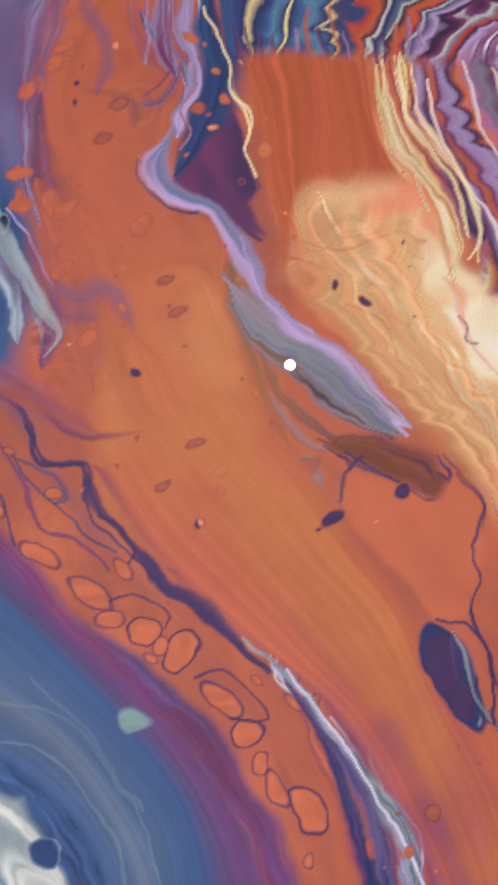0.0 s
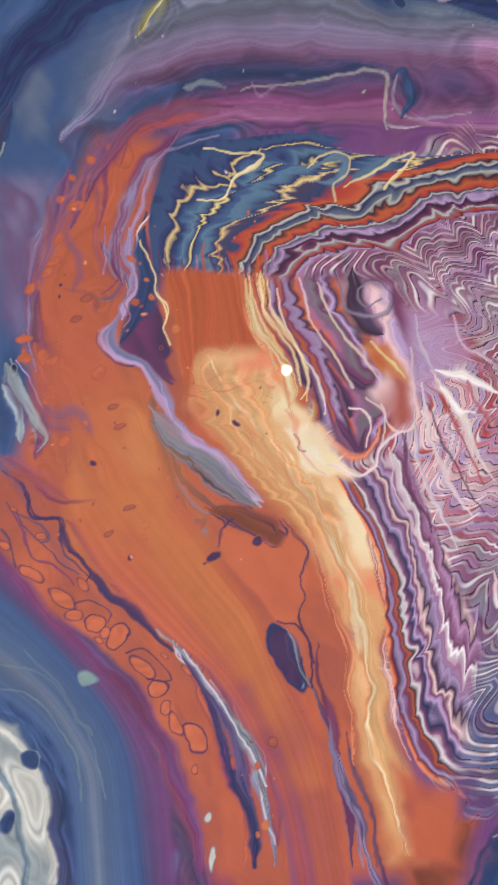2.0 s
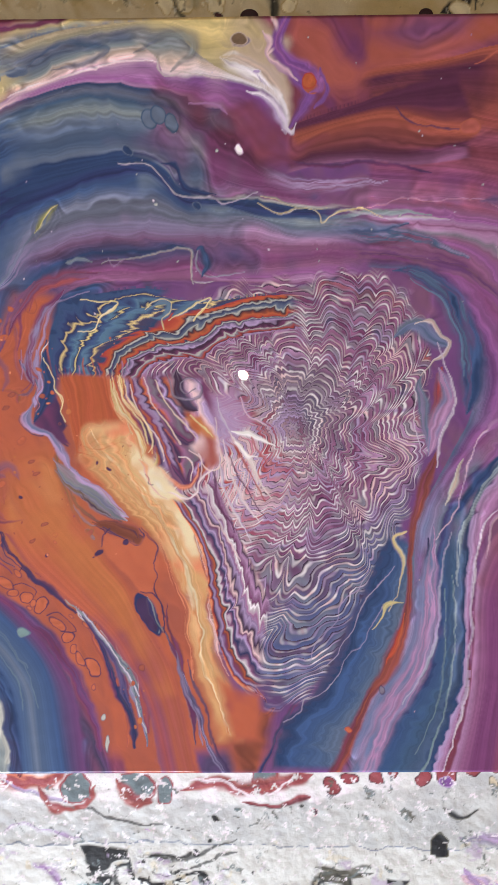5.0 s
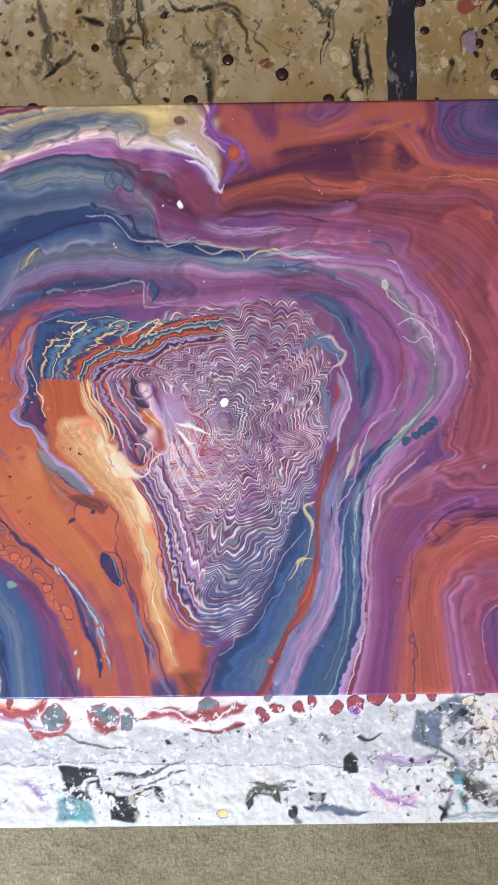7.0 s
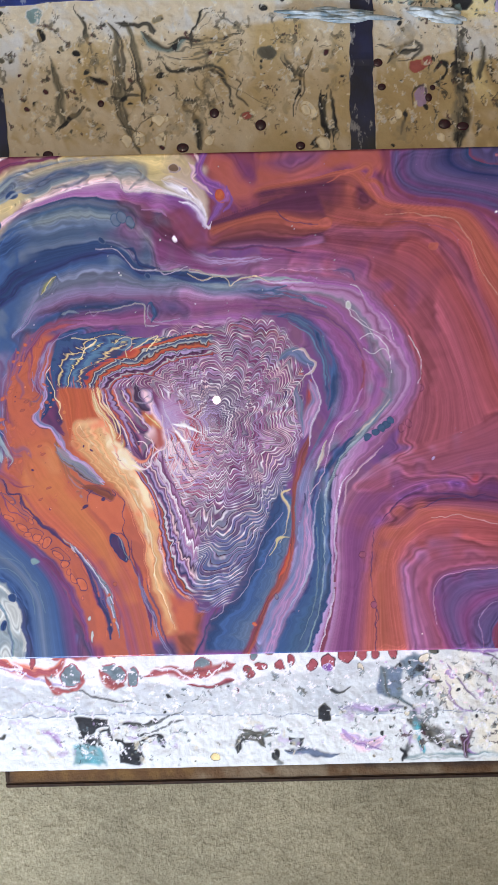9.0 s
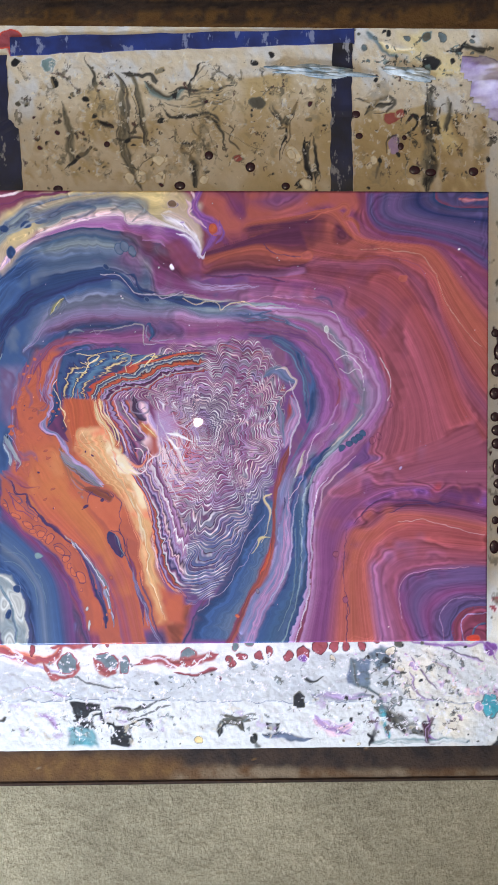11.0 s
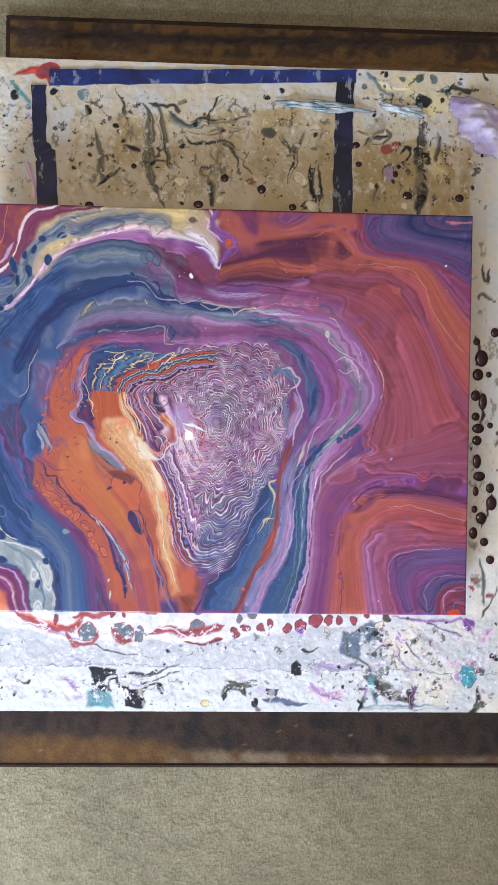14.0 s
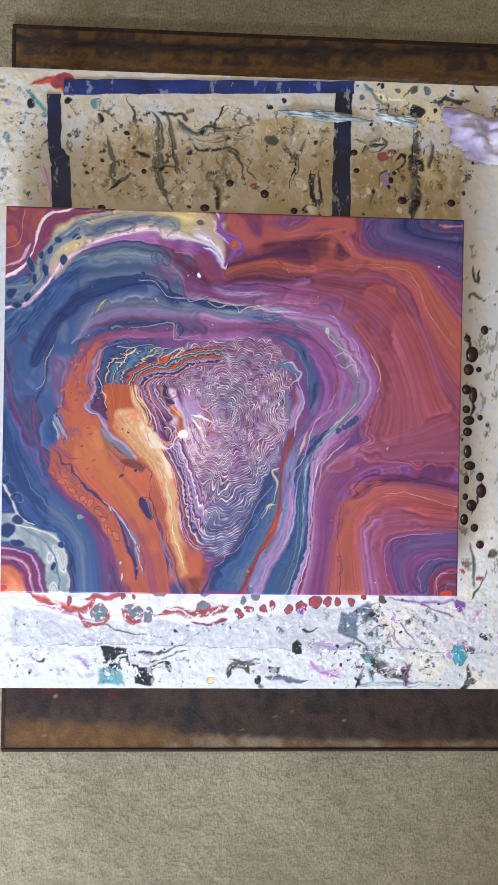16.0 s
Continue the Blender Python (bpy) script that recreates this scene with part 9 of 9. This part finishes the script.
# the orange body seen close: long soft streaks, a golden middle, smoke and silver
canvas.loft([[(-243.0, -95.4), (-236.4, -100.3), (-219.8, -120.3), (-194.7, -143.9), (-177.8, -166.1), (-164.1, -188.5), (-158.7, -213.1), (-150.8, -295.8)], [(-243.1, -112.2), (-236.5, -117.1), (-219.9, -132.2), (-199.8, -154.2), (-184.5, -178.3), (-177.5, -213.3), (-168.2, -296.0)], [(-243.3, -132.5), (-236.6, -137.5), (-219.9, -151.0), (-206.5, -166.4), (-194.6, -187.1), (-191.1, -213.4), (-183.8, -296.2)], [(-243.5, -158.2), (-236.8, -163.3), (-223.4, -171.8), (-211.6, -187.3), (-206.5, -213.6), (-201.2, -296.4)]],
    "0 PLUM .3 PLUM2 .7 DUSK2 1.05 BLUE 2 BLUEG 2.25 SLATE 2.5 BLUEG 3 BLUE", None, .5, (7, 5), 0.6, 0, 26, (10, 10))
for line in ([(-236.7, -145.2), (-223.3, -147.6), (-211.5, -156.1), (-199.7, -171.5), (-194.6, -183.6), (-189.5, -202.8)], [(-236.8, -156.4), (-225.0, -158.0), (-213.2, -168.2), (-203.1, -185.5), (-199.7, -202.9)], [(-226.6, -139.1), (-209.8, -156.1), (-196.3, -174.9)]):
    canvas.ribbon(line, 0.8, "SLATE TEALC", .95, .3, 0.55)
canvas.cell(*[(-197.7, -150.4)][0], 4.3, 3.9, 0, "TEALC SLATE")
canvas.field([(-238.5, 57.8), (-217.8, 58.0), (-220.2, 31.4), (-226.7, 13.9), (-228.5, -8.4), (-239.0, 1.1)], "BLUEG LAV MAUVE2 LAV", 7, 0.75)
canvas.ribbon([(-235.9, -19.7), (-229.4, -31.0), (-222.9, -40.7), (-216.7, -48.0), (-221.3, -55.4)], [5, 6, 5, 2.5, 1], "TEALD GREYG PALE2 MAUVE2", .9, .6, 0.85)
canvas.field([(-219.5, 15.6), (-200.9, 19.0), (-196.8, -14.5), (-182.0, -33.7), (-195.0, -48.5), (-211.5, -56.9), (-218.8, -34.1)], "RUST ORANGE RUSTD ORANGE", 9, 0.7)
canvas.loft([[(-208.2, -78.3), (-203.2, -94.9), (-193.2, -109.9), (-179.8, -121.6), (-164.7, -133.3), (-149.4, -145.1), (-139.1, -158.7), (-128.7, -177.7), (-120.0, -191.5), (-114.4, -212.6), (-102.2, -295.3)], [(-203.2, -71.7), (-186.6, -94.8), (-169.9, -113.0), (-153.0, -131.5), (-135.9, -150.1), (-122.0, -174.1), (-107.6, -212.5), (-91.8, -295.1)], [(-186.8, -59.9), (-165.1, -86.2), (-150.0, -106.1), (-133.0, -126.2), (-119.0, -155.1), (-108.4, -177.4), (-97.4, -212.4), (-81.4, -295.0)], [(-167.1, -54.8), (-150.3, -82.7), (-138.4, -99.3), (-124.8, -119.3), (-117.7, -139.6), (-105.5, -158.4), (-96.6, -177.3), (-88.9, -212.3), (-72.7, -294.9)]],
    "0 CORALD .4 ORANGE 1 ORANGE 1.6 AMBER4 2.2 AMBER4 2.7 ORANGE 3 RUSTD", "0 MAUVE2 .4 WINE2 .8 CORAL 1.2 WINE2 1.6 RUST 2 CORAL3 2.4 RUST 3 CORAL", 0.5, (7, 7), 0.6, 0, 26, (14, 10), 0.9)
canvas.field([(-204.9, -35.6), (-182.1, -27.3), (-167.2, -48.2), (-158.7, -72.8), (-148.5, -94.3), (-163.3, -106.2), (-183.3, -98.1), (-199.9, -86.6), (-205.7, -66.7)], "ORANGE AMBER4 AMBER4 ORANGE", 16, 0.6)
for sx, sy in [(-216.0, -31.7), (-215.0, -17.1), (-226.9, -15.6), (-226.8, -7.6), (-209.0, -51.1), (-214.6, 24.4), (-217.0, 20.4), (-225.9, 14.0), (-212.2, 34.6), (-207.4, 48.0), (-196.8, -20.9)]:
    canvas.cell(sx, sy, 3.6, 2.0, -25, "ORANGE RUST")
for sx, sy in [(-189.9, -34.1), (-186.9, -43.6), (-181.7, -78.1), (-190.8, -87.3), (-205.7, 1.4), (-202.5, 9.4)]:
    canvas.cell(sx, sy, 2.6, 1.4, -20, "RUST BROWNR")
canvas.ribbon([(-218.8, -34.1), (-211.4, -40.6), (-203.3, -38.8), (-198.3, -46.9)], [2, 5, 5, 2], "MAUVE2 CORALD", .95, .5, 0.6)
canvas.ribbon([(-236.1, -55.5), (-227.9, -63.7), (-218.1, -68.5), (-208.2, -73.4)], [5, 6, 5, 2], "CORALD WINE2 RUST", .95, .5, 0.7)
# red orange above the peach, and the peach whorls
canvas.loft([[(-171.1, 24.8), (-166.9, 8.2), (-164.3, -7.7), (-160.9, -23.8), (-159.1, -40.0)], [(-159.8, 24.9), (-156.4, 8.3), (-155.4, -7.6), (-154.4, -18.9)], [(-148.5, 23.5), (-145.1, 8.4), (-144.0, -5.9), (-139.9, -13.9)], [(-138.8, 22.0), (-137.0, 8.5), (-132.7, -2.6), (-125.2, -12.1)]],
    "0 ORNG .5 RED3 1 ORNG 1.5 RED3 2 ORNG 2.6 RED3 3 ORNG", None, .5, (2, 2), 0.8, 1.0, 20, (6, 16))
canvas.loft([[(-158.2, -6.1), (-157.6, -23.8), (-159.5, -34.3), (-154.1, -44.0), (-144.1, -53.7), (-134.1, -63.5), (-120.6, -79.1), (-110.3, -93.9)], [(-149.7, -8.4), (-151.1, -20.5), (-144.5, -30.1), (-139.4, -39.8), (-131.0, -51.1), (-120.9, -62.5), (-107.4, -78.9), (-98.7, -93.8)], [(-138.3, -12.3), (-139.7, -21.1), (-134.7, -28.4), (-128.0, -39.7), (-122.9, -49.4), (-114.4, -59.2), (-102.6, -72.2), (-92.2, -88.7)], [(-123.6, -13.7), (-121.8, -23.4), (-123.2, -33.1), (-120.5, -43.7), (-115.4, -51.8), (-107.9, -59.1), (-96.1, -67.2), (-87.6, -78.7)]],
    "0 ORNG .2 AMBER .4 SANDO .7 AMBER 1 SANDO 1.15 PEACH 1.3 SANDO 1.6 AMBER 1.8 SANDO 2 PEACH 2.2 AMBER 2.4 SANDO 2.7 PEACH 3 CREAM", None, .5, (6, 6), 1.6, 4.0, 15, (12, 16), 0.6)
for line in ([(-135.5, 18.1), (-134.0, 5.4), (-126.7, -4.9), (-120.0, -13.7), (-115.6, -23.3), (-117.0, -33.0)], [(-131.5, 20.5), (-129.7, 8.6), (-122.2, -2.5), (-116.3, -10.4), (-113.3, -23.3)], [(-137.5, 18.8), (-136.6, 6.9), (-132.0, -1.0)]):
    canvas.ribbon(line, 1.8, "ORNG SANDY CREAM AMBER", .85, .4)
canvas.field([(-110.7, -43.6), (-105.1, -39.4), (-98.7, -45.9), (-94.8, -54.0), (-100.5, -58.2), (-107.2, -53.3)], "WHITE CREAM PINKW WHITE", 2.5)
canvas.ribbon([(-118.3, -33.1), (-113.3, -37.9), (-113.5, -44.4), (-109.7, -52.5), (-101.2, -60.7)], [1.5, 2.5, 2, 2, 1], "SALMON PINK CREAM", .9, .4, 0.8)
# smoke below the hook, silver beside the cells
canvas.ribbon([(-172.5, -36.9), (-168.0, -46.6), (-159.7, -53.1), (-150.6, -58.2), (-142.3, -63.6), (-134.8, -70.1), (-129.0, -73.3)], [1.5, 3.5, 5, 5.5, 5.5, 3.5, 1], "OLIVG2 SLATED GREYV BROWNG", .85, .7, 0.9)
canvas.ribbon([(-170.4, -22.3), (-165.3, -33.6), (-162.0, -40.8), (-153.2, -50.1), (-142.5, -54.9), (-135.4, -63.0), (-127.0, -71.2)], [1.6, 1.8, 1.8, 1.4, 1.2, 1, 0.8], "LAV LILAC", .8, .3)
canvas.ribbon([(-158.9, -54.7), (-152.2, -62.9), (-143.9, -67.7), (-137.3, -71.0)], 1.0, "AUBER2 BROWNG", .9, .4, 0.8)
canvas.ribbon([(-226.3, -71.9), (-219.7, -81.8), (-213.1, -82.5), (-209.8, -90.0), (-204.8, -97.5), (-196.5, -104.9), (-190.7, -113.6), (-179.8, -120.8), (-172.2, -128.3), (-162.9, -136.7)], [0.8, 0.8, 1, 1.6, 1.8, 1.6, 2.4, 3.4, 3.4, 1.5], "NAVY2 AUBER NAVY2", .7, .3)
canvas.ribbon([(-157.9, -138.4), (-151.0, -150.6), (-142.5, -161.4), (-135.5, -177.7), (-128.2, -205.7)], [1.5, 2.6, 3, 3.6, 4.5], "NAVY2 DUSK2 AUBER", .8, .3)
canvas.ribbon([(-164.7, -130.8), (-156.6, -138.4), (-152.0, -144.3), (-145.1, -154.5), (-137.4, -164.8), (-131.8, -175.1), (-124.8, -189.0), (-121.0, -207.3)], [1, 1.6, 1.6, 2.4, 3, 3.6, 3.4, 3.6], "LAV SLATED GREYG SLATED PALE2", .7, .4)
canvas.ribbon([(-157.6, -136.3), (-152.8, -143.4), (-147.3, -150.6), (-139.1, -163.1), (-130.4, -179.4), (-121.6, -195.0)], [0.8, 1.0, 0.8, 0.7, 0.7, 0.7], "WHITEP LILAC", .8, .2)
canvas.cell(*[(-126.0, -187.2)][0], 1.6, 1.8, 0, "ORANGE CORAL")
canvas.ribbon([(-101.1, -132.6), (-99.8, -149.7), (-95.3, -163.4), (-89.7, -180.7)], [1, 2, 3.5, 2.5], "AUBER BROWNR PLUM", .85, .4)
# oval
canvas.cell(-114.6, -137.9, 5.5, 14.5, -28, "AUBER NAVY2")
canvas.ribbon([(-113.7, -127.7), (-110.2, -137.9), (-105.8, -146.4), (-104.0, -151.1)], [2, 3, 3.2, 2], "NAVY2 DUSK2 OLIVG2 TEALC", .95, .5, 0.8)
canvas.ribbon([(-118.3, -122.8), (-108.6, -126.9), (-102.8, -140.8), (-103.1, -151.7)], 0.5, "AUBER", .7, 0)

for line, wide in (([(-198.6, 55.1), (-199.3, 41.0), (-196.9, 28.5), (-193.3, 19.1)], 3), ([(-206.6, 48.8), (-209.8, 36.2), (-204.9, 23.7), (-206.6, 11.0)], 3), ([(-217.8, 51.8), (-216.2, 37.7), (-221.9, 26.7), (-224.4, 7.6)], 4), ([(-190.5, 39.6), (-188.8, 27.0), (-187.2, 17.5), (-192.0, 8.0)], 2.5), ([(-226.1, -21.3), (-218.0, -40.6), (-206.5, -47.0)], 3)):
    canvas.ribbon(line, wide, "MAUVE2 CORALD PLUM3", .95, .6, 0.55)
canvas.splashes(45, ["RUST BROWNR", "AMBER4 ORANGE", "CORALD RUST"], 0.6, 35, -205, -160, -100, 40)
canvas.splashes(25, ["RUST BROWNR", "AMBER4 ORANGE", "CORALD RUST"], 0.6, 36, -135, -108, -225, -155)
canvas.splashes(70, ["WHITEP LILAC", "PALE SLATE"], 0.5, 31, -290, 120, 60, 240)
canvas.splashes(60, ["PINKW MAUVE", "LILAC WINE"], 0.45, 32, 60, 295, -240, 240)
canvas.splashes(60, ["AMBER2 RUST", "AUBER RUST", "SALMON ORANGE"], 0.7, 33, -215, -120, -120, 60)
canvas.c *= 0.92
fall = np.minimum(np.minimum(canvas.px + 300, 300 - canvas.px), np.minimum(canvas.py + 250, 250 - canvas.py))
fall = -0.0016 * np.clip(1 - fall / 2.2, 0, 1) ** 2 + 0.00003 * grain(canvas.px / 30, canvas.py / 30, 81)
sheet_part(canvas, "painted_face", 0.81, GLOSS_INK, painting, fall.astype(np.float32))
for name, e, mat in (("wrapped_edge", (-0.3, 0.3, -0.25, -0.247), EDGE_LIT), ("wrapped_edge", (-0.3, 0.3, 0.247, 0.25), EDGE),
                     ("wrapped_edge", (-0.3, -0.297, -0.247, 0.247), EDGE), ("wrapped_edge", (0.297, 0.3, -0.247, 0.247), EDGE)):
    part(name, box(*e, 0.775, 0.8084), mat, painting, "canvas edge with paint run over it")
part("back", box(-0.297, 0.297, -0.247, 0.247, 0.775, 0.778), plain("raw_canvas", ("b8ad98", "cfc6b4"), 300, 0.9), painting, "raw canvas back")
for x in (-0.22, 0.22):
    for y in (-0.17, 0.17):
        bm = bmesh.new()
        bmesh.ops.create_cone(bm, cap_ends=True, segments=20, radius1=0.03, radius2=0.022, depth=0.0225, matrix=Matrix.Translation((x, y, DECK + 0.0118)))
        tagged(part("support_cup", bm, PLASTIC), "small white plastic cup holding the canvas up", "cup", "cups under the canvas")
